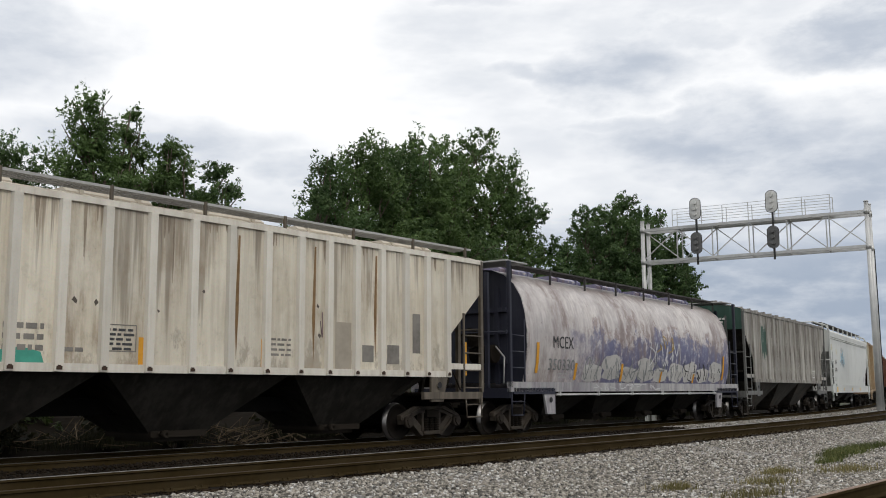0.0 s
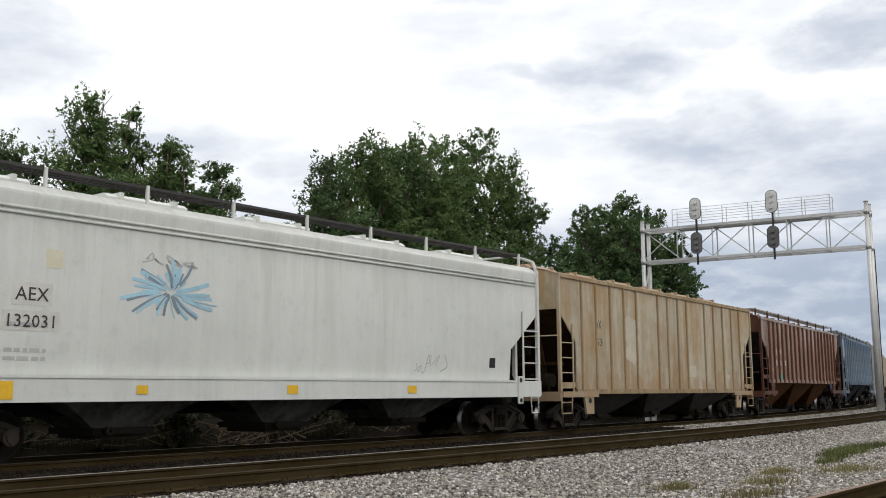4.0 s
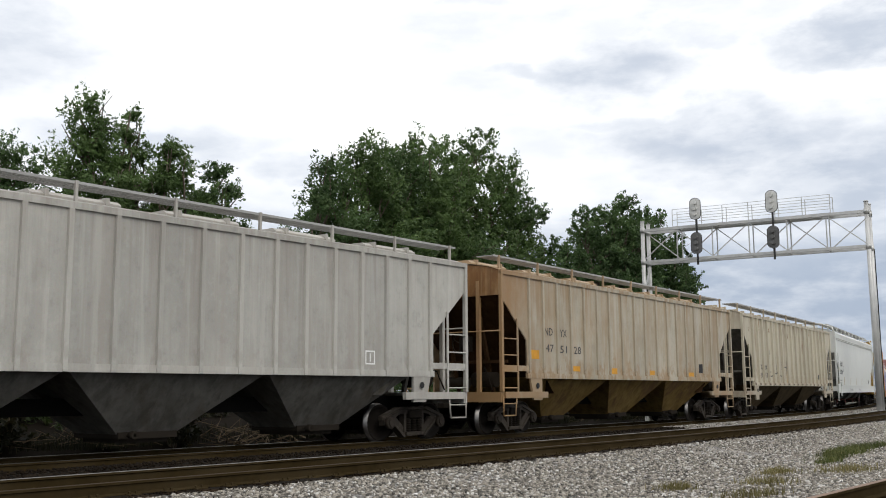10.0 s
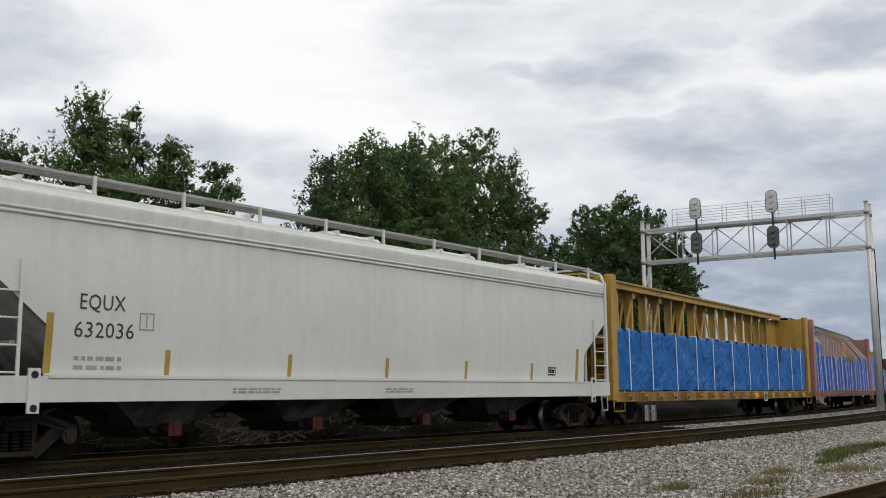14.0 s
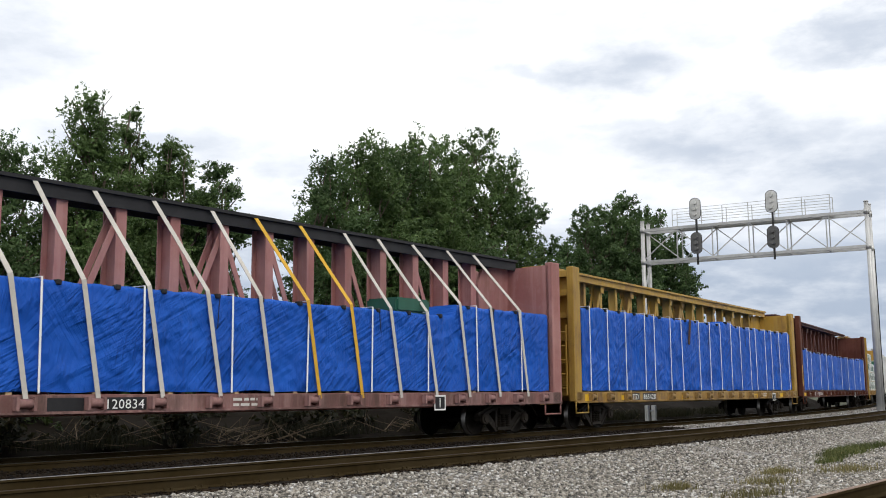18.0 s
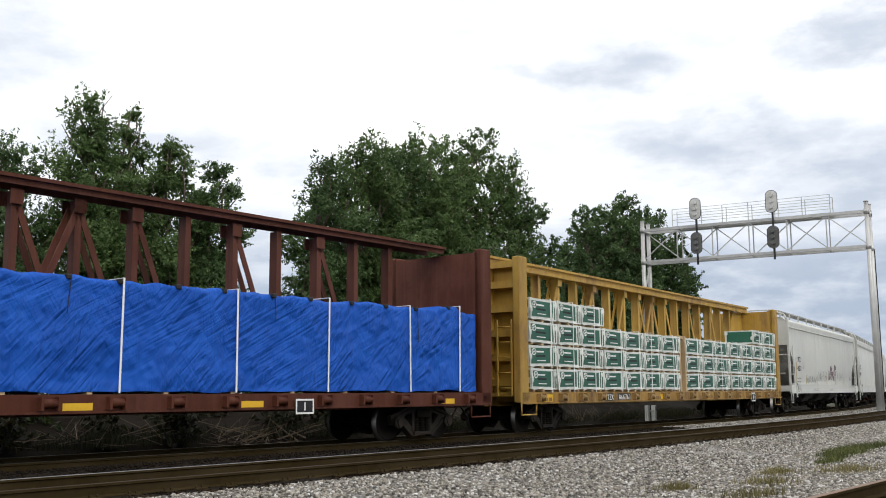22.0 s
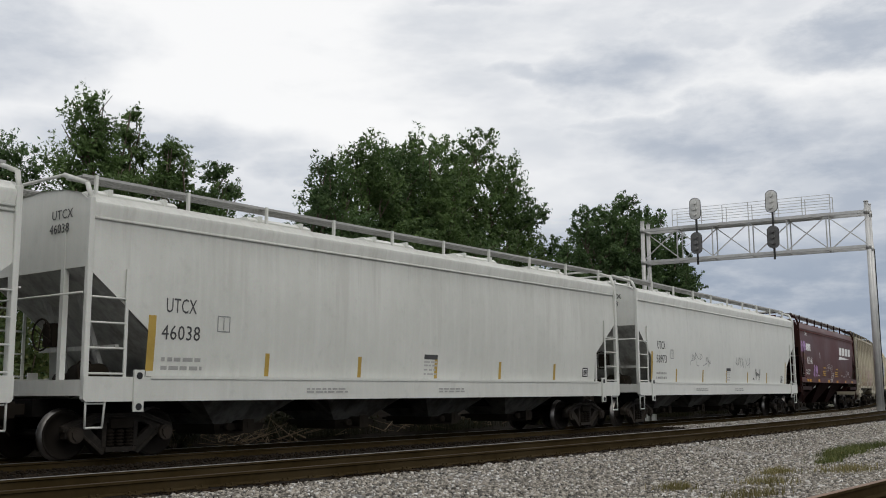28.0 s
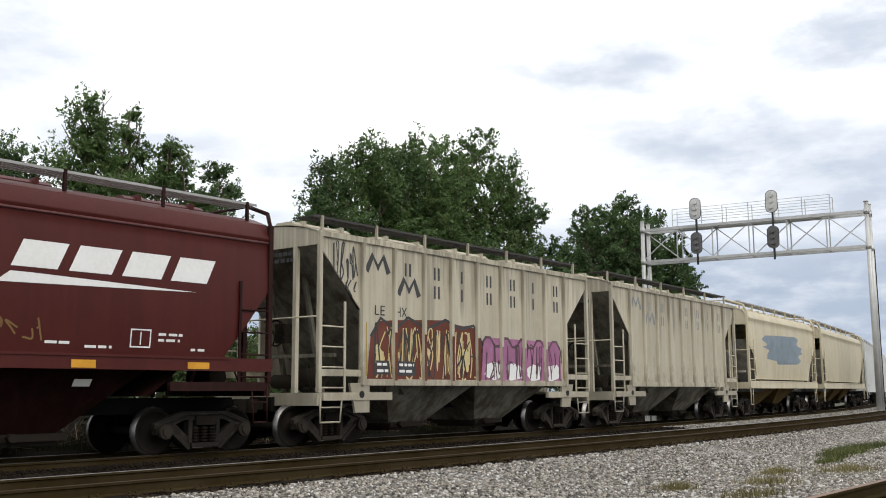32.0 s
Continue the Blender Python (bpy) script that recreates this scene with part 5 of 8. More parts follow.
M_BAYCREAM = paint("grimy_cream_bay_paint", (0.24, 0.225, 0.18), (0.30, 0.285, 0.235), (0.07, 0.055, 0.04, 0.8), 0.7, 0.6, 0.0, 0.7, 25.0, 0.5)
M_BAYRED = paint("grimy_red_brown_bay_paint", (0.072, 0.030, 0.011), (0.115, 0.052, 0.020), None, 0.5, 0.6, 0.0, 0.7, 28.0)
# maroon bays taken near black to stand for shade below the car
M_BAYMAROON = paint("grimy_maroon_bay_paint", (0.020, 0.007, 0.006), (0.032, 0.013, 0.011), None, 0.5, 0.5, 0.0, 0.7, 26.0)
# near-black for bays and slope sheets: the shade there is in the colour
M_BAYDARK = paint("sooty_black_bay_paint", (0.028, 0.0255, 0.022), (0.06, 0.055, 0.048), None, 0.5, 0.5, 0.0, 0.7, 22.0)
# greyer copy of the white: shade under the ends put into the colour
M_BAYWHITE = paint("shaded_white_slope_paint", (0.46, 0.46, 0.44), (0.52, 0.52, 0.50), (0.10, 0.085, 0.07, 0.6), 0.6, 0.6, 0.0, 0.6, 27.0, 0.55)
# bays of the white cars: grime, with the sill's shade painted in
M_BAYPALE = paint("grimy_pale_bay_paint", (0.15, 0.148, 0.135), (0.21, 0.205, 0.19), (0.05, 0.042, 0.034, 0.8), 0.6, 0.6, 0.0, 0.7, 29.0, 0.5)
# dusty grey lowered to carry the shade under the sill
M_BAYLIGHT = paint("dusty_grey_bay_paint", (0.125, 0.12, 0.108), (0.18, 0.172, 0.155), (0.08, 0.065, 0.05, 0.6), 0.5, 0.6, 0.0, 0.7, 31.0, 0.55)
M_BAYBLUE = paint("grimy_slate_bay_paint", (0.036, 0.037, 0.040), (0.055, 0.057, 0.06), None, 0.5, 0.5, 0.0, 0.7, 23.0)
M_WALKDARK = plain("dark_steel_grating", (0.05, 0.047, 0.045), 0.7, 0.0, 0.3, 6.0)
M_BAND = plain("white_polyester_band", (0.85, 0.85, 0.83), 0.5, 0.0, 0.2, 12.0, 0.05)
M_STRAP = plain("grey_web_strap", (0.54, 0.51, 0.46), 0.7, 0.0, 0.3, 9.0, 0.1)
M_STRAPY = plain("yellow_web_strap", (0.62, 0.36, 0.04), 0.6, 0.0, 0.25, 9.0, 0.1)
M_LUMBER = plain("raw_lumber", (0.50, 0.37, 0.22), 0.75, 0.0, 0.4, 7.0, 0.2)


def tarp_material(name, base, light):
    m, nt, b, N, K = graph(name)
    a = noise_node(nt, 1.4, (1, 1, 1), 6, 0.6)
    c = noise_node(nt, 4.5, (1.4, 1, 0.6), 7, 0.62)
    col = blend(nt, step(nt, a.outputs["Fac"], 0.4, 0.68, 0.6), base, light)
    col = blend(nt, step(nt, c.outputs["Fac"], 0.52, 0.74, 0.30), col, tuple(k * 0.6 for k in base))
    K(col, b.inputs["Base Color"])
    b.inputs["Roughness"].default_value = 0.5
    b.inputs["Specular IOR Level"].default_value = 0.13
    # creases: sheaves of fine pulls, slanting from where the bands hold the cloth
    total = None
    for turn, across, along, top in ((0.75, 0.095, 2.6, 1.0), (-0.60, 0.085, 1.8, 0.45), (0.18, 0.070, 2.4, 0.7), (1.10, 0.11, 2.2, 0.9), (-0.08, 0.17, 3.0, 0.8)):
        r = noise_node(nt, 1.0, (1, 1, 1), 3, 0.55, (across * 90, turn, 0))
        mp = r.inputs["Vector"].links[0].from_node
        mp.vector_type = "TEXTURE"
        mp.inputs["Rotation"].default_value = (0, turn, 0)
        mp.inputs["Scale"].default_value = (across, 1.0, along)
        r.inputs["Distortion"].default_value = 0.25
        where = noise_node(nt, 0.75, (1, 1, 1), 3, 0.6, (turn * 5, across * 130, 1.0))
        mu = N("ShaderNodeMath")
        mu.operation = "MULTIPLY"
        K(step(nt, where.outputs["Fac"], 0.42, 0.62, top), mu.inputs[0])
        K(r.outputs["Fac"], mu.inputs[1])
        if total is None:
            total = mu.outputs[0]
        else:
            add = N("ShaderNodeMath")
            add.operation = "ADD"
            K(mu.outputs[0], add.inputs[0])
            K(total, add.inputs[1])
            total = add.outputs[0]
    relief(nt, b, total, 1.0, 0.09)
    return m


M_TARP = tarp_material("blue_tarpaulin", (0.010, 0.082, 0.42), (0.016, 0.115, 0.54))
M_TARP2 = tarp_material("light_blue_tarpaulin", (0.010, 0.115, 0.38), (0.018, 0.155, 0.47))
M_WRAP = plain("white_package_wrap", (0.64, 0.66, 0.62), 0.5, 0.0, 0.4, 7.0, 0.3)
M_WRAPGREEN = paint("green_package_print", (0.017, 0.098, 0.060), (0.025, 0.13, 0.085), None, 0.3, 0.5, 0.0, 0.4, 24.0, 0.6, (0.012, 0.075, 0.05))

PROF_PLASTIC = [(1.50, 1.36), (1.56, 2.18), (1.575, 2.7), (1.58, 3.19), (1.565, 3.6), (1.552, 4.01), (1.615, 4.22), (1.60, 4.28), (1.32, 4.45), (0.8, 4.57), (0.001, 4.62)]
PROF_GRAIN = [(1.50, 1.58), (1.53, 1.80), (1.585, 2.4), (1.59, 3.15), (1.565, 3.8), (1.55, 4.0), (1.60, 4.06), (1.60, 4.10), (1.42, 4.38), (1.0, 4.54), (0.001, 4.62)]
PROF_ROUND = [(1.42, 1.34), (1.53, 1.75), (1.585, 2.3), (1.59, 2.75), (1.54, 3.2), (1.42, 3.62), (1.2, 3.98), (0.9, 4.24), (0.5, 4.40), (0.001, 4.45)]

RIBS18 = (1.41, 2.16, 2.92, 3.72, 4.53, 5.35, 6.16, 7.04, 7.94)
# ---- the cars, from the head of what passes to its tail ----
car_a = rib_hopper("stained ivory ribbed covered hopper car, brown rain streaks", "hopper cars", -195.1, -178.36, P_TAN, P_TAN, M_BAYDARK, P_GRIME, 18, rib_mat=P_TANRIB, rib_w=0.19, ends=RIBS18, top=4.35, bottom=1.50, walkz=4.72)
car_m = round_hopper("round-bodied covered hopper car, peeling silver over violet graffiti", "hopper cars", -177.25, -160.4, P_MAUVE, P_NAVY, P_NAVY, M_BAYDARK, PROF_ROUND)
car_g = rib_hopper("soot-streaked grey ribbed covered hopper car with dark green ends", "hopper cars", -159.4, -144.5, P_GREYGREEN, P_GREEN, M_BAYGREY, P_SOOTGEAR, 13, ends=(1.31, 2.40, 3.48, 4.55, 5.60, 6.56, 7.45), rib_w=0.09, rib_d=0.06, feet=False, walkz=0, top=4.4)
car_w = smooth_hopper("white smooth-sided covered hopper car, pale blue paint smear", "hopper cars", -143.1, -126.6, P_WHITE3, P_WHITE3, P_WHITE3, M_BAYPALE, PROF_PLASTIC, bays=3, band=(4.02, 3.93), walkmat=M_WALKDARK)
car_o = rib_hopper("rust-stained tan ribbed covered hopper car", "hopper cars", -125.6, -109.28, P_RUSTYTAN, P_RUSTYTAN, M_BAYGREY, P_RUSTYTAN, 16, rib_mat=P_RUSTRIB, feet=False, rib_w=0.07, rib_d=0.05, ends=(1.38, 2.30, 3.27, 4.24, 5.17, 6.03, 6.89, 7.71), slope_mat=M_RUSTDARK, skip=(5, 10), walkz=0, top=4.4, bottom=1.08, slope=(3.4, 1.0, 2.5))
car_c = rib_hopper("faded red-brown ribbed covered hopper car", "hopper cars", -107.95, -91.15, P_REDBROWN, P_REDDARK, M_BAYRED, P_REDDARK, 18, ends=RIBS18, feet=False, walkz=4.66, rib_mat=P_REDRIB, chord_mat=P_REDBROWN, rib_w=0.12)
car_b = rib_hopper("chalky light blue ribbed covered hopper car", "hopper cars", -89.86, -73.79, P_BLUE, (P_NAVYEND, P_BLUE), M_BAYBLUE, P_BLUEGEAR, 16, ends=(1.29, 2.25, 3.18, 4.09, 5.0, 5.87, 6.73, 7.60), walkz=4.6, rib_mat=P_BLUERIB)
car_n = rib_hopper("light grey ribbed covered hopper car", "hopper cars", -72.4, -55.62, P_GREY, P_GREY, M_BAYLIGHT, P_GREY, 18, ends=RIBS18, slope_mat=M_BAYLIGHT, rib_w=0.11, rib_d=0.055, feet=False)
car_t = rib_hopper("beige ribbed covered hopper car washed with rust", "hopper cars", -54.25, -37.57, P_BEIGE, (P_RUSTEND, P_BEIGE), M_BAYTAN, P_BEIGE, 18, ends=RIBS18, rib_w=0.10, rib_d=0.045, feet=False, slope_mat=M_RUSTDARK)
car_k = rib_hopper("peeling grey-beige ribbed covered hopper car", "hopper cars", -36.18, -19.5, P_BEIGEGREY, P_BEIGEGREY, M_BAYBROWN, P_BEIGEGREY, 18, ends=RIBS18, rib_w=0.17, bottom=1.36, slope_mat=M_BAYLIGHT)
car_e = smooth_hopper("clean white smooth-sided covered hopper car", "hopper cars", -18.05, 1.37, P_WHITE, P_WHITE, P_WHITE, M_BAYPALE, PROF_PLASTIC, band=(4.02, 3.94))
beam_a = centerbeam("ochre yellow centre-beam flat car with a low blue load", "flat cars", 1.75, 24.85, P_OCHRE, sill_mat=P_OCHRESILL)
beam_p = centerbeam("faded pinkish-red centre-beam flat car, black top beam", "flat cars", 26.0, 48.7, P_PINK, M_BLACK, 0.3, 0.22, sill_mat=P_PINKSILL, clear=[(8.5, 9.25)])
beam_c = centerbeam("ochre yellow centre-beam flat car, tall blue load", "flat cars", 49.5, 72.0, P_OCHRE, sill_mat=P_OCHRESILL, clear=[(3.8, 4.3), (4.66, 5.64)])
beam_b = centerbeam("oxide brown centre-beam flat car", "flat cars", 73.2, 95.65, P_OXIDE, None, 0.17, 0.13, 0.0, clear=[(2.77, 3.14), (3.8, 5.1)])
beam_e = centerbeam("ochre yellow centre-beam flat car with green panel bundles", "flat cars", 97.0, 119.4, P_OCHRE, sill_mat=P_OCHRESILL, clear=[(4.86, 5.42), (5.8, 6.6)])
car_u1 = smooth_hopper("white plastic-pellet hopper car with purple graffiti", "hopper cars", 121.0, 139.7, P_WHITE2, P_WHITE2, P_WHITE2, M_BAYPALE, PROF_PLASTIC, band=(4.02,))
car_u2 = smooth_hopper("white plastic-pellet hopper car, red outlet gates", "hopper cars", 140.95, 159.2, P_WHITE2, P_WHITE2, P_WHITE2, M_BAYPALE, PROF_PLASTIC, band=(4.02, 3.94))
car_u3 = smooth_hopper("white plastic-pellet hopper car, lightly dusted", "hopper cars", 160.3, 178.5, P_WHITE2, P_WHITE2, P_WHITE2, M_BAYPALE, PROF_PLASTIC, band=(4.02,))
car_u4 = smooth_hopper("white plastic-pellet hopper car with thin black scrawls", "hopper cars", 179.85, 198.15, P_WHITE, P_WHITE, P_WHITE, M_BAYPALE, PROF_PLASTIC, band=(4.02,))
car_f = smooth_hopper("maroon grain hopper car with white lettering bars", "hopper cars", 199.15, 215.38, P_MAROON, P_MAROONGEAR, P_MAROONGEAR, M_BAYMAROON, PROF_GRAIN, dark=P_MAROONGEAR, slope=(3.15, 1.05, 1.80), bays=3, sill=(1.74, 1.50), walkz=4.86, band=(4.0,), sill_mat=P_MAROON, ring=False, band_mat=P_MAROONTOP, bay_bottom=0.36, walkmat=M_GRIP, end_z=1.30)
TAIL = dict(bays=2, top=4.42, bottom=1.30, slope=(4.15, 1.28, 2.88), tr=0.95, walkz=4.86, walkmat=M_WALKDARK, slope_mat=M_BAYCREAM, rib_w=0.11, feet=False, hatch=4, bayl=2.2)
car_d = rib_hopper("cream two-bay cement hopper car with red and pink graffiti", "cement hopper cars", 216.6, 227.75, P_OLIVE, P_OLIVE, M_BAYCREAM, P_OLIVE, 9, **TAIL)
car_h = rib_hopper("cream two-bay cement hopper car, dusty", "cement hopper cars", 229.2, 240.3, P_OLIVE, P_OLIVE, M_BAYCREAM, P_OLIVE, 9, **TAIL)
car_i = smooth_hopper("yellowed cream round-sided hopper car with blue-grey patch", "hopper cars", 241.8, 253.6, P_CREAM, P_CREAM, P_CREAM, M_BAYTAN, PROF_GRAIN, bays=2, sill=(1.5, 1.2), ring=False)
smooth_hopper("yellowed cream round-sided hopper car", "hopper cars", 255.2, 270.9, P_CREAM, P_CREAM, P_CREAM, M_BAYTAN, PROF_GRAIN, bays=3, sill=(1.5, 1.2), ring=False)
smooth_hopper("white smooth-sided covered hopper car at the tail", "hopper cars", 272.3, 290.0, P_WHITE2, P_WHITE2, P_WHITE2, M_BAYPALE, PROF_PLASTIC)
smooth_hopper("dusty white covered hopper car at the tail", "hopper cars", 291.4, 309.0, P_WHITE2, P_WHITE2, P_WHITE2, M_BAYPALE, PROF_PLASTIC)

# ---- loads on the flat cars ----
def far_side(label, s, half, h, z, mat):
    """The load on the other side of the centre beam."""
    return tarped(label, s, half, -h + 0.5, h - 0.5, lambda x: z, mat, [], 77, 0.30, 1.47, step=0.5)



def wrapped_end(s, half, x, tops, seed):
    """Ends of white-wrapped lumber bundles that stick out from under a tarpaulin."""
    rng = random.Random(seed)
    z = 1.12
    for top in tops:
        ob = thing("lumber_bundle", "white-wrapped lumber bundle sticking out from under a tarpaulin", "lumber bundle", "wrapped bundle ends")
        bm = bmesh.new()
        box(bm, -1.1, 0, -0.46, 0.46, 0, top - z - 0.03)
        bmesh.ops.subdivide_edges(bm, edges=bm.edges[:], cuts=3, use_grid_fill=True)
        for v in bm.verts:
            v.co.x += 0.05 * noise.noise(v.co * 4 + Vector((seed, 0, z)))
        part("wrap", bm, M_WRAP, ob)
        bm = bmesh.new()
        box(bm, -0.12, -0.05, -0.50, -0.465, 0.05, top - z - 0.08)
        part("printed_stripe", bm, M_WRAPGREEN, ob, "green printed stripe")
        carry(ob, s, half, pose(x + rng.uniform(-0.04, 0.06), -0.89, z))
        z = top


_, h, s, half = beam_a
wrapped_end(s, half, h - 0.48, (1.72, 2.36, 2.96), 1)
tarped("lumber under a light blue tarpaulin with white bands", s, half, -h + 0.45, h - 0.68, lambda x: 3.04, M_TARP2, [-h + k for k in (1.2, 3.0, 5.2, 7.2, 9.0, 11.3, 13.4, 15.9, 17.6, 19.8, 21.4)], 3, loose=0.5)
far_side("lumber under a light blue tarpaulin, far side of the beam", s, half, h, 3.0, M_TARP2)
_, h, s, half = beam_p
tarped("lumber under a blue tarpaulin, stepped top", s, half, -h + 0.4, h - 0.5, lambda x, h=h: 3.58 if x < -h + 2.75 else 2.93 if x < h - 4.6 else 3.2, M_TARP, [-h + 1.5 + 1.93 * k for k in range(11)], 4, loose=0.7)
far_side("lumber under a blue tarpaulin, far side of the beam", s, half, h, 2.9, M_TARP)
_, h, s, half = beam_c
wrapped_end(s, half, h - 0.46, (1.75, 2.38, 3.0, 3.62), 2)
tarped("tall lumber load under a wrinkled blue tarpaulin", s, half, -h + 0.45, h - 0.66, lambda x, h=h: 3.55 + 0.18 * (x + h) / (2 * h) + (0.12 if abs(x - 2.0) < 0.6 else 0), M_TARP, [-h + k for k in (0.9, 2.1, 3.4, 4.9, 5.7, 7.1, 8.2, 9.9, 11.0, 12.2, 13.4, 14.6, 15.8, 16.6, 17.9, 18.8, 20.0, 21.4)], 5, loose=1.3)
far_side("tall lumber load under blue tarpaulin, far side of the beam", s, half, h, 3.5, M_TARP)
_, h, s, half = beam_b
tarped("lumber under a creased blue tarpaulin", s, half, -h + 0.45, h - 0.5, lambda x, h=h: 3.03 + (0.1 if abs(x + h - 1.2) < 0.4 or abs(x - h + 1.6) < 0.4 else 0), M_TARP, [-h + k for k in (1.35, 2.45, 5.0, 7.0, 8.8, 11.9, 14.4, 16.8, 19.4, 21.2)], 6, loose=1.2)
far_side("lumber under blue tarpaulin, far side of the beam", s, half, h, 3.0, M_TARP)


def panel_bundle():
    """A strapped bundle of wood panels in green and white printed wrap."""
    ob = thing("panel_bundle", "bundle of wood panels in green and white printed wrap", "panel bundle", "panel bundles on the flat car")
    bm = bmesh.new()
    box(bm, -0.735, 0.735, -0.60, 0.60, 0.06, 0.62)
    bmesh.ops.subdivide_edges(bm, edges=bm.edges[:], cuts=7, use_grid_fill=True)
    for v in bm.verts:
        q = v.co * 5.0
        edge = (abs(v.co.x) > 0.7) + (abs(v.co.y) > 0.57) + (v.co.z > 0.58 or v.co.z < 0.1)
        v.co += Vector((noise.noise(q), noise.noise(q + Vector((9, 0, 0))), noise.noise(q + Vector((0, 9, 0))))) * (0.042 if edge > 1 else 0.007)
    wrap = part("wrap", bm, M_WRAP, ob)
    bm = bmesh.new()
    box(bm, -0.655, 0.38, -0.606, -0.598, 0.135, 0.555)
    part("green_print", bm, M_WRAPGREEN, wrap, "green printed panel of the wrap")
    bm = bmesh.new()
    box(bm, 0.47, 0.53, -0.606, -0.598, 0.10, 0.58)
    box(bm, 0.60, 0.65, -0.606, -0.598, 0.10, 0.58)
    part("green_stripe", bm, M_WRAPGREEN, wrap)
    for e in (-1, 1):
        bm = bmesh.new()
        box(bm, min(e * 0.732, e * 0.741), max(e * 0.732, e * 0.741), -0.54, 0.52, 0.12, 0.57)
        part("end_print", bm, M_WRAPGREEN, wrap, "green printed end of the wrap")
    bm = bmesh.new()
    path(bm, [(-0.52 + 0.1 * math.cos(i * math.tau / 14), -0.61, 0.45 + 0.085 * math.sin(i * math.tau / 14)) for i in range(15)], 0.012, 4)
    rod(bm, (-0.52, -0.61, 0.36), (-0.52, -0.61, 0.54), 0.01, 4)
    rod(bm, (-0.62, -0.61, 0.42), (-0.42, -0.61, 0.48), 0.01, 4)
    box(bm, -0.38, 0.02, -0.61, -0.604, 0.43, 0.47)
    box(bm, -0.36, 0.12, -0.61, -0.604, 0.20, 0.225)
    part("printed_mark", bm, M_WHITE, wrap)
    bm = bmesh.new()
    box(bm, -0.40, 0.10, -0.61, -0.604, 0.31, 0.36)
    part("printed_bar", bm, M_BLACK, wrap)
    bm = bmesh.new()
    for x in (-0.55, 0.0, 0.55):
        box(bm, x - 0.06, x + 0.06, -0.57, 0.57, 0.0, 0.06)
    part("runner", bm, M_LUMBER, ob)
    return ob


def load_bundles():
    car, h, s, half = beam_e
    first = panel_bundle()
    made = 0
    rng = random.Random(5)
    for k in range(14):
        x = -h + 0.45 + 0.75 + k * 1.495 + (0.62 if k >= 7 else 0.0)
        n = 4 if k < 3 or k >= 12 else 3
        for j in range(n):
            m = pose(x + rng.uniform(-0.03, 0.03), -0.91 + rng.uniform(-0.03, 0.03), 1.10 + j * 0.628, 0, rng.uniform(-1.3, 1.3), rng.uniform(-2.2, 2.2))
            ob = first if made == 0 else copy_thing(first, m)
            made += 1
            carry(ob, s, half, m)
    for k in range(14):
        # polyester bands over each tier of bundles, down to the sill
        x = -h + 0.45 + 0.75 + k * 1.495 + (0.62 if k >= 7 else 0.0) + rng.uniform(-0.35, 0.5)
        z = 1.12 + 0.628 * (4 if k < 3 or k >= 12 else 3)
        for lean in ((rng.uniform(-0.05, 0.05),) if k % 3 else (0.03, 0.45)):
            bm = bmesh.new()
            bar(bm, (x + lean, -1.56, 1.08), (x + 0.02, -1.555, z), 0.032, 0.01, (0, 1, 0))
            bar(bm, (x + 0.02, -1.555, z + 0.005), (x + 0.02, -0.3, z + 0.01), 0.032, 0.01)
            part("load_band", bm, M_BAND, car, "white polyester band over the load")
    for k in range(14):
        x = -h + 0.45 + 0.75 + k * 1.495 + (0.62 if k >= 7 else 0.0)
        for j in range(3):
            m = pose(x, 0.92, 1.10 + j * 0.628, 0, 0, 180)
            carry(copy_thing(first, m), s, half, m)
    bm = bmesh.new()
    for x in (-0.24, 0.24):
        box(bm, -0.05 + x, 0.05 + x, -0.6, 0.5, 0.0, 1.95)
    box(bm, -0.3, 0.3, -0.55, 0.45, 1.85, 1.95)
    sp = part("load_spacer", bm, M_LUMBER)
    tagged(sp, "pale wooden spacer frame between two rows of panel bundles", "spacer")
    carry(sp, s, half, pose(-h + 0.45 + 7 * 1.495 + 0.31, -0.9, 1.09))


load_bundles()

# ---- trees, brush and weeds ----
def leaf_material(name, a, b_, c):
    m, nt, b, N, K = graph(name)
    g = N("ShaderNodeNewGeometry")
    ramp = N("ShaderNodeValToRGB")
    e = ramp.color_ramp.elements
    e[0].color, e[1].color = (*a, 1), (*c, 1)
    e.new(0.55).color = (*b_, 1)
    K(g.outputs["Random Per Island"], ramp.inputs["Fac"])
    big = noise_node(nt, 0.45, (1, 1, 1), 4)
    col = blend(nt, step(nt, big.outputs["Fac"], 0.42, 0.60, 0.7), ramp.outputs["Color"], tuple(k * 0.62 for k in a))
    K(col, b.inputs["Base Color"])
    b.inputs["Roughness"].default_value, b.inputs["Specular IOR Level"].default_value = 0.55, 0.22
    tl = N("ShaderNodeBsdfTranslucent")
    K(col, tl.inputs["Color"])
    mx = N("ShaderNodeMixShader")
    mx.inputs["Fac"].default_value = 0.42
    out = nt.nodes["Material Output"]
    K(b.outputs[0], mx.inputs[1])
    K(tl.outputs[0], mx.inputs[2])
    K(mx.outputs[0], out.inputs["Surface"])
    return m


M_LEAF = leaf_material("broad_leaves", (0.083, 0.142, 0.045), (0.124, 0.196, 0.064), (0.182, 0.255, 0.100))
M_LEAF2 = leaf_material("dark_leaves", (0.067, 0.120, 0.044), (0.100, 0.165, 0.060), (0.146, 0.210, 0.088))
M_BARK = plain("grey_brown_bark", (0.115, 0.092, 0.07), 0.9, 0.0, 0.5, 5.0, 0.8)
M_DRY = plain("dead_grey_sticks", (0.17, 0.125, 0.08), 0.85, 0.0, 0.4, 8.0, 0.2)
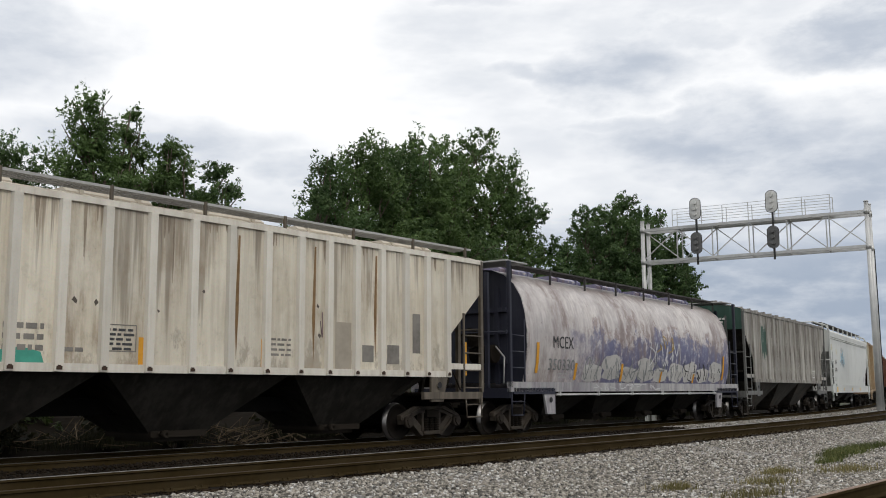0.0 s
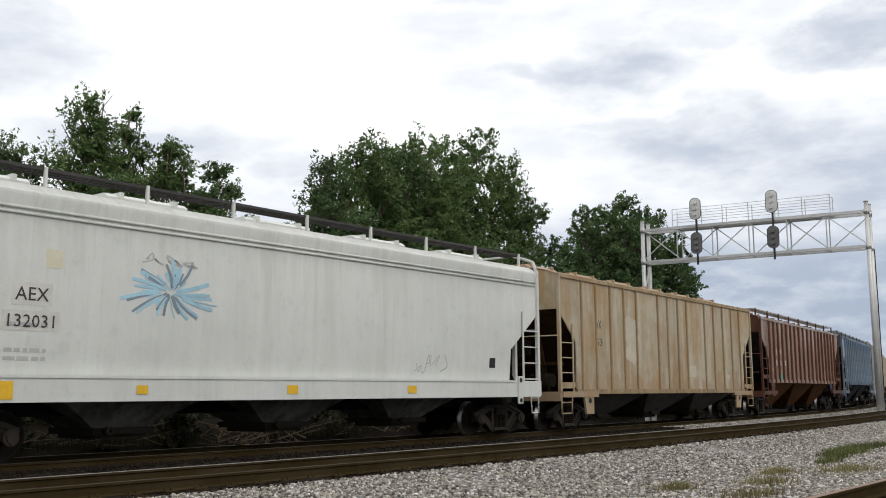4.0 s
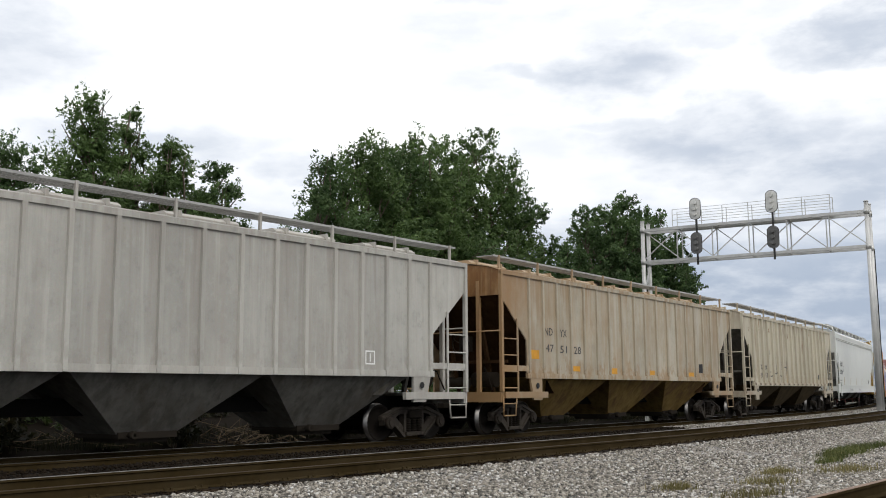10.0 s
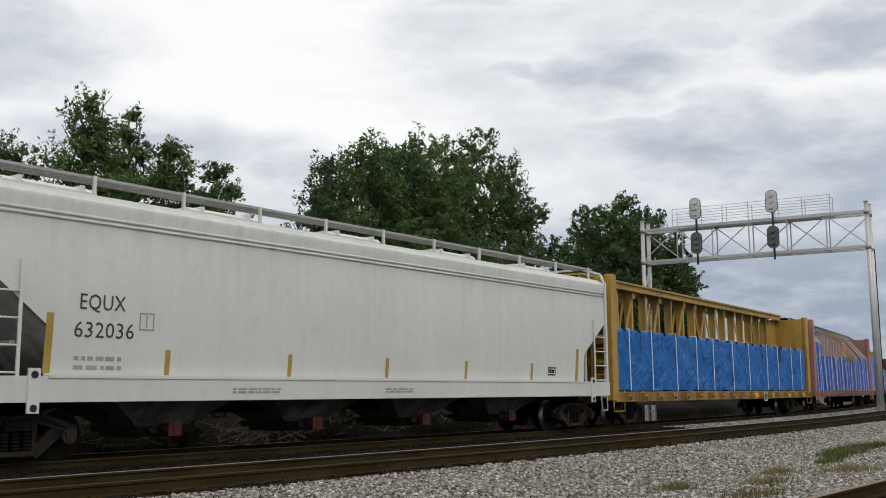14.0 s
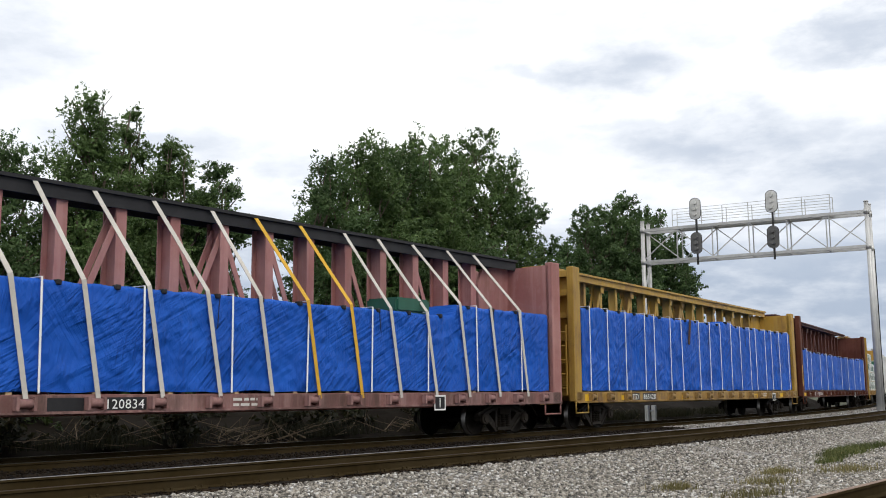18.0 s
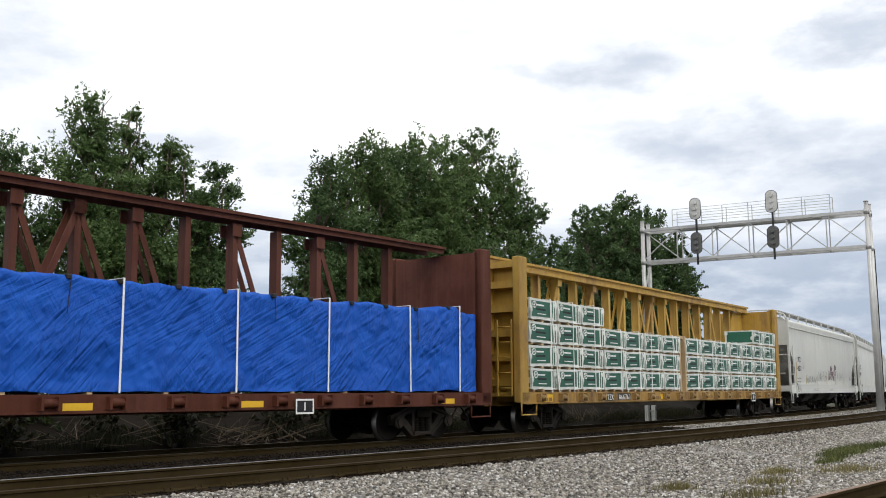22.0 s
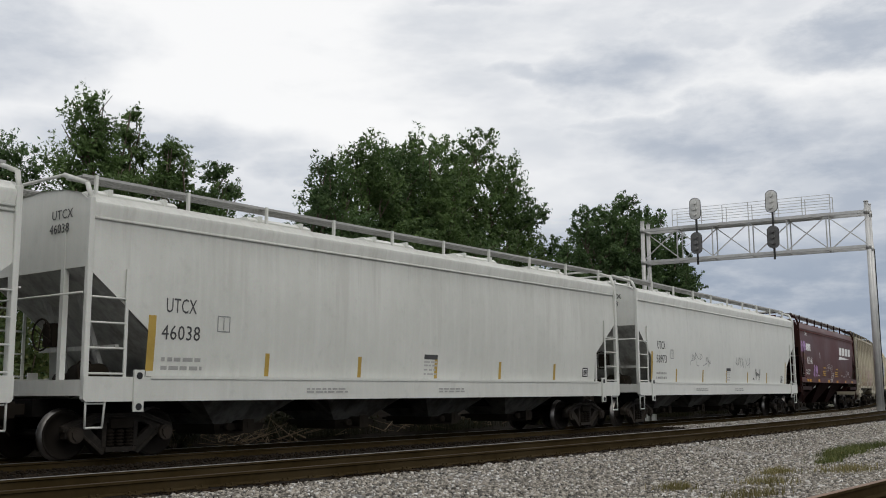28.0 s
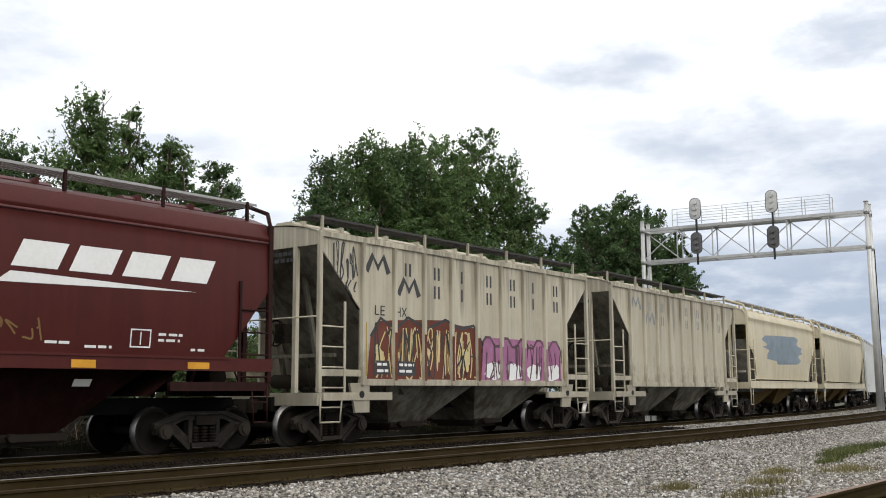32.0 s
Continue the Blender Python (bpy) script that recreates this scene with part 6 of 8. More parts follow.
M_WEED = leaf_material("weeds", (0.04, 0.062, 0.018), (0.07, 0.10, 0.026), (0.13, 0.135, 0.05))
# grass and low brush on the bank, with its shade in the leaf colours
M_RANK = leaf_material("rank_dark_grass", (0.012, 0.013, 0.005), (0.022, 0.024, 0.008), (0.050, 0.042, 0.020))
M_DRYGREEN = leaf_material("yellowing_grass", (0.055, 0.078, 0.020), (0.10, 0.122, 0.032), (0.20, 0.185, 0.075))
M_STRAW = leaf_material("dry_grass", (0.15, 0.135, 0.05), (0.22, 0.19, 0.08), (0.32, 0.27, 0.13))


def leaves(centres, radii, per, size, seed, squash=0.8, out=None):
    """Leaves set along small sprays: bent quads round a twig that points outwards and up."""
    rng = np.random.default_rng(seed)
    k = len(centres)
    unit = lambda v: v / np.linalg.norm(v, axis=1, keepdims=True)
    aim = unit((centres - centres.mean(0) if out is None else out) + 1e-3)
    twig = unit(aim * 0.9 + rng.normal(size=(k, 3)) * 0.65 + np.array([0, 0, 0.25]))
    n = k * per
    c, a, r = np.repeat(centres, per, 0), np.repeat(twig, per, 0), np.repeat(radii, per)[:, None]
    u = rng.uniform(-1.1, 1.1, (n, 1))
    p = c + a * u * r + rng.normal(size=(n, 3)) * r * (0.32 - 0.20 * np.abs(u)) * np.array([1, 1, squash])
    ax = unit(a * 0.5 + rng.normal(size=(n, 3)) * 0.8 + np.array([0, 0, -0.25]))
    face = rng.normal(size=(n, 3)) * 0.5 + np.array([0, 0, 0.6]) + np.repeat(aim, per, 0) * 0.9
    sd = unit(np.cross(ax, face))
    L = size * rng.uniform(0.6, 1.35, (n, 1))
    W = L * rng.uniform(0.34, 0.55, (n, 1))
    v = np.stack([p - ax * L * 0.5, p + sd * W * 0.5, p + ax * L * 0.5, p - sd * W * 0.5], 1)
    return v.reshape(-1, 3), np.arange(n * 4).reshape(-1, 4)


def limb(bm, p, q, r0, r1, rng, parts=4, wob=0.12):
    p, q = Vector(p), Vector(q)
    prev, pr = p, r0
    for i in range(1, parts + 1):
        t = i / parts
        c = p.lerp(q, t) + Vector((rng.uniform(-1, 1), rng.uniform(-1, 1), 0)) * wob * (q - p).length / parts
        rr = r0 + (r1 - r0) * t
        rod(bm, prev, c, pr, 6, rr)
        prev, pr = c, rr
    return prev


def tree(x, y, top, width, seed, label, leaf=M_LEAF, base=-0.5, low=0.22, lobes=14, size=0.21, per=80, clumps=330, spire=0.0, lean=0.0):
    rng = random.Random(seed)
    ob = thing("tree", label, "tree", "trees behind the line", m=pose(x, y, 0))
    H = top - base
    bm = bmesh.new()
    fork = base + H * 0.42
    tip = limb(bm, (0, 0, base), (lean, 0, fork), 0.028 * H, 0.018 * H, rng, 4, 0.1)
    part("trunk", bm, M_BARK, ob)
    cs = []
    mid, half_h = base + H * (low + 1.0) / 2, H * (1.0 - low) / 2
    for i in range(lobes):
        a = i * 2.4 + rng.uniform(-0.4, 0.4)
        f = -0.85 + 1.7 * (i + 0.5) / lobes
        ring = math.sqrt(max(0.05, 1 - f * f)) * (1 - spire * max(0.0, (f + 0.6) / 1.6))
        d = width * ring * rng.uniform(0.35, 0.78)
        r = width * rng.uniform(0.36, 0.50) * (0.55 + 0.45 * ring)
        cs.append((lean * f + math.cos(a) * d, math.sin(a) * d, mid + f * (half_h - 0.4 * r), r))
    cs.append((lean, 0, top - width * 0.26, width * 0.30 * (1 - 0.45 * spire)))
    cs.append((0, 0, mid, width * 0.6))
    for k, (cx, cy, cz, r) in enumerate(cs):
        bm = bmesh.new()
        st = Vector((0, 0, base + H * rng.uniform(0.25, 0.42)))
        limb(bm, st, (cx, cy, cz), 0.010 * H, 0.02, rng, 4, 0.3)
        for j in range(3):
            limb(bm, Vector((cx, cy, cz)) * 0.8 + st * 0.2, (cx + rng.uniform(-r, r), cy + rng.uniform(-r, r), cz + rng.uniform(-0.2, 0.9) * r), 0.035, 0.01, rng, 3, 0.3)
        part("limb", bm, M_BARK, ob)
    nr = np.random.default_rng(seed)
    cen, rad, aims = [], [], []
    tot = sum(c[3] ** 2 for c in cs)
    for cx, cy, cz, r in cs:
        k = max(8, int(1.75 * clumps * r * r / tot))
        d = nr.normal(size=(k, 3))
        d /= np.linalg.norm(d, axis=1, keepdims=True)
        p = np.array([cx, cy, cz]) + d * r * (0.30 + 0.78 * nr.random((k, 1)) ** 0.6) * np.array([1, 1, 0.92])
        cen.append(p)
        aims.append(d + np.array([0, 0, 0.35]) + 0.4 * np.array([cx, cy, 0.0]) / width)
        rad.append(nr.uniform(0.28, 0.62, k) * (width / 3.0) ** 0.4)
    v, f = leaves(np.concatenate(cen), np.concatenate(rad), max(28, int(per * 0.56)), size * 0.92, seed + 1, 0.8, np.concatenate(aims))
    crown = part("crown", mesh_from("crown", v, f, leaf), leaf, ob)
    tagged(crown, kind="stuff")
    return ob


tree(18.3, 14.4, 11.75, 2.5, 1, "tall dark green tree with a ragged pointed crown", M_LEAF, spire=0.8, low=0.1, lobes=18, clumps=460, size=0.16, per=105)
tree(20.6, 15.4, 11.7, 1.2, 2, "slender green tree with a thin top", M_LEAF, spire=0.7, low=0.25, lobes=12, clumps=190, size=0.155, per=100)
tree(15.9, 15.5, 9.8, 2.2, 3, "leafy green tree with a bushy crown", M_LEAF2, low=0.1, clumps=330, spire=0.3, size=0.16, per=105)
tree(13.2, 15.5, 9.2, 2.3, 4, "leafy green tree at the end of the row", M_LEAF, low=0.1, clumps=300)
tree(21.8, 14.6, 10.6, 2.0, 5, "broad green tree with loose outer branches", M_LEAF, low=0.1, clumps=420, size=0.16, per=105)
tree(23.5, 14.2, 9.9, 1.4, 6, "small broad-leaved tree with drooping twigs", M_LEAF2, low=0.12, clumps=300, size=0.16, per=105)
tree(33.1, 18.0, 12.4, 2.3, 7, "wide dark green tree with a rounded crown", M_LEAF2, low=0.08, clumps=420)
tree(36.8, 18.7, 14.2, 3.1, 8, "large green tree with a dense rounded crown", M_LEAF, low=0.08, clumps=560, size=0.24, lobes=18)
tree(43.2, 20.6, 16.1, 4.1, 9, "large green tree with a dense crown", M_LEAF, low=0.08, clumps=620, size=0.26, lobes=20)
tree(50.9, 22.3, 18.0, 3.8, 10, "tall green tree with an open airy top", M_LEAF, low=0.08, clumps=560, size=0.28, lobes=20)
tree(55.6, 22.8, 15.2, 2.9, 11, "green tree with drooping side branches", M_LEAF2, low=0.06, clumps=380, size=0.28)
tree(46.1, 18.7, 10.3, 3.1, 12, "low green tree below taller ones", M_LEAF2, low=0.03, clumps=360, size=0.26)
tree(77.2, 29.7, 17.8, 3.9, 13, "dense dark green tree in the distance", M_LEAF2, low=0.06, clumps=420, size=0.38, lobes=18, per=70)
tree(84.8, 30.6, 20.2, 4.3, 14, "dense dark green tree in the distance", M_LEAF2, low=0.06, clumps=420, size=0.38, lobes=18, per=70)
tree(91.4, 31.0, 19.5, 4.2, 15, "dense dark green tree in the distance", M_LEAF2, low=0.06, clumps=420, size=0.38, lobes=18, per=70)
tree(96.8, 31.3, 17.1, 2.9, 16, "dense dark green tree at the end of the woods", M_LEAF2, low=0.06, clumps=380, size=0.38, lobes=18, per=70)
tree(70.6, 28.5, 13.6, 2.8, 17, "low dark green tree in the distance", M_LEAF2, low=0.05, clumps=300, size=0.36, per=70)

tree(20.6, 16.2, 10.2, 1.9, 22, "leafy green tree in the row", M_LEAF2, low=0.1, clumps=300, size=0.16, per=105)
tree(23.7, 15.6, 9.0, 1.5, 23, "small leafy green tree in the row", M_LEAF, low=0.1, clumps=220, size=0.16, per=105)
tree(39.8, 19.9, 14.6, 3.0, 18, "broad green tree in the middle of the row", M_LEAF2, low=0.1, clumps=420, size=0.25, lobes=16)
tree(46.6, 21.8, 16.6, 3.4, 19, "broad green tree in the middle of the row", M_LEAF, low=0.1, clumps=460, size=0.27, lobes=18)
tree(81.3, 30.6, 18.4, 3.8, 20, "dense dark green tree in the distance", M_LEAF2, low=0.06, clumps=360, size=0.38, lobes=16, per=70)
tree(88.2, 31.2, 19.0, 3.8, 21, "dense dark green tree in the distance", M_LEAF2, low=0.06, clumps=360, size=0.38, lobes=16, per=70)


def bush(x, y, z, r, seed, leaf, label):
    ob = thing("bush", label, "bush", "brush on the bank", m=pose(x, y, z))
    rng = random.Random(seed)
    for k in range(6):
        a = k * 1.05
        bm = bmesh.new()
        limb(bm, (0, 0, -0.2), (r * 0.6 * math.cos(a), r * 0.6 * math.sin(a), r * rng.uniform(0.7, 1.3)), 0.03, 0.008, rng, 3, 0.3)
        part("stem", bm, M_BARK, ob)
    nr = np.random.default_rng(seed)
    k = int(70 * r)
    c = nr.normal(size=(k, 3)) * np.array([0.45, 0.45, 0.35]) * r + np.array([0, 0, 0.75 * r])
    v, f = leaves(c, np.full(k, 0.32 * r ** 0.5), 24, 0.19, seed)
    tagged(part("foliage", mesh_from("foliage", v, f, leaf), leaf, ob), kind="stuff")


BUSHES = [(8.5, 7.5, 1.0), (11.5, 9.0, 1.5), (14.5, 10.5, 2.2), (18.0, 10.5, 2.2), (21.5, 11.5, 1.9), (24.6, 13.0, 2.1), (28.0, 13.8, 2.2), (31.0, 13.5, 2.1), (26.4, 16.0, 2.3), (29.6, 17.0, 2.4), (35.0, 14.5, 2.4), (39.0, 15.0, 2.6), (44.0, 15.5, 2.8), (49.0, 16.5, 2.8), (55.0, 18.0, 2.8), (61.0, 20.0, 2.8), (12.0, 6.2, 0.7), (17.5, 6.6, 0.6), (23.5, 7.0, 0.8), (30.0, 8.0, 0.8), (8.8, 4.3, 0.5), (10.6, 4.5, 0.6), (13.2, 4.6, 0.5), (15.0, 4.4, 0.6), (19.0, 5.0, 0.6), (20.6, 4.9, 0.5), (22.4, 5.6, 0.6), (26.0, 6.0, 0.6)]
for i, (x, y, r) in enumerate(BUSHES):
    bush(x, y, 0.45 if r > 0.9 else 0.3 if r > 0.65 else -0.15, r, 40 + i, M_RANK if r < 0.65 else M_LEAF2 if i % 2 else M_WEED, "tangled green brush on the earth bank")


def sticks(name, label, n, s0, s1, l0, l1, zf, seed, lo=0.4, hi=1.3, thick=0.014, flat=0.6):
    rng = random.Random(seed)
    bm = bmesh.new()
    for i in range(n):
        x, y, a = line(rng.uniform(s0, s1), rng.uniform(l0, l1))
        d = Vector((rng.uniform(-1, 1), rng.uniform(-1, 1), rng.uniform(0.05, 1 - flat))).normalized()
        z = zf(l0) if callable(zf) else zf
        p = Vector((x, y, z + rng.uniform(0, 0.25)))
        rod(bm, p, p + d * rng.uniform(lo, hi), thick * rng.uniform(0.6, 1.4), 4, 0.004)
    return tagged(part(name, bm, M_DRY), label, "dead brush", kind="stuff")


sticks("dead_brush", "dead grey branches lying on the bank", 120, 6, 30, 3.6, 5.4, -0.1, 61, 0.5, 1.5, 0.017, 0.62)
sticks("branch_pile", "heap of dead grey branches beside the main track", 34, 15.8, 18.6, 3.1, 4.1, -0.3, 63, 0.5, 1.4, 0.022, 0.7)
sticks("dry_stalks", "dry upright weed stalks on the bank", 260, 5, 40, 3.4, 7.0, -0.1, 62, 0.3, 0.8, 0.007, 0.0)


def blades(name, label, cat, patches, mat, seed, height=0.2, flop=0.5):
    """Grass: bent single blades standing in patches of (s, lat, radius along, radius across, count)."""
    rng = np.random.default_rng(seed)
    vs, k = [], 0
    for s, lat, ra, rb, n in patches:
        g = rng.normal(size=(n, 2)) * 0.5
        for u, w in g:
            x, y, a = line(s + u * ra, lat + w * rb)
            vs.append((x, y, bed_height(lat + w * rb) if lat < 3 else -0.1))
    p = np.array(vs)
    n = len(p)
    h = height * rng.uniform(0.45, 1.3, (n, 1))
    d = rng.normal(size=(n, 3)) * np.array([1, 1, 0])
    d /= np.linalg.norm(d, axis=1, keepdims=True)
    sd = np.cross(d, (0, 0, 1)) * 0.006
    up = np.array([0, 0, 1.0])
    m = p + up * h * 0.6 + d * h * 0.15
    t = p + up * h + d * h * flop
    v = np.stack([p - sd, p + sd, m + sd * 0.8, m - sd * 0.8, t], 1).reshape(-1, 3)
    i = 5 * np.arange(n)[:, None]
    f = np.concatenate([i + np.array([[0, 1, 2]]), i + np.array([[0, 2, 3]]), i + np.array([[3, 2, 4]])])
    return tagged(new(name, mesh_from(name, v, f, mat)), label, cat, kind="stuff")


blades("grass_patch", "patch of green grass in the gravel", "grass", [(22.4, -9.35, 1.1, 0.3, 1300), (24.3, -9.1, 1.5, 0.3, 1300), (21.0, -9.7, 0.5, 0.16, 260), (19.6, -9.9, 0.6, 0.2, 260), (26.2, -9.2, 0.9, 0.25, 350)], M_DRYGREEN, 71, 0.14)
blades("weed_tufts", "small dry weeds in the gravel", "weeds", [(16.6, -10.0, 0.5, 0.25, 350), (13.2, -9.8, 0.35, 0.25, 260), (14.6, -10.6, 0.5, 0.4, 300), (17.5, -10.9, 0.8, 0.5, 400), (12.6, -11.2, 0.6, 0.4, 260)], M_STRAW, 72, 0.12)
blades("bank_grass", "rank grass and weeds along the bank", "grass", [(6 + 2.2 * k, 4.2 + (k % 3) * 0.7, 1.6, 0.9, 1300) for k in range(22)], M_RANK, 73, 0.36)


def switch_box():
    """A small pale equipment stand beside the far side of the main track."""
    x, y, a = line(39.9, 2.9)
    ob = thing("track_equipment_stand", "small pale metal equipment stand beside the main track", "equipment stand", m=pose(x, y, 0, 0, 0, math.degrees(a)))
    bm = bmesh.new()
    box(bm, -0.8, 0.8, -0.3, 0.3, -0.62, -0.22)
    bend_edges(bm, 0.02)
    part("base", bm, M_STAND, ob)
    bm = bmesh.new()
    box(bm, -0.31, 0.31, -0.03, 0.03, 0.24, 0.30)
    part("crossbar", bm, M_STAND, ob)
    for k in (-0.37, 0.37):
        bm = bmesh.new()
        box(bm, k - 0.09, k + 0.09, -0.09, 0.09, -0.24, 0.50)
        bend_edges(bm, 0.02)
        part("upright", bm, M_STAND, ob)


M_STAND = plain("pale_chalky_paint", (0.55, 0.55, 0.52), 0.7, 0.0, 0.3, 5.0, 0.1)
switch_box()

# ---- signal bridge over the tracks ----
BX, BY = 60.32, 1.08
BN = Vector((-0.16388, 0.98648, 0))               # across the line
BT = Vector((0.98648, 0.16388, 0))                # along the line
SPAN, WIDE = 13.6, 1.15


def bp(across, along, z):
    p = Vector((BX, BY, 0)) + BN * across + BT * along
    return (p.x, p.y, z)


def signal_bridge():
    ob = thing("signal_bridge", "galvanised steel lattice signal bridge spanning the tracks", "signal bridge")
    for a in (0.0, SPAN):
        for b in (0.0, WIDE):
            bm = bmesh.new()
            rod(bm, bp(a, b, -0.5), bp(a, b, 12.05), 0.15, 14, 0.125)
            rod(bm, bp(a, b, 12.05), bp(a, b, 12.10), 0.15, 14)
            for z in (9.42, 11.48):
                rod(bm, bp(a, b, z - 0.16), bp(a, b, z + 0.16), 0.165, 14)
            mast = part("mast", bm, M_GALV, ob)
            bm = bmesh.new()
            bar(bm, bp(a, b, -0.55), bp(a, b, -0.05), 0.75, 0.75, tuple(BT))
            part("footing", bm, M_CONCRETE, mast)
        for k in range(5):
            bm = bmesh.new()
            z = 0.6 + k * 2.2
            bar(bm, bp(a, 0, z), bp(a, WIDE, z + 2.0 if k < 4 else z), 0.07)
            part("mast_lacing", bm, M_GALV, ob)
    for b in (0.0, WIDE):
        for z, w in ((11.48, 0.15), (9.42, 0.15)):
            bm = bmesh.new()
            bar(bm, bp(0, b, z), bp(SPAN, b, z), w, 0.17)
            part("chord", bm, M_GALV, ob)
        n = 6
        for i in range(n):
            a0, a1 = SPAN * i / n, SPAN * (i + 1) / n
            if i:
                bm = bmesh.new()
                bar(bm, bp(a0, b, 9.42), bp(a0, b, 11.48), 0.06)
                part("upright", bm, M_GALV, ob)
            z0, z1 = (9.5, 11.4) if (i % 2 == 0) == (b == 0.0) else (11.4, 9.5)
            bm = bmesh.new()
            bar(bm, bp(a0, b, z0), bp(a1, b, z1), 0.06)
            part("brace", bm, M_GALV, ob)
    for i in range(7):
        a = SPAN * i / 6
        for z in (11.48, 9.42):
            bm = bmesh.new()
            bar(bm, bp(a, 0, z), bp(a, WIDE, z), 0.06)
            part("cross_bar", bm, M_GALV, ob)
    bm = bmesh.new()
    c0, c1 = bp(2.0, WIDE * 0.5, 11.6), bp(11.6, WIDE * 0.5, 11.6)
    bar(bm, c0, c1, 0.8, 0.04)
    part("walkway", bm, M_GRIP, ob)
    for b in (0.05, WIDE - 0.05):
        bm = bmesh.new()
        for z in (12.0, 12.35, 12.7):
            rod(bm, bp(2.0, b, z), bp(11.6, b, z), 0.016, 5)
        part("guard_rail", bm, M_GALV, ob)
        for i in range(7):
            bm = bmesh.new()
            a = 2.0 + 9.6 * i / 6
            rod(bm, bp(a, b, 11.6), bp(a, b, 12.72), 0.025, 5)
            part("guard_post", bm, M_GALV, ob)
    bm = bmesh.new()
    rod(bm, bp(-0.1, WIDE + 0.25, -0.3), bp(-0.1, WIDE + 0.25, 9.4), 0.06, 6)
    part("cable_duct", bm, M_DARK, ob)
    return ob


def signal_head(bridge, a, z, label, face):
    """An oval target with hooded lamps on a bracket, facing away along the line."""
    b = -0.35
    bm = bmesh.new()
    bar(bm, bp(a, b + 0.18, z - 0.55), bp(a, b + 0.18, z + 0.55), 0.26, 0.2, tuple(BT))
    bend_edges(bm, 0.02)
    ob = part("signal_head", bm, M_SIGNAL, bridge, label)
    bm = bmesh.new()
    pts = []
    for i in range(24):
        u = i * math.tau / 24
        pts.append((0.33 * math.cos(u), 0.30 * math.sin(u) + (0.36 if math.sin(u) > 0 else -0.36)))
    lo = [bm.verts.new(Vector(bp(a, b, z)) + BN * p + Vector((0, 0, q))) for p, q in pts]
    hi = [bm.verts.new(Vector(bp(a, b + 0.07, z)) + BN * p + Vector((0, 0, q))) for p, q in pts]
    bm.faces.new(lo)
    bm.faces.new(hi[::-1])
    for i in range(24):
        bm.faces.new((lo[i], hi[i], hi[(i + 1) % 24], lo[(i + 1) % 24]))
    bmesh.ops.recalc_face_normals(bm, faces=bm.faces[:])
    part("target", bm, face, ob, "oval target board")
    bm = bmesh.new()
    ring = [Vector(bp(a, b + 0.035, z)) + BN * (p * 1.06) + Vector((0, 0, q * 1.04)) for p, q in pts]
    path(bm, ring + ring[:1], 0.022, 4)
    part("rim", bm, M_SIGNAL, ob, "dark rim of the target")
    for q in (-0.36, 0.0, 0.36):
        bm = bmesh.new()
        rod(bm, bp(a, b - 0.22, z + q), bp(a, b, z + q), 0.12, 12)
        part("lamp_hood", bm, face, ob)


M_CONCRETE = plain("weathered_concrete", (0.42, 0.41, 0.39), 0.9, 0.0, 0.4, 3.0, 0.3)
M_TARGET = plain("pale_grey_signal_paint", (0.58, 0.58, 0.56), 0.5, 0.1, 0.3, 5.0, 0.1)
M_TARGETDARK = plain("weathered_dark_signal_paint", (0.13, 0.13, 0.13), 0.55, 0.0, 0.4, 5.0, 0.1)
M_SIGNAL = plain("dull_black_signal_paint", (0.05, 0.05, 0.05), 0.55, 0.0, 0.3, 5.0, 0.1)
bridge = signal_bridge()
for a in (5.3, 10.0):
    signal_head(bridge, a, 12.55, "oval railway signal head above the truss", M_TARGET)
    signal_head(bridge, a, 10.35, "dark oval railway signal head hung in the truss", M_TARGETDARK)
    bm = bmesh.new()
    bar(bm, bp(a, -0.12, 9.0), bp(a, -0.12, 12.3), 0.10)
    part("signal_bracket", bm, M_SIGNAL, bridge)

# ---- lettering, reflectors and graffiti on the cars ----
M_GOLD = plain("ochre_reflector_tape", (0.38, 0.26, 0.06), 0.5, 0.0, 0.3, 15.0, 0.05)
M_ORANGE = plain("orange_reflector_tape", (0.62, 0.30, 0.03), 0.5, 0.0, 0.3, 15.0, 0.05)
M_TEAL = plain("teal_paint", (0.07, 0.33, 0.25), 0.6, 0.0, 0.3, 8.0, 0.05)
M_TANPATCH = plain("faded_tan_patch", (0.40, 0.27, 0.19), 0.6, 0.0, 0.4, 6.0, 0.05)
M_PALEPATCH = plain("repainted_white_patch", (0.58, 0.57, 0.53), 0.6, 0.0, 0.3, 5.0, 0.05)
M_GREYPATCH = plain("repainted_grey_patch", (0.23, 0.24, 0.24), 0.6, 0.0, 0.3, 5.0, 0.05)
M_SLATEPATCH = plain("repainted_slate_patch", (0.13, 0.165, 0.20), 0.6, 0.0, 0.4, 5.0, 0.05)
M_STENCIL = plain("faded_grey_stencil", (0.40, 0.40, 0.39), 0.6, 0.0, 0.3, 12.0, 0.05)
M_INK = plain("faded_black_stencil", (0.055, 0.055, 0.058), 0.6, 0.0, 0.4, 12.0, 0.05)
M_LILAC = plain("lilac_spray_paint", (0.48, 0.30, 0.56), 0.5, 0.0, 0.4, 6.0, 0.05)
M_PINKSPRAY = plain("mauve_pink_spray_paint", (0.36, 0.15, 0.27), 0.55, 0.0, 0.4, 5.0, 0.05)
M_REDSPRAY = plain("brick_red_spray_paint", (0.14, 0.042, 0.026), 0.55, 0.0, 0.5, 4.0, 0.05)
M_CREAMSPRAY = plain("cream_spray_paint", (0.62, 0.52, 0.26), 0.55, 0.0, 0.3, 8.0, 0.05)
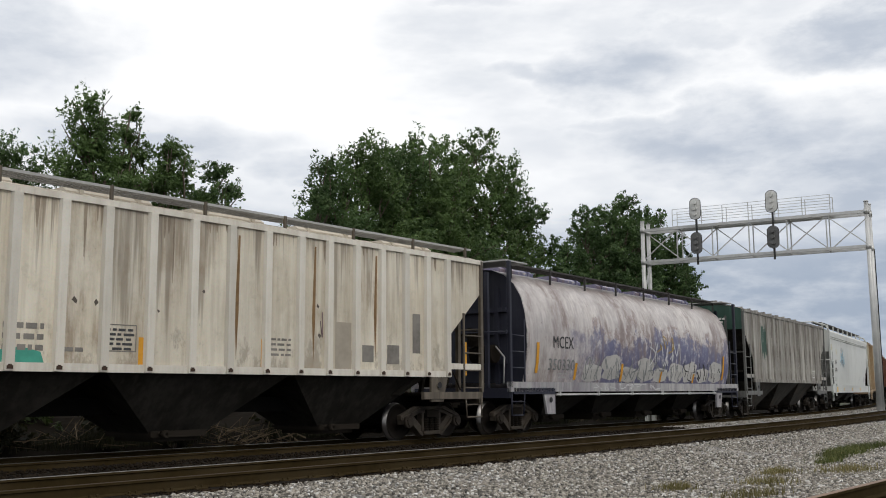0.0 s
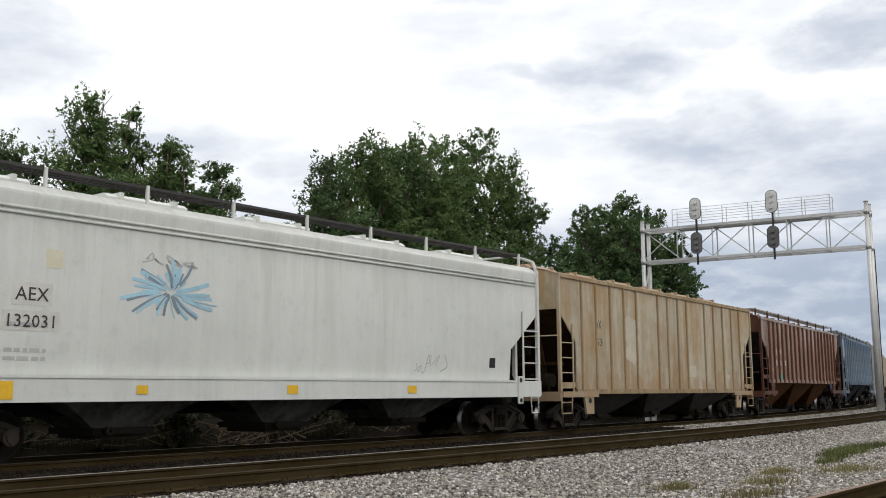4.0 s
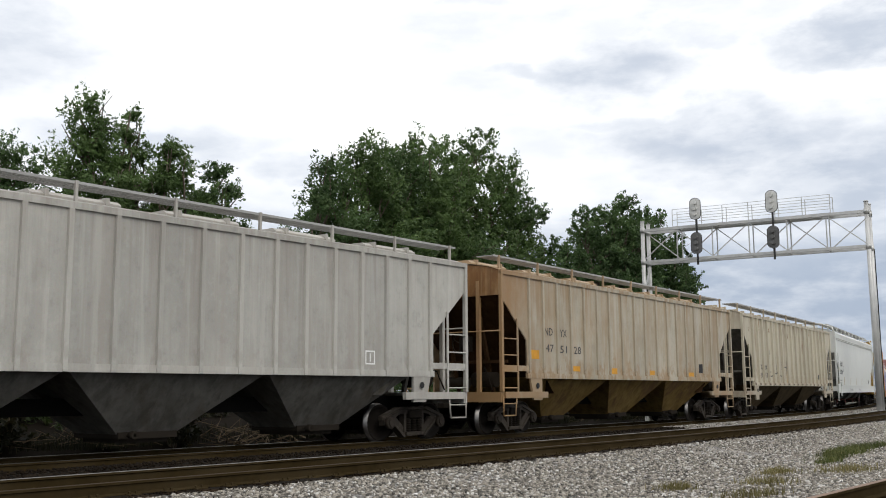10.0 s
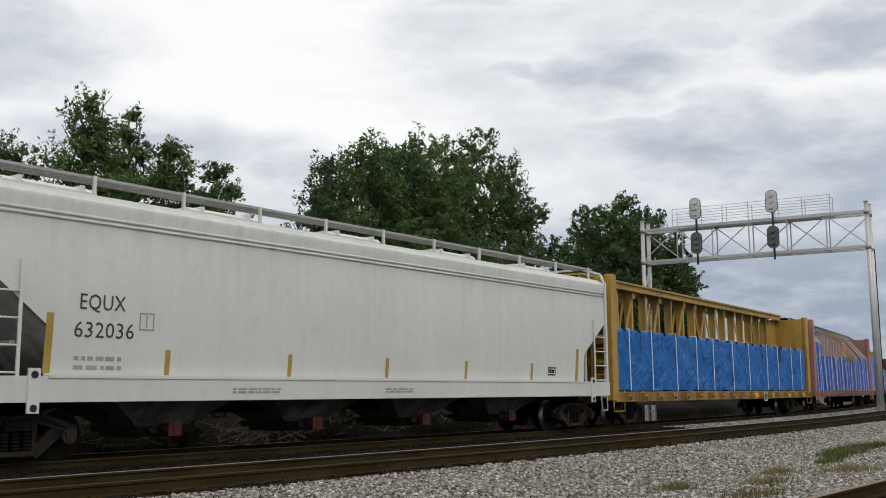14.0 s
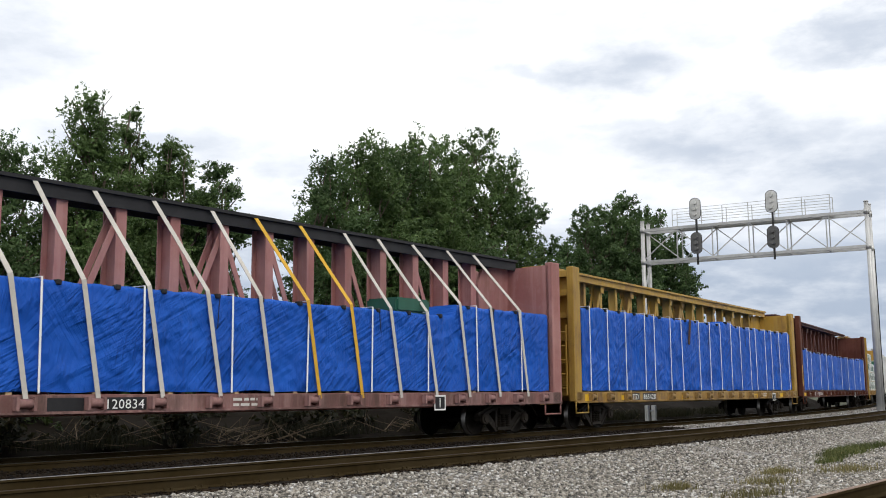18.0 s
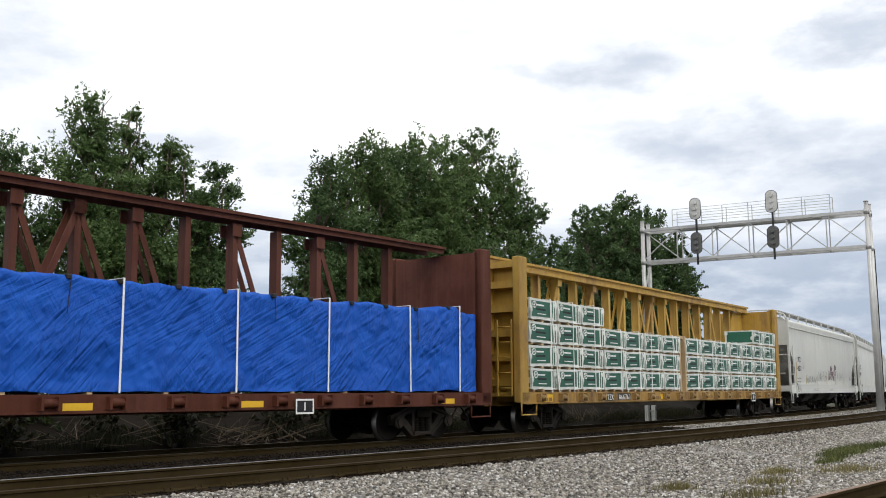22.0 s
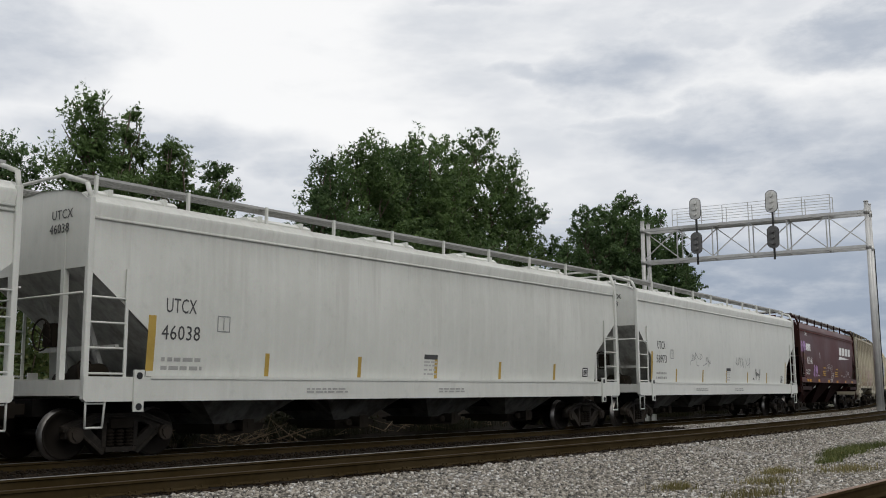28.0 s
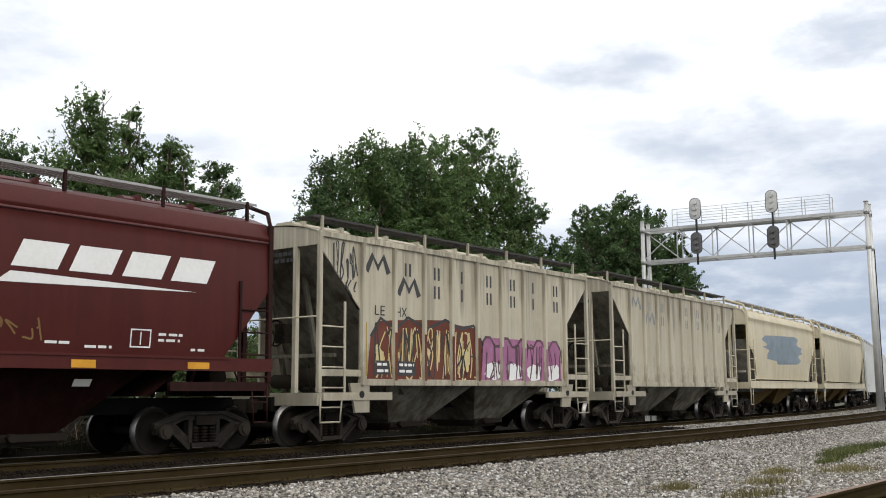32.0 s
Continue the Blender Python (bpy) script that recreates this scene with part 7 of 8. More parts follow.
M_SKYSPRAY = plain("pale_blue_spray_paint", (0.33, 0.52, 0.62), 0.6, 0.0, 0.5, 3.0, 0.05)
M_BLUEGREY = plain("dull_blue_grey_paint", (0.21, 0.26, 0.30), 0.6, 0.0, 0.5, 2.0, 0.05)
M_CREAMPATCH = plain("yellowed_patch_paint", (0.56, 0.53, 0.40), 0.6, 0.0, 0.4, 4.0, 0.05)
M_PLUM = plain("plum_spray_paint", (0.13, 0.075, 0.095), 0.6, 0.0, 0.5, 4.0, 0.05)
M_PALESCRAWL = plain("silver_spray_paint", (0.55, 0.55, 0.55), 0.5, 0.2, 0.3, 8.0, 0.05)
M_BRONZE = plain("bronze_spray_paint", (0.22, 0.13, 0.05), 0.5, 0.1, 0.3, 8.0, 0.05)


def flat_side(z):
    return 1.56


def plastic_side(z):
    return y_at(PROF_PLASTIC, z)


def grain_side(z):
    return y_at(PROF_GRAIN, z)


def round_side(z):
    return y_at(PROF_ROUND, z)


def sill_side(z):
    return 1.60


def beam_side(z):
    return 1.53


def patch(ref, side, mat, rect, name="reflector", label="", lift=0.004):
    """A painted or taped rectangle on the near side: from, to (metres from the car's leading end), bottom, top."""
    d0, d1, z0, z1 = rect
    car, h = ref[0], ref[1]
    n = max(1, int((z1 - z0) / 0.25))
    bm = bmesh.new()
    rows = []
    for i in range(n + 1):
        z = z0 + (z1 - z0) * i / n
        rows.append([(d0 - h, -side(z) - lift, z), (d1 - h, -side(z) - lift, z)])
    skin(bm, rows, False)
    return part(name, bm, mat, car, label)


def patches(ref, side, mat, rects, name="reflector", label="", lift=0.004):
    for r in rects:
        patch(ref, side, mat, r, name, label, lift)


def write(ref, side, mat, text, d0, width, z, cap, name="lettering", lift=0.006):
    """Characters of that cap height, stretched to the width they take on the car."""
    ob = letters(text, cap / 0.70, mat, ref[0], 0, 0, 0, name)
    me = ob.data
    n = len(me.vertices)
    co = np.empty(n * 3, np.float32)
    me.vertices.foreach_get("co", co)
    co = co.reshape(-1, 3)
    x0, x1 = co[:, 0].min(), co[:, 0].max()
    co[:, 0] = (co[:, 0] - x0) * (width / (x1 - x0)) + d0 - ref[1]
    co[:, 2] += z
    co[:, 1] = [y - side(zz) - lift for y, zz in zip(co[:, 1], co[:, 2])]
    me.vertices.foreach_set("co", co.ravel())
    me.update()
    return ob


def bars(ref, side, mat, d0, d1, zs, h, seed, name="stencil_bar", lift=0.005):
    """Small print that cannot be read, as bars."""
    rng = random.Random(seed)
    bm = bmesh.new()
    for z in zs:
        x = d0
        while x < d1 - 0.04:
            w = min(rng.uniform(0.07, 0.22), d1 - x)
            y = -side(z) - lift
            bm.faces.new([bm.verts.new(p) for p in ((x - ref[1], y, z), (x + w - ref[1], y, z), (x + w - ref[1], -side(z + h) - lift, z + h), (x - ref[1], -side(z + h) - lift, z + h))])
            x += w + rng.uniform(0.03, 0.06)
    return tagged(part(name, bm, mat, ref[0]), "lines of stencilled small print", kind="stuff")


def frame_box(ref, side, mat, rect, t=0.03, name="data_panel"):
    d0, d1, z0, z1 = rect
    h = ref[1]
    bm = bmesh.new()
    def quad(a, b, c, d):
        bm.faces.new([bm.verts.new((x - h, -side(z) - 0.005, z)) for x, z in ((a, c), (b, c), (b, d), (a, d))])
    quad(d0, d1, z0, z0 + t)
    quad(d0, d1, z1 - t, z1)
    quad(d0, d0 + t, z0 + t, z1 - t)
    quad(d1 - t, d1, z0 + t, z1 - t)
    m = (d0 + d1) / 2
    quad(m - t / 2, m + t / 2, z0 + 2 * t, z1 - 2 * t)
    return part(name, bm, mat, ref[0])


def spline(pts, k=7):
    out = []
    p = [pts[0]] + pts + [pts[-1]]
    for a, b, c, d in zip(p, p[1:], p[2:], p[3:]):
        for i in range(k):
            t = i / k
            out.append(tuple(0.5 * (2 * b[j] + (c[j] - a[j]) * t + (2 * a[j] - 5 * b[j] + 4 * c[j] - d[j]) * t * t + (3 * b[j] - a[j] - 3 * c[j] + d[j]) * t ** 3) for j in (0, 1)))
    return out + [pts[-1]]


def ribbon(bm, pts, w, side, h, lift):
    """A sprayed line: a band of that width along points (metres from the leading end, height)."""
    L = []
    for i, (x, z) in enumerate(pts):
        a, b = pts[max(0, i - 1)], pts[min(len(pts) - 1, i + 1)]
        t = Vector((b[0] - a[0], b[1] - a[1]))
        t = t.normalized() if t.length > 1e-6 else Vector((1, 0))
        q = (-t.y * w / 2, t.x * w / 2)
        L.append([(x + s * q[0] - h, -side(z + s * q[1]) - lift, z + s * q[1]) for s in (-1, 1)])
    skin(bm, L, False)


def scrawl(ref, side, mat, rect, n, seed, w=0.03, name="graffiti_scrawl", lift=0.006, label=""):
    """A looping sprayed signature that spells nothing."""
    rng = random.Random(seed)
    d0, d1, z0, z1 = rect
    step_ = (d1 - d0) / n
    for i in range(n):
        x = d0 + i * step_
        k = rng.randint(4, 6)
        pts = [(x + rng.uniform(-0.1, 1.05) * step_, z0 + (z1 - z0) * (rng.random() if j % 2 else rng.choice((0.05, 0.95, 0.5)))) for j in range(k)]
        bm = bmesh.new()
        ribbon(bm, spline(pts), w * rng.uniform(0.8, 1.3), side, ref[1], lift)
        part(name, bm, mat, ref[0], label)


def lumpy(d0, d1, z0, z1, rng, n=18, rough=0.16):
    cx, cz, rx, rz = (d0 + d1) / 2, (z0 + z1) / 2, (d1 - d0) / 2, (z1 - z0) / 2
    out = []
    for i in range(n):
        a = i * math.tau / n
        c, s = math.cos(a), math.sin(a)
        k = 1 / max(abs(c), abs(s)) ** 0.8 * (1 - rng.uniform(0, rough))
        out.append((cx + rx * c * min(k, 1.12), cz + rz * s * min(k, 1.0)))
    return spline(out + out[:1], 4)[:-1]


def fill(ref, side, mat, pts, name, lift, label=""):
    bm = bmesh.new()
    h = ref[1]
    lo, hi = min(p[1] for p in pts), max(p[1] for p in pts)
    n = max(2, int((hi - lo) / 0.07))
    rows = []
    for i in range(n + 1):
        z = lo + (hi - lo) * min(max(i / n, 0.004), 0.996)
        xs = []
        for (a, b), (c, d) in zip(pts, pts[1:] + pts[:1]):
            if (b - z) * (d - z) < 0:
                xs.append(a + (c - a) * (z - b) / (d - b))
        if len(xs) > 1:
            rows.append([(x - h, -side(z) - lift, z) for x in (min(xs), max(xs))])
    skin(bm, rows, False)
    return part(name, bm, mat, ref[0], label)


M_SMUDGE = plain("worn_grey_panel_paint", (0.20, 0.185, 0.165), 0.6, 0.0, 0.6, 9.0, 0.05)
M_FAINT = plain("faint_grey_stencil", (0.31, 0.31, 0.30), 0.6, 0.0, 0.3, 12.0, 0.05)
M_OLDPATCH = plain("dull_beige_repaint", (0.36, 0.32, 0.26), 0.6, 0.0, 0.3, 5.0, 0.05)
M_DRIP = plain("brown_grime", (0.27, 0.22, 0.165), 0.7, 0.0, 0.6, 8.0, 0.05)
M_RUSTDRIP = plain("orange_brown_rust_run", (0.22, 0.135, 0.065), 0.75, 0.0, 0.6, 8.0, 0.05)
M_SOOT = plain("dark_brown_soot_run", (0.115, 0.098, 0.082), 0.75, 0.0, 0.6, 6.0, 0.05)


def drips(ref, mat, runs, seed, top=4.22, name="stain"):
    """Grime that has run down from the roof edge: ragged tapering streaks (from the leading end, width, length)."""
    rng = random.Random(seed)
    thin = []
    for d, w, long in runs:
        k = max(1, int(w / 0.075))
        thin += [(d + w * ((i + 0.5) / k - 0.5) + rng.uniform(-0.01, 0.01), w / k * rng.uniform(0.55, 0.95), long * (rng.uniform(0.55, 1.0) if k > 1 else 1.0)) for i in range(k)]
    for d, w, long in thin:
        n = 9
        left, right = [], []
        for i in range(n + 1):
            z = top - long * i / n
            k = (1 - (i / n) ** 2 * 0.8) * rng.uniform(0.9, 1.0)
            left.append((d - w / 2 * k * rng.uniform(0.85, 1.1), z))
            right.append((d + w / 2 * k * rng.uniform(0.7, 1.2), z))
        fill(ref, flat_side, mat, left + right[::-1], name, 0.003)


# the ivory car at the head
patches(car_a, flat_side, M_ORANGE, [(6.85, 6.97, 1.55, 2.06), (9.59, 9.72, 1.54, 2.13), (16.0, 16.1, 1.5, 2.3)])
fill(car_a, flat_side, M_TEAL, [(4.34, 1.53), (4.30, 1.80), (4.55, 1.72), (4.72, 1.84), (4.88, 1.70), (5.05, 1.79), (5.15, 1.53)], "painted_patch", 0.004, "ragged teal painted patch")
patch(car_a, flat_side, M_OLDPATCH, (11.60, 12.08, 1.52, 2.57), "painted_patch", "grey painted patch")
patches(car_a, flat_side, M_SMUDGE, [(12.42, 12.78, 1.75, 2.11), (13.22, 13.62, 1.72, 2.14), (14.08, 14.35, 1.98, 2.88)], "data_panel")
for z in (1.80, 2.245):
    patch(car_a, flat_side, M_SMUDGE, (6.15, 6.80, z, z + 0.018), "data_frame")
for d in (6.13, 6.785):
    patch(car_a, flat_side, M_SMUDGE, (d, d + 0.018, 1.80, 2.26), "data_frame")
bars(car_a, flat_side, M_INK, 6.19, 6.77, (1.83, 1.91, 1.99, 2.07, 2.15), 0.042, 1, lift=0.008)
bars(car_a, flat_side, M_SMUDGE, 9.83, 10.36, (1.82, 1.92, 2.02, 2.12), 0.045, 2)
bars(car_a, flat_side, M_SMUDGE, 4.42, 5.1, (1.78, 1.95, 2.12), 0.09, 6)
bars(car_a, flat_side, M_SMUDGE, 5.3, 5.8, (1.78,), 0.07, 7)
for d, z, r in ((5.55, 2.55, 0.06), (5.95, 2.55, 0.05), (8.15, 2.9, 0.04), (11.05, 2.8, 0.05), (11.45, 2.45, 0.06), (11.1, 2.2, 0.05), (13.0, 2.6, 0.03), (7.2, 2.5, 0.03)):
    fill(car_a, flat_side, M_SOOT, lumpy(d, d + 2 * r, z, z + 2.4 * r, RNG, 12, 0.4), "paint_chip", 0.004, "bare brown spot in the paint")
for d in (6.16, 9.0, 11.0, 12.85):
    fill(car_a, flat_side, M_RUSTDRIP, [(d - 0.02, 4.1), (d - 0.07, 2.6 + 0.2 * (d % 1)), (d - 0.02, 1.7), (d + 0.02, 2.6), (d + 0.03, 4.1)], "rust_run", 0.003, "rust run down beside a rib")
scrawl(car_a, flat_side, M_PLUM, (11.1, 11.5, 2.2, 2.8), 2, 3, 0.02)
# round-bodied car
patches(car_m, round_side, M_ORANGE, [(1.36, 1.50, 1.60, 2.42), (3.58, 3.72, 1.43, 1.91), (6.58, 6.72, 1.40, 1.95), (9.60, 9.72, 1.39, 1.75), (12.45, 12.58, 1.39, 1.70), (15.3, 15.45, 1.5, 2.4)], lift=0.022)
write(car_m, round_side, M_INK, "MCEX", 2.28, 1.16, 2.30, 0.34, lift=0.014)
write(car_m, round_side, M_GREYPATCH, "350330", 2.06, 1.49, 1.69, 0.32, lift=0.016)
bars(car_m, round_side, M_STENCIL, 2.7, 3.2, (1.48, 1.58), 0.04, 5)
M_WHITEOUT = plain("dull_silver_spray_paint", (0.43, 0.42, 0.40), 0.5, 0.0, 0.5, 3.0, 0.05)
rng = random.Random(8)
for k in range(9):
    d = 4.1 + k * 1.24
    fill(car_m, round_side, M_WHITEOUT, lumpy(d - 0.1, d + 1.3, 1.36, 2.08 + rng.uniform(-0.25, 0.2), rng, 22, 0.3), "graffiti_letter", 0.007, "dull silver graffiti letter shape")
    scrawl(car_m, round_side, M_GREYPATCH if k < 6 else M_INK, (d + 0.05, d + 1.15, 1.42, 2.12), 3, 20 + k, 0.035, lift=0.010)
scrawl(car_m, round_side, M_PALESCRAWL, (8.6, 11.2, 1.9, 2.75), 5, 31, 0.04, lift=0.012)
scrawl(car_m, round_side, M_GOLD, (9.2, 10.6, 2.35, 2.95), 3, 33, 0.035, lift=0.013)
scrawl(car_m, sill_side, M_PALESCRAWL, (4.6, 9.5, 1.15, 1.32), 9, 32, 0.018, lift=0.016)
# sooty grey car with green ends
for k in range(5):
    fill(car_g, flat_side, P_GREEN, lumpy(2.62 + 0.17 * k, 2.86 + 0.18 * k, 2.3 + 0.1 * (k % 2), 4.2 - 0.2 * (k % 3), rng, 20, 0.5), "bare_patch", 0.004, "green paint showing through the soot")
frame_box(car_g, flat_side, M_WHITE, (11.91, 12.35, 1.72, 2.08))
# white car with blue smear
patches(car_w, sill_side, M_YELLOW, [(1.26, 1.72, 1.02, 1.30), (3.92, 4.14, 1.09, 1.24), (7.36, 7.64, 1.08, 1.25), (11.0, 11.3, 1.08, 1.25)], lift=0.065)
for k in range(46):
    # a burst of pale blue: short sprayed strokes thrown out from a middle
    a, r0, r1 = rng.uniform(0, math.tau), rng.uniform(0.05, 0.35), rng.uniform(0.4, 0.95)
    bm = bmesh.new()
    pts = [(4.62 + 1.15 * r * math.cos(a + 0.25 * r), 2.88 + 0.62 * r * math.sin(a + 0.25 * r)) for r in (r0, (r0 + r1) / 2, r1)]
    ribbon(bm, spline(pts, 4), rng.uniform(0.02, 0.075), plastic_side, car_w[1], 0.005 + 0.0001 * k)
    part("graffiti_stroke", bm, M_SKYSPRAY if k % 4 else M_BLUEGREY, car_w[0], "pale blue sprayed stroke")
scrawl(car_w, plastic_side, M_STENCIL, (3.9, 5.2, 3.35, 3.55), 4, 41, 0.03)
patch(car_w, plastic_side, M_PALEPATCH, (1.66, 2.34, 2.48, 2.84), "painted_patch", "white repainted number patch")
patch(car_w, plastic_side, M_PALEPATCH, (1.52, 2.50, 2.08, 2.40), "painted_patch", "white repainted number patch")
write(car_w, plastic_side, M_INK, "AEX", 1.72, 0.56, 2.56, 0.21, lift=0.010)
write(car_w, plastic_side, M_INK, "132031", 1.62, 0.78, 2.14, 0.20, lift=0.010)
patches(car_w, plastic_side, M_CREAMPATCH, [(0.5, 0.95, 3.3, 3.62), (2.2, 2.5, 3.1, 3.4)], "painted_patch", "yellowed cream patch")
bars(car_w, plastic_side, M_STENCIL, 1.6, 2.3, (2.15, 1.75, 1.62), 0.06, 42)
scrawl(car_w, plastic_side, M_STENCIL, (11.3, 12.6, 1.55, 1.98), 4, 43, 0.025)
patch(car_w, plastic_side, M_BLACK, (14.3, 14.55, 1.7, 1.95), "data_panel")
# rusty tan car
write(car_o, flat_side, M_INK, "OX", 2.25, 0.42, 2.95, 0.26)
write(car_o, flat_side, M_INK, "53", 2.32, 0.4, 2.45, 0.22)
M_SUNBLEACH = plain("bleached_tan_repaint", (0.47, 0.42, 0.33), 0.6, 0.0, 0.4, 4.0, 0.05)
patches(car_o, flat_side, M_SUNBLEACH, [(9.55, 10.2, 1.6, 2.0), (13.3, 13.7, 1.53, 1.72)], "painted_patch", "whitish repainted patch")
fill(car_o, flat_side, M_SUNBLEACH, lumpy(4.2, 5.6, 1.9, 3.6, rng, 24, 0.4), "painted_patch", 0.004, "whitish repainted patch")
# red-brown car
for t_, d, w, z in (("CE", 2.30, 0.40, 2.70), ("FX", 3.12, 0.36, 2.70), ("15", 2.38, 0.30, 2.21), ("40", 3.16, 0.31, 2.21), ("78", 3.98, 0.32, 2.21)):
    write(car_c, flat_side, M_WHITE, t_, d, w, z, 0.25)
patches(car_c, flat_side, M_TANPATCH, [(1.55, 2.02, 1.95, 2.06), (3.12, 3.5, 1.92, 2.03), (6.3, 6.85, 1.52, 1.64), (10.05, 10.5, 1.52, 1.65), (14.2, 14.6, 1.9, 2.0)], "painted_patch", "faded tan repainted patch")
patch(car_c, flat_side, M_TEAL, (3.08, 3.6, 1.52, 1.84), "painted_patch", "green painted patch")
# blue car
patches(car_b, flat_side, M_SLATEPATCH, [(1.42, 2.14, 1.85, 2.87), (2.32, 3.03, 1.85, 2.90)], "painted_patch", "grey painted-out patch")
patches(car_b, flat_side, M_ORANGE, [(1.36, 1.44, 1.6, 2.62), (3.14, 3.25, 1.60, 2.09), (6.73, 6.85, 1.59, 2.06), (9.42, 9.54, 1.56, 2.04), (12.9, 13.0, 1.56, 2.0)], lift=0.009)
patch(car_b, flat_side, M_PALEPATCH, (6.04, 6.70, 2.25, 3.20), "painted_patch", "pale beige square patch")
scrawl(car_b, flat_side, M_PALEPATCH, (9.62, 10.75, 1.56, 2.28), 7, 55, 0.03)
scrawl(car_b, flat_side, M_PALEPATCH, (9.85, 10.4, 2.2, 2.5), 3, 56, 0.025)
fill(car_b, flat_side, M_GREYPATCH, [(6.41, 3.0), (6.22, 2.68), (6.41, 2.36), (6.6, 2.68)], "painted_patch", 0.008)
for t_, d, w, z, m in (("OF", 1.66, 0.26, 2.53, M_INK), ("OX", 2.52, 0.28, 2.53, M_INK), ("475", 1.46, 0.60, 2.18, M_WHITE), ("141", 2.38, 0.52, 2.18, M_WHITE)):
    write(car_b, flat_side, m, t_, d, w, z, 0.22, lift=0.010)
patch(car_b, flat_side, M_BLACK, (12.32, 12.82, 1.68, 2.05), "data_panel")
frame_box(car_b, flat_side, M_WHITE, (11.3, 11.85, 1.66, 2.0))
frame_box(car_b, flat_side, M_WHITE, (12.45, 12.72, 1.74, 1.98), 0.02)
fill(car_b, flat_side, M_PALEPATCH, [(13.84, 1.58), (13.80, 2.05), (13.95, 2.12), (13.98, 2.36), (14.12, 2.42), (14.21, 2.78), (14.30, 2.42), (14.45, 2.34), (14.42, 2.1), (14.60, 2.0), (14.58, 1.58)], "graffiti_figure", 0.005, "white sprayed shape with black lines")
scrawl(car_b, flat_side, M_INK, (13.85, 14.55, 1.6, 2.65), 5, 51, 0.03, lift=0.009)
bars(car_b, flat_side, M_PALEPATCH, 4.15, 4.75, (1.75, 1.9), 0.05, 52)
bars(car_b, flat_side, M_PALEPATCH, 7.75, 8.4, (1.8, 1.95, 2.1), 0.05, 53)
scrawl(car_b, lambda z: 1.5 - (1.45 - z) * 0.75, M_PALESCRAWL, (3.1, 4.2, 1.18, 1.42), 4, 54, 0.02, lift=0.02)
# light grey car
write(car_n, flat_side, M_INK, "52", 3.95, 0.32, 2.20, 0.22)
patches(car_n, flat_side, M_ORANGE, [(1.72, 2.05, 1.90, 2.14), (3.9, 4.4, 1.70, 1.83)], lift=0.006)
frame_box(car_n, flat_side, M_WHITE, (13.2, 13.5, 1.7, 2.0))
# rusty beige car
for t_, d, w, z in (("ND", 2.24, 0.44, 2.63), ("YX", 3.10, 0.38, 2.62), ("47", 2.30, 0.42, 2.18), ("51", 3.10, 0.38, 2.17), ("28", 3.90, 0.42, 2.17)):
    write(car_t, flat_side, M_INK, t_, d, w, z, 0.21)
patches(car_t, flat_side, M_ORANGE, [(1.51, 1.93, 1.97, 2.21), (3.78, 4.25, 1.67, 1.82), (6.28, 6.66, 1.62, 1.80), (9.05, 9.45, 1.62, 1.77), (12.35, 12.8, 1.61, 1.75)])
patch(car_t, flat_side, M_BLACK, (13.3, 13.66, 1.74, 2.06), "data_panel")
# peeling grey-beige car
for t_, d, w, z in (("CG", 2.42, 0.36, 1.99), ("RX", 3.20, 0.38, 1.99), ("21", 2.46, 0.32, 1.65), ("43", 3.12, 0.46, 1.66)):
    write(car_k, flat_side, M_INK, t_, d, w, z, 0.21)
patches(car_k, flat_side, M_ORANGE, [(1.40, 1.50, 1.5, 2.3), (6.93, 7.05, 1.43, 1.96), (9.65, 9.77, 1.39, 1.90), (12.22, 12.34, 1.38, 1.89), (15.32, 15.42, 1.56, 2.34)])
patch(car_k, flat_side, M_BLACK, (13.3, 13.6, 1.65, 1.88), "data_panel")
for pts in ([(3.95, 2.9), (3.85, 1.86), (4.55, 1.82), (4.7, 2.75)], [(4.12, 2.85), (4.02, 2.0), (4.2, 1.9)], [(5.1, 2.6), (5.15, 1.85)], [(4.85, 2.3), (4.9, 1.85), (5.4, 1.92)],
            [(5.65, 2.65), (5.6, 1.86), (6.2, 1.85), (6.3, 2.95)], [(6.15, 2.9), (6.05, 2.0)], [(6.5, 2.5), (6.45, 1.75)], [(6.5, 2.15), (6.95, 2.15)], [(6.95, 2.6), (6.9, 1.75)]):
    bm = bmesh.new()
    ribbon(bm, spline(pts), 0.042, flat_side, car_k[1], 0.006)
    part("graffiti_stroke", bm, M_INK, car_k[0], "black sprayed stroke")
for k in range(26):
    # scabs where the paint has lifted and rusted
    d, z = RNG.uniform(0.6, 16.0), RNG.uniform(2.6, 4.15)
    a = RNG.uniform(0.03, 0.13)
    if any(abs(d - e) < 0.16 + a or abs(2 * car_k[1] - d - e) < 0.16 + a for e in RIBS18):
        continue
    fill(car_k, flat_side, M_RUSTDRIP if k % 2 else M_DRIP, lumpy(d - a, d + a, z - 1.7 * a, z + 1.7 * a, RNG, 16, 0.6), "rust_scab", 0.003, "brown scab in the paint")
# white cars
def white_marks(ref, mark, number, d, zt, zb, golds, panel, w4, w5):
    write(ref, plastic_side, M_INK, mark, d, w4, zt, 0.26)
    write(ref, plastic_side, M_INK, number, d - 0.08, w5, zb, 0.26)
    patches(ref, plastic_side, M_GOLD, golds)
    if panel:
        patch(ref, plastic_side, M_BLACK, panel, "data_panel")
        frame_box(ref, plastic_side, M_WHITE, (panel[0] + 0.04, panel[1] - 0.04, panel[2] + 0.04, panel[3] - 0.04), 0.02)
    frame_box(ref, plastic_side, M_GREYPATCH, (d + 1.15, d + 1.45, zt - 0.3, zt), 0.02)
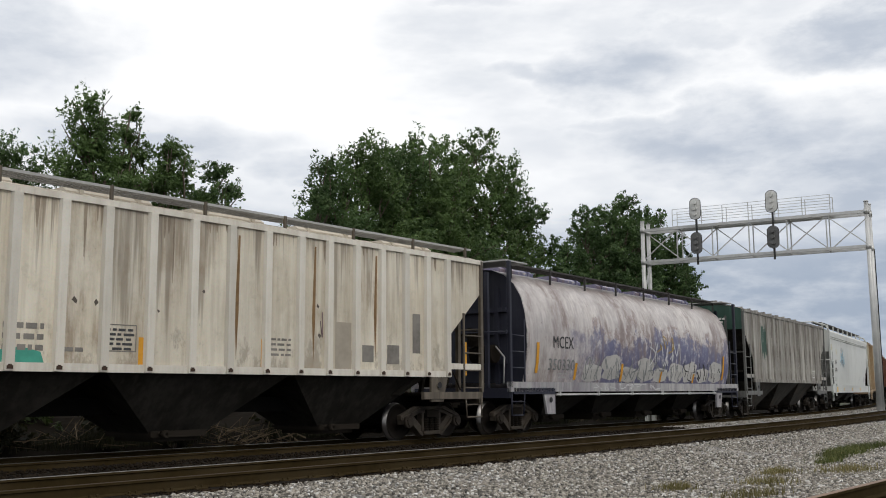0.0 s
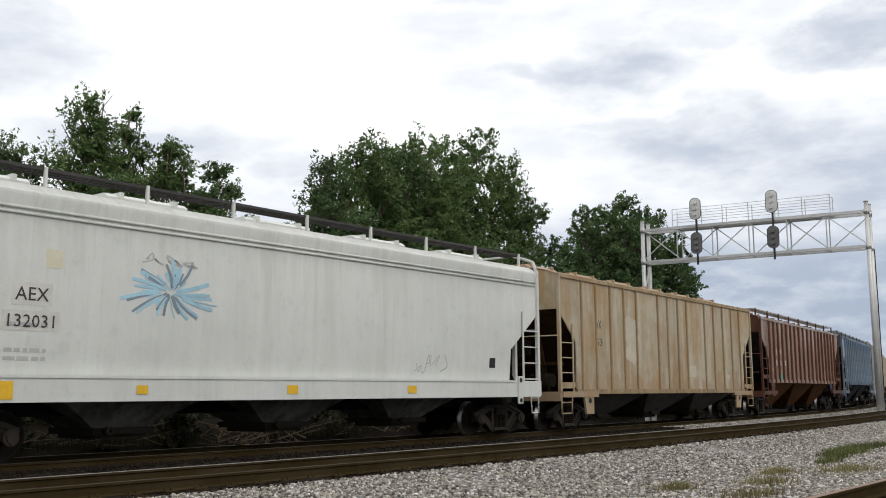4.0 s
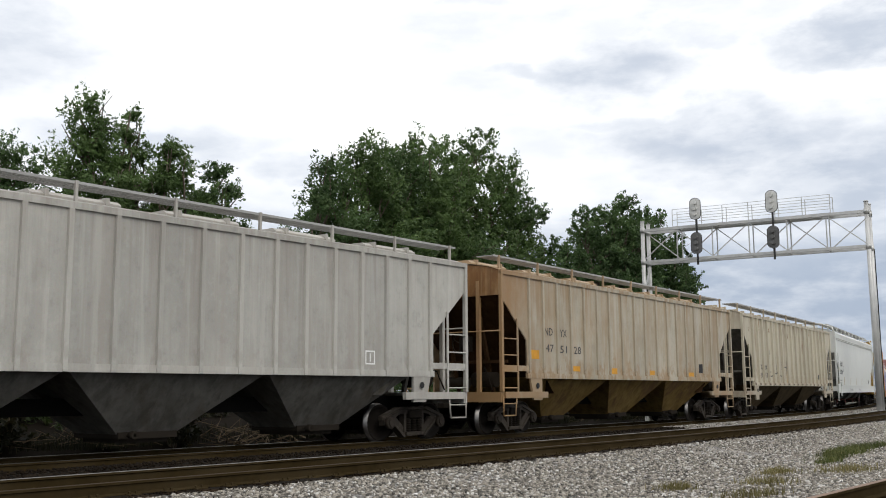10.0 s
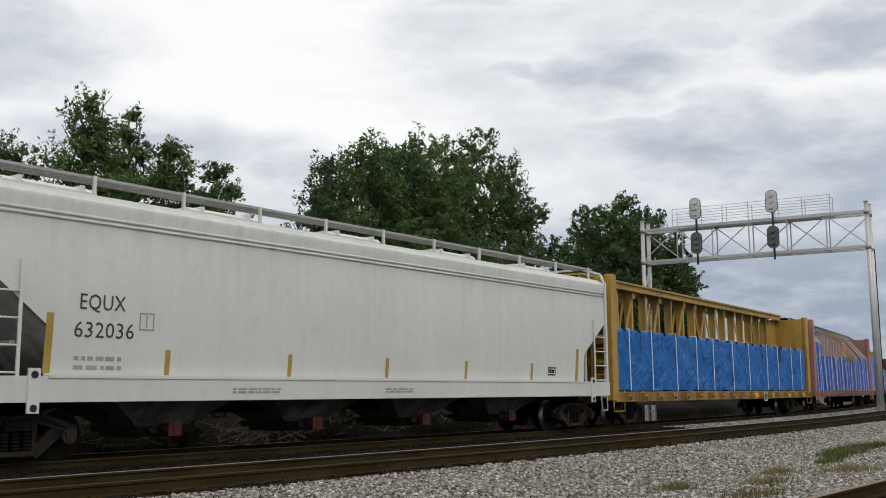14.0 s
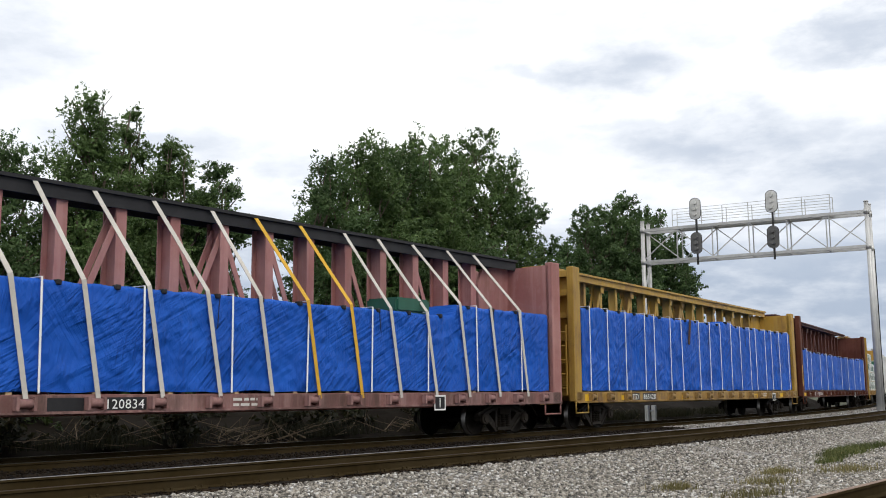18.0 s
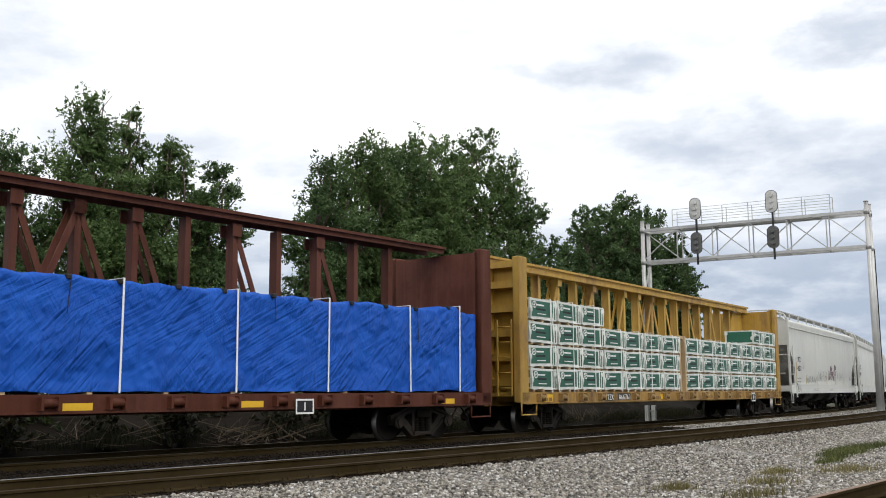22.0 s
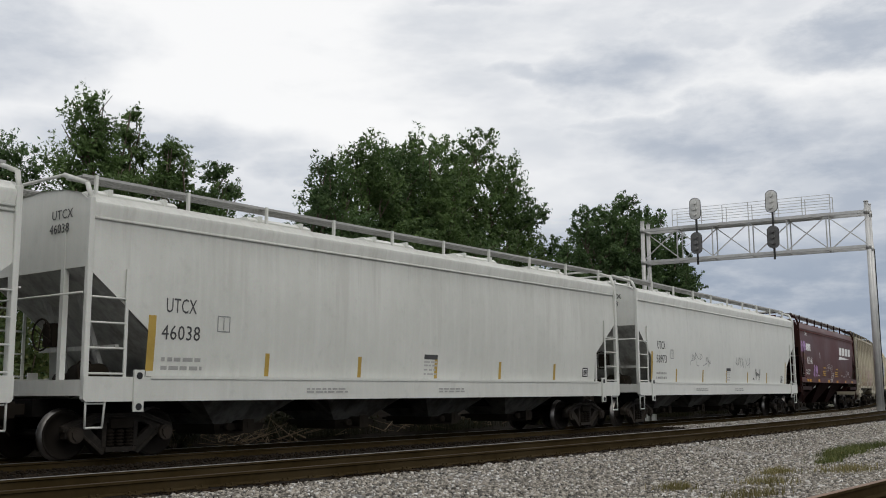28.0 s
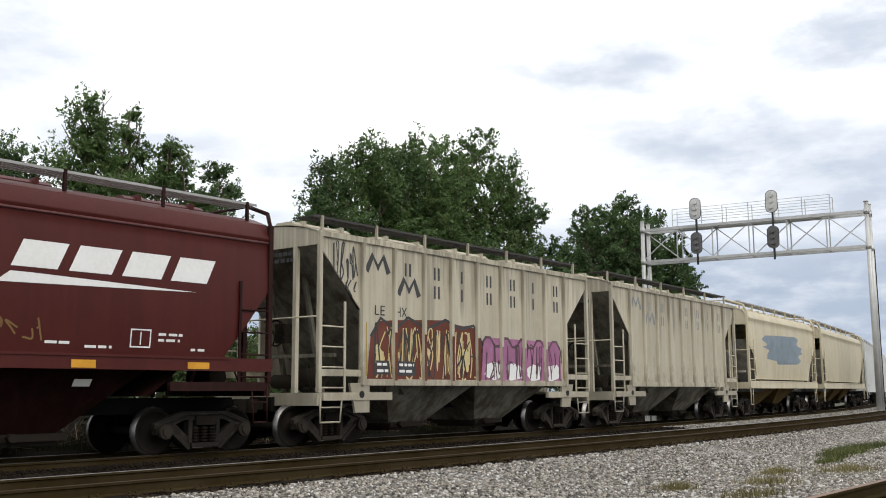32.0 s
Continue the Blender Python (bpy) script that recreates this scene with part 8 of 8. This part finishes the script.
    bars(ref, plastic_side, M_FAINT, d - 0.05, d + 0.85, (zb - 0.38, zb - 0.53), 0.07, int(d * 100))
    bars(ref, sill_side, M_FAINT, 5.0, 6.2, (1.1, 1.16), 0.035, int(d * 90), lift=0.06)
    bars(ref, sill_side, M_FAINT, 9.3, 10.3, (1.1, 1.16), 0.035, int(d * 80), lift=0.06)


def stakes(d0, d1, n, first):
    return [first] + [(d0 + (d1 - d0) * i / (n - 1), d0 + (d1 - d0) * i / (n - 1) + 0.11, 1.42, 1.86) for i in range(n)]


white_marks(car_e, "EQUX", "632036", 1.83, 2.48, 2.02, stakes(3.56, 15.32, 5, (1.25, 1.38, 1.43, 2.39)) + [(17.65, 17.8, 1.4, 2.3)], (16.18, 16.58, 1.54, 1.77), 0.86, 1.13)
white_marks(car_u1, "UTCX", "48273", 1.94, 2.44, 2.02, stakes(3.99, 14.62, 5, (1.53, 1.68, 1.47, 2.42)), (16.65, 16.91, 1.65, 1.88), 0.64, 0.85)
white_marks(car_u2, "UTCX", "51818", 1.55, 2.46, 2.0, stakes(3.69, 13.8, 5, (1.24, 1.36, 1.42, 2.06)) + [(16.45, 16.58, 1.45, 2.36)], (15.82, 16.18, 1.45, 1.75), 0.66, 0.8)
white_marks(car_u3, "UTCX", "46038", 1.62, 2.52, 2.04, stakes(3.99, 14.6, 5, (1.26, 1.42, 1.49, 2.45)), (16.2, 16.5, 1.52, 1.78), 0.66, 0.84)
white_marks(car_u4, "UTCX", "58973", 1.72, 2.50, 2.04, stakes(3.4, 13.9, 5, (1.2, 1.34, 1.47, 2.40)) + [(16.72, 16.84, 1.40, 2.37)], (16.07, 16.37, 1.45, 1.73), 0.69, 0.88)
for ref, d in ((car_u3, 8.9), (car_u4, 8.68)):
    patch(ref, plastic_side, M_INK, (d, d + 0.5, 1.86, 1.97), "data_panel")
    bars(ref, plastic_side, M_STENCIL, d, d + 0.48, (1.50, 1.6, 1.7, 1.78), 0.04, int(d * 10))
for k in range(4):
    d = 9.65 + k * 0.6
    fill(car_u1, plastic_side, M_PLUM, lumpy(d, d + 0.66, 1.56, 2.25 + 0.35 * (k % 2), rng, 20, 0.45), "graffiti_letter", 0.005, "plum sprayed graffiti letter shape")
    scrawl(car_u1, plastic_side, M_PALEPATCH, (d + 0.08, d + 0.58, 1.65, 2.2), 2, 60 + k, 0.05, lift=0.008)
scrawl(car_u1, plastic_side, M_GREYPATCH, (4.15, 6.55, 1.46, 1.80), 13, 65, 0.026)
scrawl(car_u1, plastic_side, M_GREYPATCH, (6.95, 9.32, 1.54, 2.13), 10, 66, 0.024)
scrawl(car_u1, plastic_side, M_GREYPATCH, (12.39, 14.44, 1.6, 2.1), 7, 67, 0.022)
scrawl(car_u1, sill_side, M_INK, (1.21, 1.97, 1.03, 1.33), 4, 68, 0.022, lift=0.065)
scrawl(car_u4, plastic_side, M_GREYPATCH, (4.81, 6.90, 1.98, 2.48), 5, 69, 0.02)
scrawl(car_u4, plastic_side, M_GREYPATCH, (9.76, 11.59, 2.0, 2.45), 5, 70, 0.018)
scrawl(car_u4, plastic_side, M_INK, (12.04, 13.15, 1.52, 2.02), 4, 71, 0.03)
# maroon car: white slanted bars stand for the company mark
write(car_f, grain_side, M_WHITE, "451146", 1.64, 1.40, 2.40, 0.36)
write(car_f, grain_side, M_WHITE, "LD LMT 222300", 1.55, 1.0, 2.04, 0.10)
write(car_f, grain_side, M_WHITE, "LT WT 63700", 1.53, 0.96, 1.88, 0.10)
for k in range(4):
    d = 1.62 + k * 0.28
    fill(car_f, grain_side, M_WHITE, [(d, 3.05), (d + 0.22, 3.05), (d + 0.22, 3.40), (d, 3.40)], "mark_bar", 0.006, "white bar of the company mark")
    d = 10.95 + k * 0.98
    fill(car_f, grain_side, M_WHITE, [(d, 3.08), (d + 0.78, 3.08), (d + 0.98, 3.52), (d + 0.20, 3.52)], "mark_bar", 0.006, "white slanted bar of the company mark")
fill(car_f, grain_side, M_WHITE, [(10.72, 2.82), (14.45, 2.9), (14.6, 2.99), (10.95, 3.0)], "mark_sweep", 0.006, "white sweep below the company mark")
patches(car_f, lambda z: 1.60, M_ORANGE, [(1.16, 1.61, 1.54, 1.66), (1.72, 2.17, 1.53, 1.66), (3.97, 4.44, 1.54, 1.66), (6.71, 7.18, 1.52, 1.65), (9.25, 9.75, 1.51, 1.64), (12.01, 12.45, 1.52, 1.65), (14.26, 14.73, 1.53, 1.65)], lift=0.06)
frame_box(car_f, grain_side, M_WHITE, (4.91, 5.16, 2.77, 3.03), 0.02)
frame_box(car_f, grain_side, M_WHITE, (13.14, 13.55, 1.88, 2.20), 0.025)
for d, z, w in ((6.02, 2.26, 0.6), (5.85, 1.88, 0.86), (5.85, 1.98, 0.86), (5.85, 2.08, 0.86), (9.78, 2.24, 0.55), (9.6, 1.86, 0.84), (9.6, 1.96, 0.84), (9.6, 2.06, 0.84)):
    bars(car_f, grain_side, M_YELLOW, d, d + w, (z,), 0.05, int(d * 31 + z * 17))
for d, z, w in ((1.59, 3.8, 0.44), (1.59, 3.88, 0.44), (1.59, 3.96, 0.44), (0.9, 1.9, 0.4), (4.6, 1.85, 0.5), (11.6, 1.9, 0.5), (12.3, 1.85, 0.5), (13.7, 2.1, 0.5), (13.7, 2.0, 0.45), (14.4, 1.85, 0.3)):
    bars(car_f, grain_side, M_WHITE, d, d + w, (z,), 0.045, int(d * 29 + z * 13))
STROKES = {
    "B": [[(0.1, 0), (0.12, 1)], [(0.12, 1), (0.7, 0.9), (0.65, 0.6), (0.15, 0.52), (0.8, 0.4), (0.75, 0.05), (0.1, 0.0)]],
    "L": [[(0.2, 1), (0.15, 0.05), (0.7, 0.02)]],
    "E": [[(0.8, 0.55), (0.2, 0.45), (0.8, 0.8), (0.4, 0.98), (0.1, 0.5), (0.3, 0.05), (0.85, 0.1)]],
    "M": [[(0.05, 0), (0.1, 1), (0.5, 0.4), (0.9, 1), (0.95, 0)]],
    "C": [[(0.85, 0.85), (0.4, 0.98), (0.1, 0.5), (0.35, 0.03), (0.85, 0.15)]],
    "F": [[(0.15, 0), (0.15, 1), (0.8, 0.95)], [(0.15, 0.5), (0.65, 0.5)]],
    "2": [[(0.1, 0.8), (0.45, 1), (0.8, 0.75), (0.1, 0.05), (0.85, 0.05)]],
    "0": [[(0.5, 1), (0.1, 0.5), (0.5, 0), (0.9, 0.5), (0.5, 1)]],
    "1": [[(0.4, 0.85), (0.55, 1), (0.5, 0)]],
    "6": [[(0.75, 0.95), (0.2, 0.6), (0.2, 0.1), (0.7, 0.05), (0.75, 0.45), (0.2, 0.4)]]}


def tag(ref, side, mat, text, rect, w, lift=0.006, label="sprayed tag letter"):
    """Letters drawn with a spray can, one part each."""
    d0, d1, z0, z1 = rect
    pitch = (d1 - d0) / len(text)
    rng = random.Random(len(text) * 7 + int(d0 * 10))
    for i, c in enumerate(text):
        bm = bmesh.new()
        up = rng.uniform(-0.06, 0.06) * (z1 - z0)
        for st in STROKES[c]:
            ribbon(bm, spline([(d0 + pitch * (i + 0.92 * u + 0.1 * v), z0 + up + (z1 - z0) * v) for u, v in st], 5), w, side, ref[1], lift)
        part("graffiti_letter", bm, mat, ref[0], label)


tag(car_f, grain_side, M_LILAC, "BLEM", (0.45, 1.48, 3.02, 3.48), 0.085)
tag(car_f, grain_side, M_LILAC, "BLEM", (3.45, 4.42, 1.82, 2.33), 0.075)
scrawl(car_f, grain_side, M_PALESCRAWL, (6.93, 8.67, 2.1, 2.5), 6, 83, 0.035)
tag(car_f, grain_side, M_PALESCRAWL, "CFB", (8.37, 9.23, 1.75, 2.05), 0.035)
scrawl(car_f, grain_side, M_BRONZE, (0.79, 1.62, 2.62, 3.02), 4, 85, 0.03)
scrawl(car_f, grain_side, M_BRONZE, (10.7, 11.6, 1.95, 2.3), 4, 86, 0.03)
tag(car_f, lambda z: 1.60, M_WHITE, "2016", (7.28, 7.92, 1.55, 1.72), 0.026, lift=0.085)
for k in range(3):
    patch(car_f, lambda z: 1.52 - (1.50 - z) * 0.70, M_PALEPATCH, (4.0 + 4.1 * k, 4.32 + 4.1 * k, 1.22, 1.34), "bay_plate", "small pale plate on a hopper bay", 0.05)
# cement cars: bars and zigzags stand for the company name, one to a panel
for ref in (car_d, car_h):
    h = ref[1]
    m = M_INK if ref is car_d else M_GREYPATCH
    for row, first, z in ((0, 1, 3.72), (1, 2, 3.28)):
        for k in range(first, 8):
            d = 1.30 + 1.08 * k + 0.40
            zz = z + 0.0
            patch(ref, flat_side, m, (d, d + 0.07, zz, zz + 0.30), "mark_bar")
            if k % 3:
                patch(ref, flat_side, m, (d + 0.16, d + 0.23, zz, zz + 0.30), "mark_bar")
        d = 1.30 + 1.08 * (first - 1) + 0.18
        bm = bmesh.new()
        ribbon(bm, [(d, z), (d + 0.2, z + 0.36), (d + 0.38, z + 0.1), (d + 0.56, z + 0.36), (d + 0.74, z)], 0.15, flat_side, h, 0.006)
        part("mark_zigzag", bm, m, ref[0], "black zigzag of the company mark")
write(car_d, flat_side, M_INK, "LE", 1.76, 0.33, 2.78, 0.22)
write(car_d, flat_side, M_INK, "HX", 2.48, 0.38, 2.78, 0.22)
scrawl(car_d, flat_side, M_INK, (0.20, 1.20, 3.45, 4.25), 7, 91, 0.028)
scrawl(car_d, flat_side, M_INK, (0.75, 1.2, 3.1, 3.5), 3, 191, 0.028)
BLOCK = [(1.50, 1.34), (1.62, 2.30), (1.95, 2.72), (2.45, 2.50), (2.9, 2.78), (3.6, 2.55), (4.3, 2.80), (4.9, 2.62), (5.45, 2.72), (5.85, 2.25), (5.76, 1.34)]
BAND = [(5.76, 1.34)] + [(5.76 + 0.2 * k, 2.30 + (0.16 if k % 4 in (1, 2) else -0.05)) for k in range(20)] + [(9.62, 1.34)]
fill(car_d, flat_side, M_REDSPRAY, BLOCK, "graffiti_fill", 0.005, "brick red graffiti block")
fill(car_d, flat_side, M_PINKSPRAY, BAND, "graffiti_fill", 0.005, "mauve pink graffiti band")
for k in range(4):
    d = 5.85 + k * 0.96
    fill(car_d, flat_side, M_WHITE, lumpy(d, d + 0.86, 1.36, 1.86, rng, 22, 0.35), "graffiti_letter", 0.008, "white lower part of a graffiti letter")
    scrawl(car_d, flat_side, M_PLUM, (d, d + 0.9, 1.38, 2.36), 4, 100 + k, 0.04, lift=0.011)
for pts, m_ in ((BLOCK, M_INK), (BAND, M_PLUM)):
    bm = bmesh.new()
    ribbon(bm, pts[1:-1], 0.075, flat_side, car_d[1], 0.007)
    part("graffiti_outline", bm, m_, car_d[0], "dark sprayed outline")
for k in range(5):
    d = 1.72 + k * 0.80
    fill(car_d, flat_side, M_BRONZE if k % 2 else M_CREAMSPRAY, lumpy(d, d + 0.42, 1.45 + 0.1 * (k % 3), 2.2 + 0.12 * (k % 2), rng, 20, 0.55), "graffiti_letter", 0.0075, "ochre part of a graffiti letter")
for k in range(6):
    d = 1.68 + k * 0.66
    scrawl(car_d, flat_side, M_CREAMSPRAY, (d, d + 0.70, 1.38, 2.60), 3, 92 + k, 0.035, lift=0.009)
    scrawl(car_d, flat_side, M_INK, (d, d + 0.66, 1.38, 2.55), 2, 192 + k, 0.04, lift=0.0095)
for i in range(9):
    d = 1.34 + i * (2 * car_d[1] - 2.68) / 8
    if 1.7 < d < 9.6:
        patch(car_d, lambda z: 1.641, M_REDSPRAY if d < 5.75 else M_PINKSPRAY, (d - 0.044, d + 0.044, 1.36, 2.42 if d < 5.75 else 2.24), "graffiti_fill")
patches(car_d, flat_side, M_INK, [(1.80, 2.23, 1.49, 1.79), (2.53, 3.16, 1.47, 1.79)], "data_panel", lift=0.013)
bars(car_d, flat_side, M_WHITE, 1.83, 2.2, (1.54, 1.68), 0.06, 110, lift=0.017)
bars(car_d, flat_side, M_WHITE, 2.58, 3.1, (1.54, 1.68), 0.06, 111, lift=0.017)
patches(car_d, flat_side, M_GOLD, [(1.42, 1.50, 1.45, 2.6), (3.50, 3.58, 1.4, 1.9), (9.72, 9.82, 1.45, 2.3)], lift=0.014)
fill(car_i, grain_side, M_BLUEGREY, lumpy(2.0, 9.4, 2.2, 3.7, rng, 30, 0.4), "painted_patch", 0.005, "blue-grey sprayed patch")
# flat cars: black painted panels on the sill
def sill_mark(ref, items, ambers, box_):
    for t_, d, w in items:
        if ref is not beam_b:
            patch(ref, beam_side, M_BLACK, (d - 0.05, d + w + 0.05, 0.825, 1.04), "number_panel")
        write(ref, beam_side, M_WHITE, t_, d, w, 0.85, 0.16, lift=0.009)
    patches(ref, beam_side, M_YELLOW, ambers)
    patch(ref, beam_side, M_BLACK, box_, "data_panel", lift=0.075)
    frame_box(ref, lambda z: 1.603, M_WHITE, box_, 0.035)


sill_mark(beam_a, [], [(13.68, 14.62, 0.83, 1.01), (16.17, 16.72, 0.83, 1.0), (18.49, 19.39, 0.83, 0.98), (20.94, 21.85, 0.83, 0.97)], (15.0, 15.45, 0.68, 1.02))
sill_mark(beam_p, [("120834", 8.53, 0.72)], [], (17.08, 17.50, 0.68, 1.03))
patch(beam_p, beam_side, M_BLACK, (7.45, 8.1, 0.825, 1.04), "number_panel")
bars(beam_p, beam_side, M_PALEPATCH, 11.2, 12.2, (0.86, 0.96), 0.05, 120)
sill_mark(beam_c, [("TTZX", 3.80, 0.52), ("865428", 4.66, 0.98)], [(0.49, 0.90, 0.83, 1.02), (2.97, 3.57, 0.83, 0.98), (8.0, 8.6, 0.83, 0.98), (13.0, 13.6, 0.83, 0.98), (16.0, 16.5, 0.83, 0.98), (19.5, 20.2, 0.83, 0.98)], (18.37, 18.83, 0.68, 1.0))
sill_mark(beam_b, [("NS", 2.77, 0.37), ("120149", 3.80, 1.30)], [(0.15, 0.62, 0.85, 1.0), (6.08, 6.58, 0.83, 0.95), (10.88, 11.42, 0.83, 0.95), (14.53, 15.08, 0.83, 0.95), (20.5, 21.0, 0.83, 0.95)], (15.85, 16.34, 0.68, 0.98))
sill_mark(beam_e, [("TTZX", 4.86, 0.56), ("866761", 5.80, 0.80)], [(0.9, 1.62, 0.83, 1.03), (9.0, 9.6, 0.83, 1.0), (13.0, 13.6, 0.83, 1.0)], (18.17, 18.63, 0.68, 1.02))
bars(beam_b, beam_side, M_PALEPATCH, 1.35, 2.1, (0.86, 0.94), 0.04, 141)
bars(beam_b, beam_side, M_PALEPATCH, 7.2, 8.1, (0.87, 0.95), 0.04, 142)
bars(beam_c, beam_side, M_PALEPATCH, 17.2, 18.0, (0.87, 0.95), 0.04, 143)
patch(beam_b, lambda z: 1.53, M_YELLOW, (-0.02, 0.1, 1.3, 2.3), "reflector")
for ref in (beam_a, beam_c, beam_e):
    for k in range(9):
        d = 1.2 + k * 2.45
        bars(ref, beam_side, M_BRONZE, d, d + 0.5, (0.84,), 0.1, 130 + k)


def straps():
    """Web straps from the top beam down over the load to the winches, on the faded red flat car."""
    car, h, s, half = beam_p
    for k in range(17):
        d = 0.72 + k * 1.272
        top = 3.6 if d < 2.7 else 3.22 if d > 18.3 else 2.95
        m = M_STRAPY if k in (10, 11) else M_STRAP
        bm = bmesh.new()
        lean = 0.42 if k % 3 else 0.30
        pts = [(d - h, -1.56, 0.98), (d - 0.36 - h, -1.545, top + 0.02), (d - 0.36 - lean - h, -0.33, 4.8), (d - 0.36 - lean - h, 0.0, 4.845)]
        for p, q in zip(pts, pts[1:]):
            bar(bm, p, q, 0.085, 0.012, (0, 1, 0.3))
        part("web_strap", bm, m, car, "yellow web strap" if m is M_STRAPY else "grey web strap")


straps()
M_OLDBOARD = plain("dark_weathered_board", (0.075, 0.045, 0.03), 0.8, 0.0, 0.4, 7.0, 0.2)
# loose boards over the tarpaulins
car, h, s, half = beam_c
bm = bmesh.new()
box(bm, -0.045, 0.045, -0.03, 0.02, -0.9, 0.0)
rag = part("loose_board", bm, M_OLDBOARD)
tagged(rag, "dark loose board hanging over the tarpaulin", "board")
carry(rag, s, half, pose(9.0 - h, -1.56, 3.62, 0, 14, 0))
car, h, s, half = beam_a
bm = bmesh.new()
box(bm, -0.045, 0.045, -0.03, 0.02, -0.75, 0.0)
rag = part("loose_board", bm, M_OLDBOARD)
tagged(rag, "dark loose board hanging over the tarpaulin", "board")
carry(rag, s, half, pose(18.0 - h, -1.54, 3.12, 0, 5, 0))

# grime run down the sides
drips(car_a, M_DRIP, [(4.9, 0.12, 0.5), (5.75, 0.10, 0.9), (6.0, 0.16, 0.35), (7.35, 0.18, 0.5), (7.5, 0.07, 1.2), (8.35, 0.30, 0.22), (8.75, 0.2, 0.16), (9.9, 0.16, 0.28), (11.3, 0.14, 0.5), (12.5, 0.2, 0.2), (13.9, 0.16, 0.7), (14.9, 0.14, 0.3), (3.2, 0.2, 0.7), (2.4, 0.1, 1.1)], 201, 4.24)
drips(car_k, M_RUSTDRIP, [(10.35, 0.09, 1.9), (4.75, 0.07, 0.9), (7.2, 0.06, 1.4), (2.55, 0.08, 0.8), (13.05, 0.05, 0.8)], 202, 4.1)
drips(car_k, M_DRIP, [(5.6, 0.2, 0.4), (9.2, 0.2, 0.5), (11.5, 0.14, 0.7), (15.4, 0.4, 0.35), (3.3, 0.2, 0.5), (8.5, 0.2, 0.3)], 203, 4.1)
drips(car_g, M_SOOT, [(9.0, 0.42, 2.75), (9.75, 0.10, 2.6), (10.5, 0.10, 1.9), (10.75, 0.22, 2.7), (8.4, 0.07, 2.5), (6.9, 0.16, 2.6), (5.2, 0.3, 2.7), (4.4, 0.12, 2.2), (12.2, 0.14, 1.9), (12.9, 0.06, 2.6), (3.7, 0.1, 2.4), (7.7, 0.08, 1.6), (11.5, 0.06, 2.7), (13.2, 0.05, 1.2)], 204, 4.28)
# a torn corner of the tarpaulin shows the bundle inside
car, h, s, half = beam_p
bm = bmesh.new()
box(bm, -0.6, 0.6, -0.48, 0.5, 0.0, 0.34)
bend_edges(bm, 0.05, 2)
pk = part("panel_bundle", bm, M_WRAPGREEN)
tagged(pk, "green wrapped panel bundle showing through the torn tarpaulin", "panel bundle")
carry(pk, s, half, pose(16.6 - h, -0.92, 2.93))


def write_end(ref, mat, text, y, z, cap, x=0.012):
    """Characters on the leading end sheet, read from ahead of the car."""
    ob = letters(text, cap / 0.70, mat, ref[0], 0, 0, 0, "end_lettering")
    ob.data.transform(pose(-ref[1] + x, y, z, 0, 0, -90))


def end_bars(ref, mat, seed, y=-0.25, zs=(3.98, 3.84), x=0.012):
    rng = random.Random(seed)
    bm = bmesh.new()
    for z in zs:
        v = y
        for k in range(4):
            w = rng.uniform(0.07, 0.14)
            box(bm, -ref[1] + x, -ref[1] + x + 0.004, v - w, v, z, z + 0.085)
            v -= w + 0.04
    tagged(part("end_stencil", bm, mat, ref[0]), "stencilled print on the end sheet", kind="stuff")


for ref, a, b in ((car_n, "NDYX", "475252"), (car_u1, "UTCX", "48273"), (car_u2, "UTCX", "51818"), (car_u3, "UTCX", "46038"), (car_u4, "UTCX", "58973"), (car_e, "EQUX", "632036")):
    write_end(ref, M_INK, a, -0.45, 4.06, 0.16)
    write_end(ref, M_INK, b, -0.40, 3.82, 0.16)
for ref, m in ((car_c, M_WHITE), (car_b, M_WHITE), (car_f, M_WHITE), (car_d, M_INK), (car_h, M_INK), (car_k, M_INK), (car_w, M_INK), (car_a, M_INK), (car_g, M_PALEPATCH), (car_o, M_INK)):
    end_bars(ref, m, int(abs(ref[1]) * 37))

M_GATERED = plain("faded_red_gate_paint", (0.12, 0.036, 0.028), 0.7, 0.0, 0.5, 8.0)


def gate_ends(ref, mat, n=4, bayl=2.4):
    """Capped ends of the outlet tubes under the bays."""
    h = ref[1]
    w = (2 * h - 2 * bayl) / n
    for i in range(n):
        def make(bm):
            rod(bm, (0, -0.98, 0.47), (0, -0.6, 0.47), 0.11, 12)
            box(bm, -0.14, 0.14, -1.0, -0.98, 0.34, 0.60)
            box(bm, -0.04, 0.04, -1.02, -1.0, 0.42, 0.55)
        part("outlet_cap", shared("outlet_cap:" + mat.name, make, mat), mat, ref[0], "", pose(-h + bayl + (i + 0.5) * w, 0, 0))


for ref, m in ((car_e, M_GATERED), (car_u2, M_GATERED), (car_u1, M_FRAME), (car_u3, M_FRAME), (car_u4, M_FRAME)):
    gate_ends(ref, m)

# ---- motion: the whole train rolls past, from the far end of the line to the camera ----
def motions():
    ticks = [0.5 * i for i in range(65)]
    for car, s, half in CARS:
        walk(car, [(t, car_pose(s, half, t)) for t in ticks])
    for ob, s, half, m in LOADS:
        walk(ob, [(t, car_pose(s, half, t) @ m) for t in ticks])
    for wheel, x, s in SPIN:
        seen = [0.0]
        t = 0.0
        while t < 32.0 - 1e-6:
            near = 0 < s - run(t) < 75
            t = min(32.0, t + (1 / 30 if near else 0.5))
            seen.append(t)
        rows, turn, last = [], 0.0, 0.0
        for t in seen:
            if t - last < 0.04:
                turn -= (run(t) - run(last)) / 0.42
            last = t
            rows.append((t, Matrix.Translation((x, 0, 0.42)) @ Matrix.Rotation(turn, 4, "Y")))
        walk(wheel, rows)


motions()
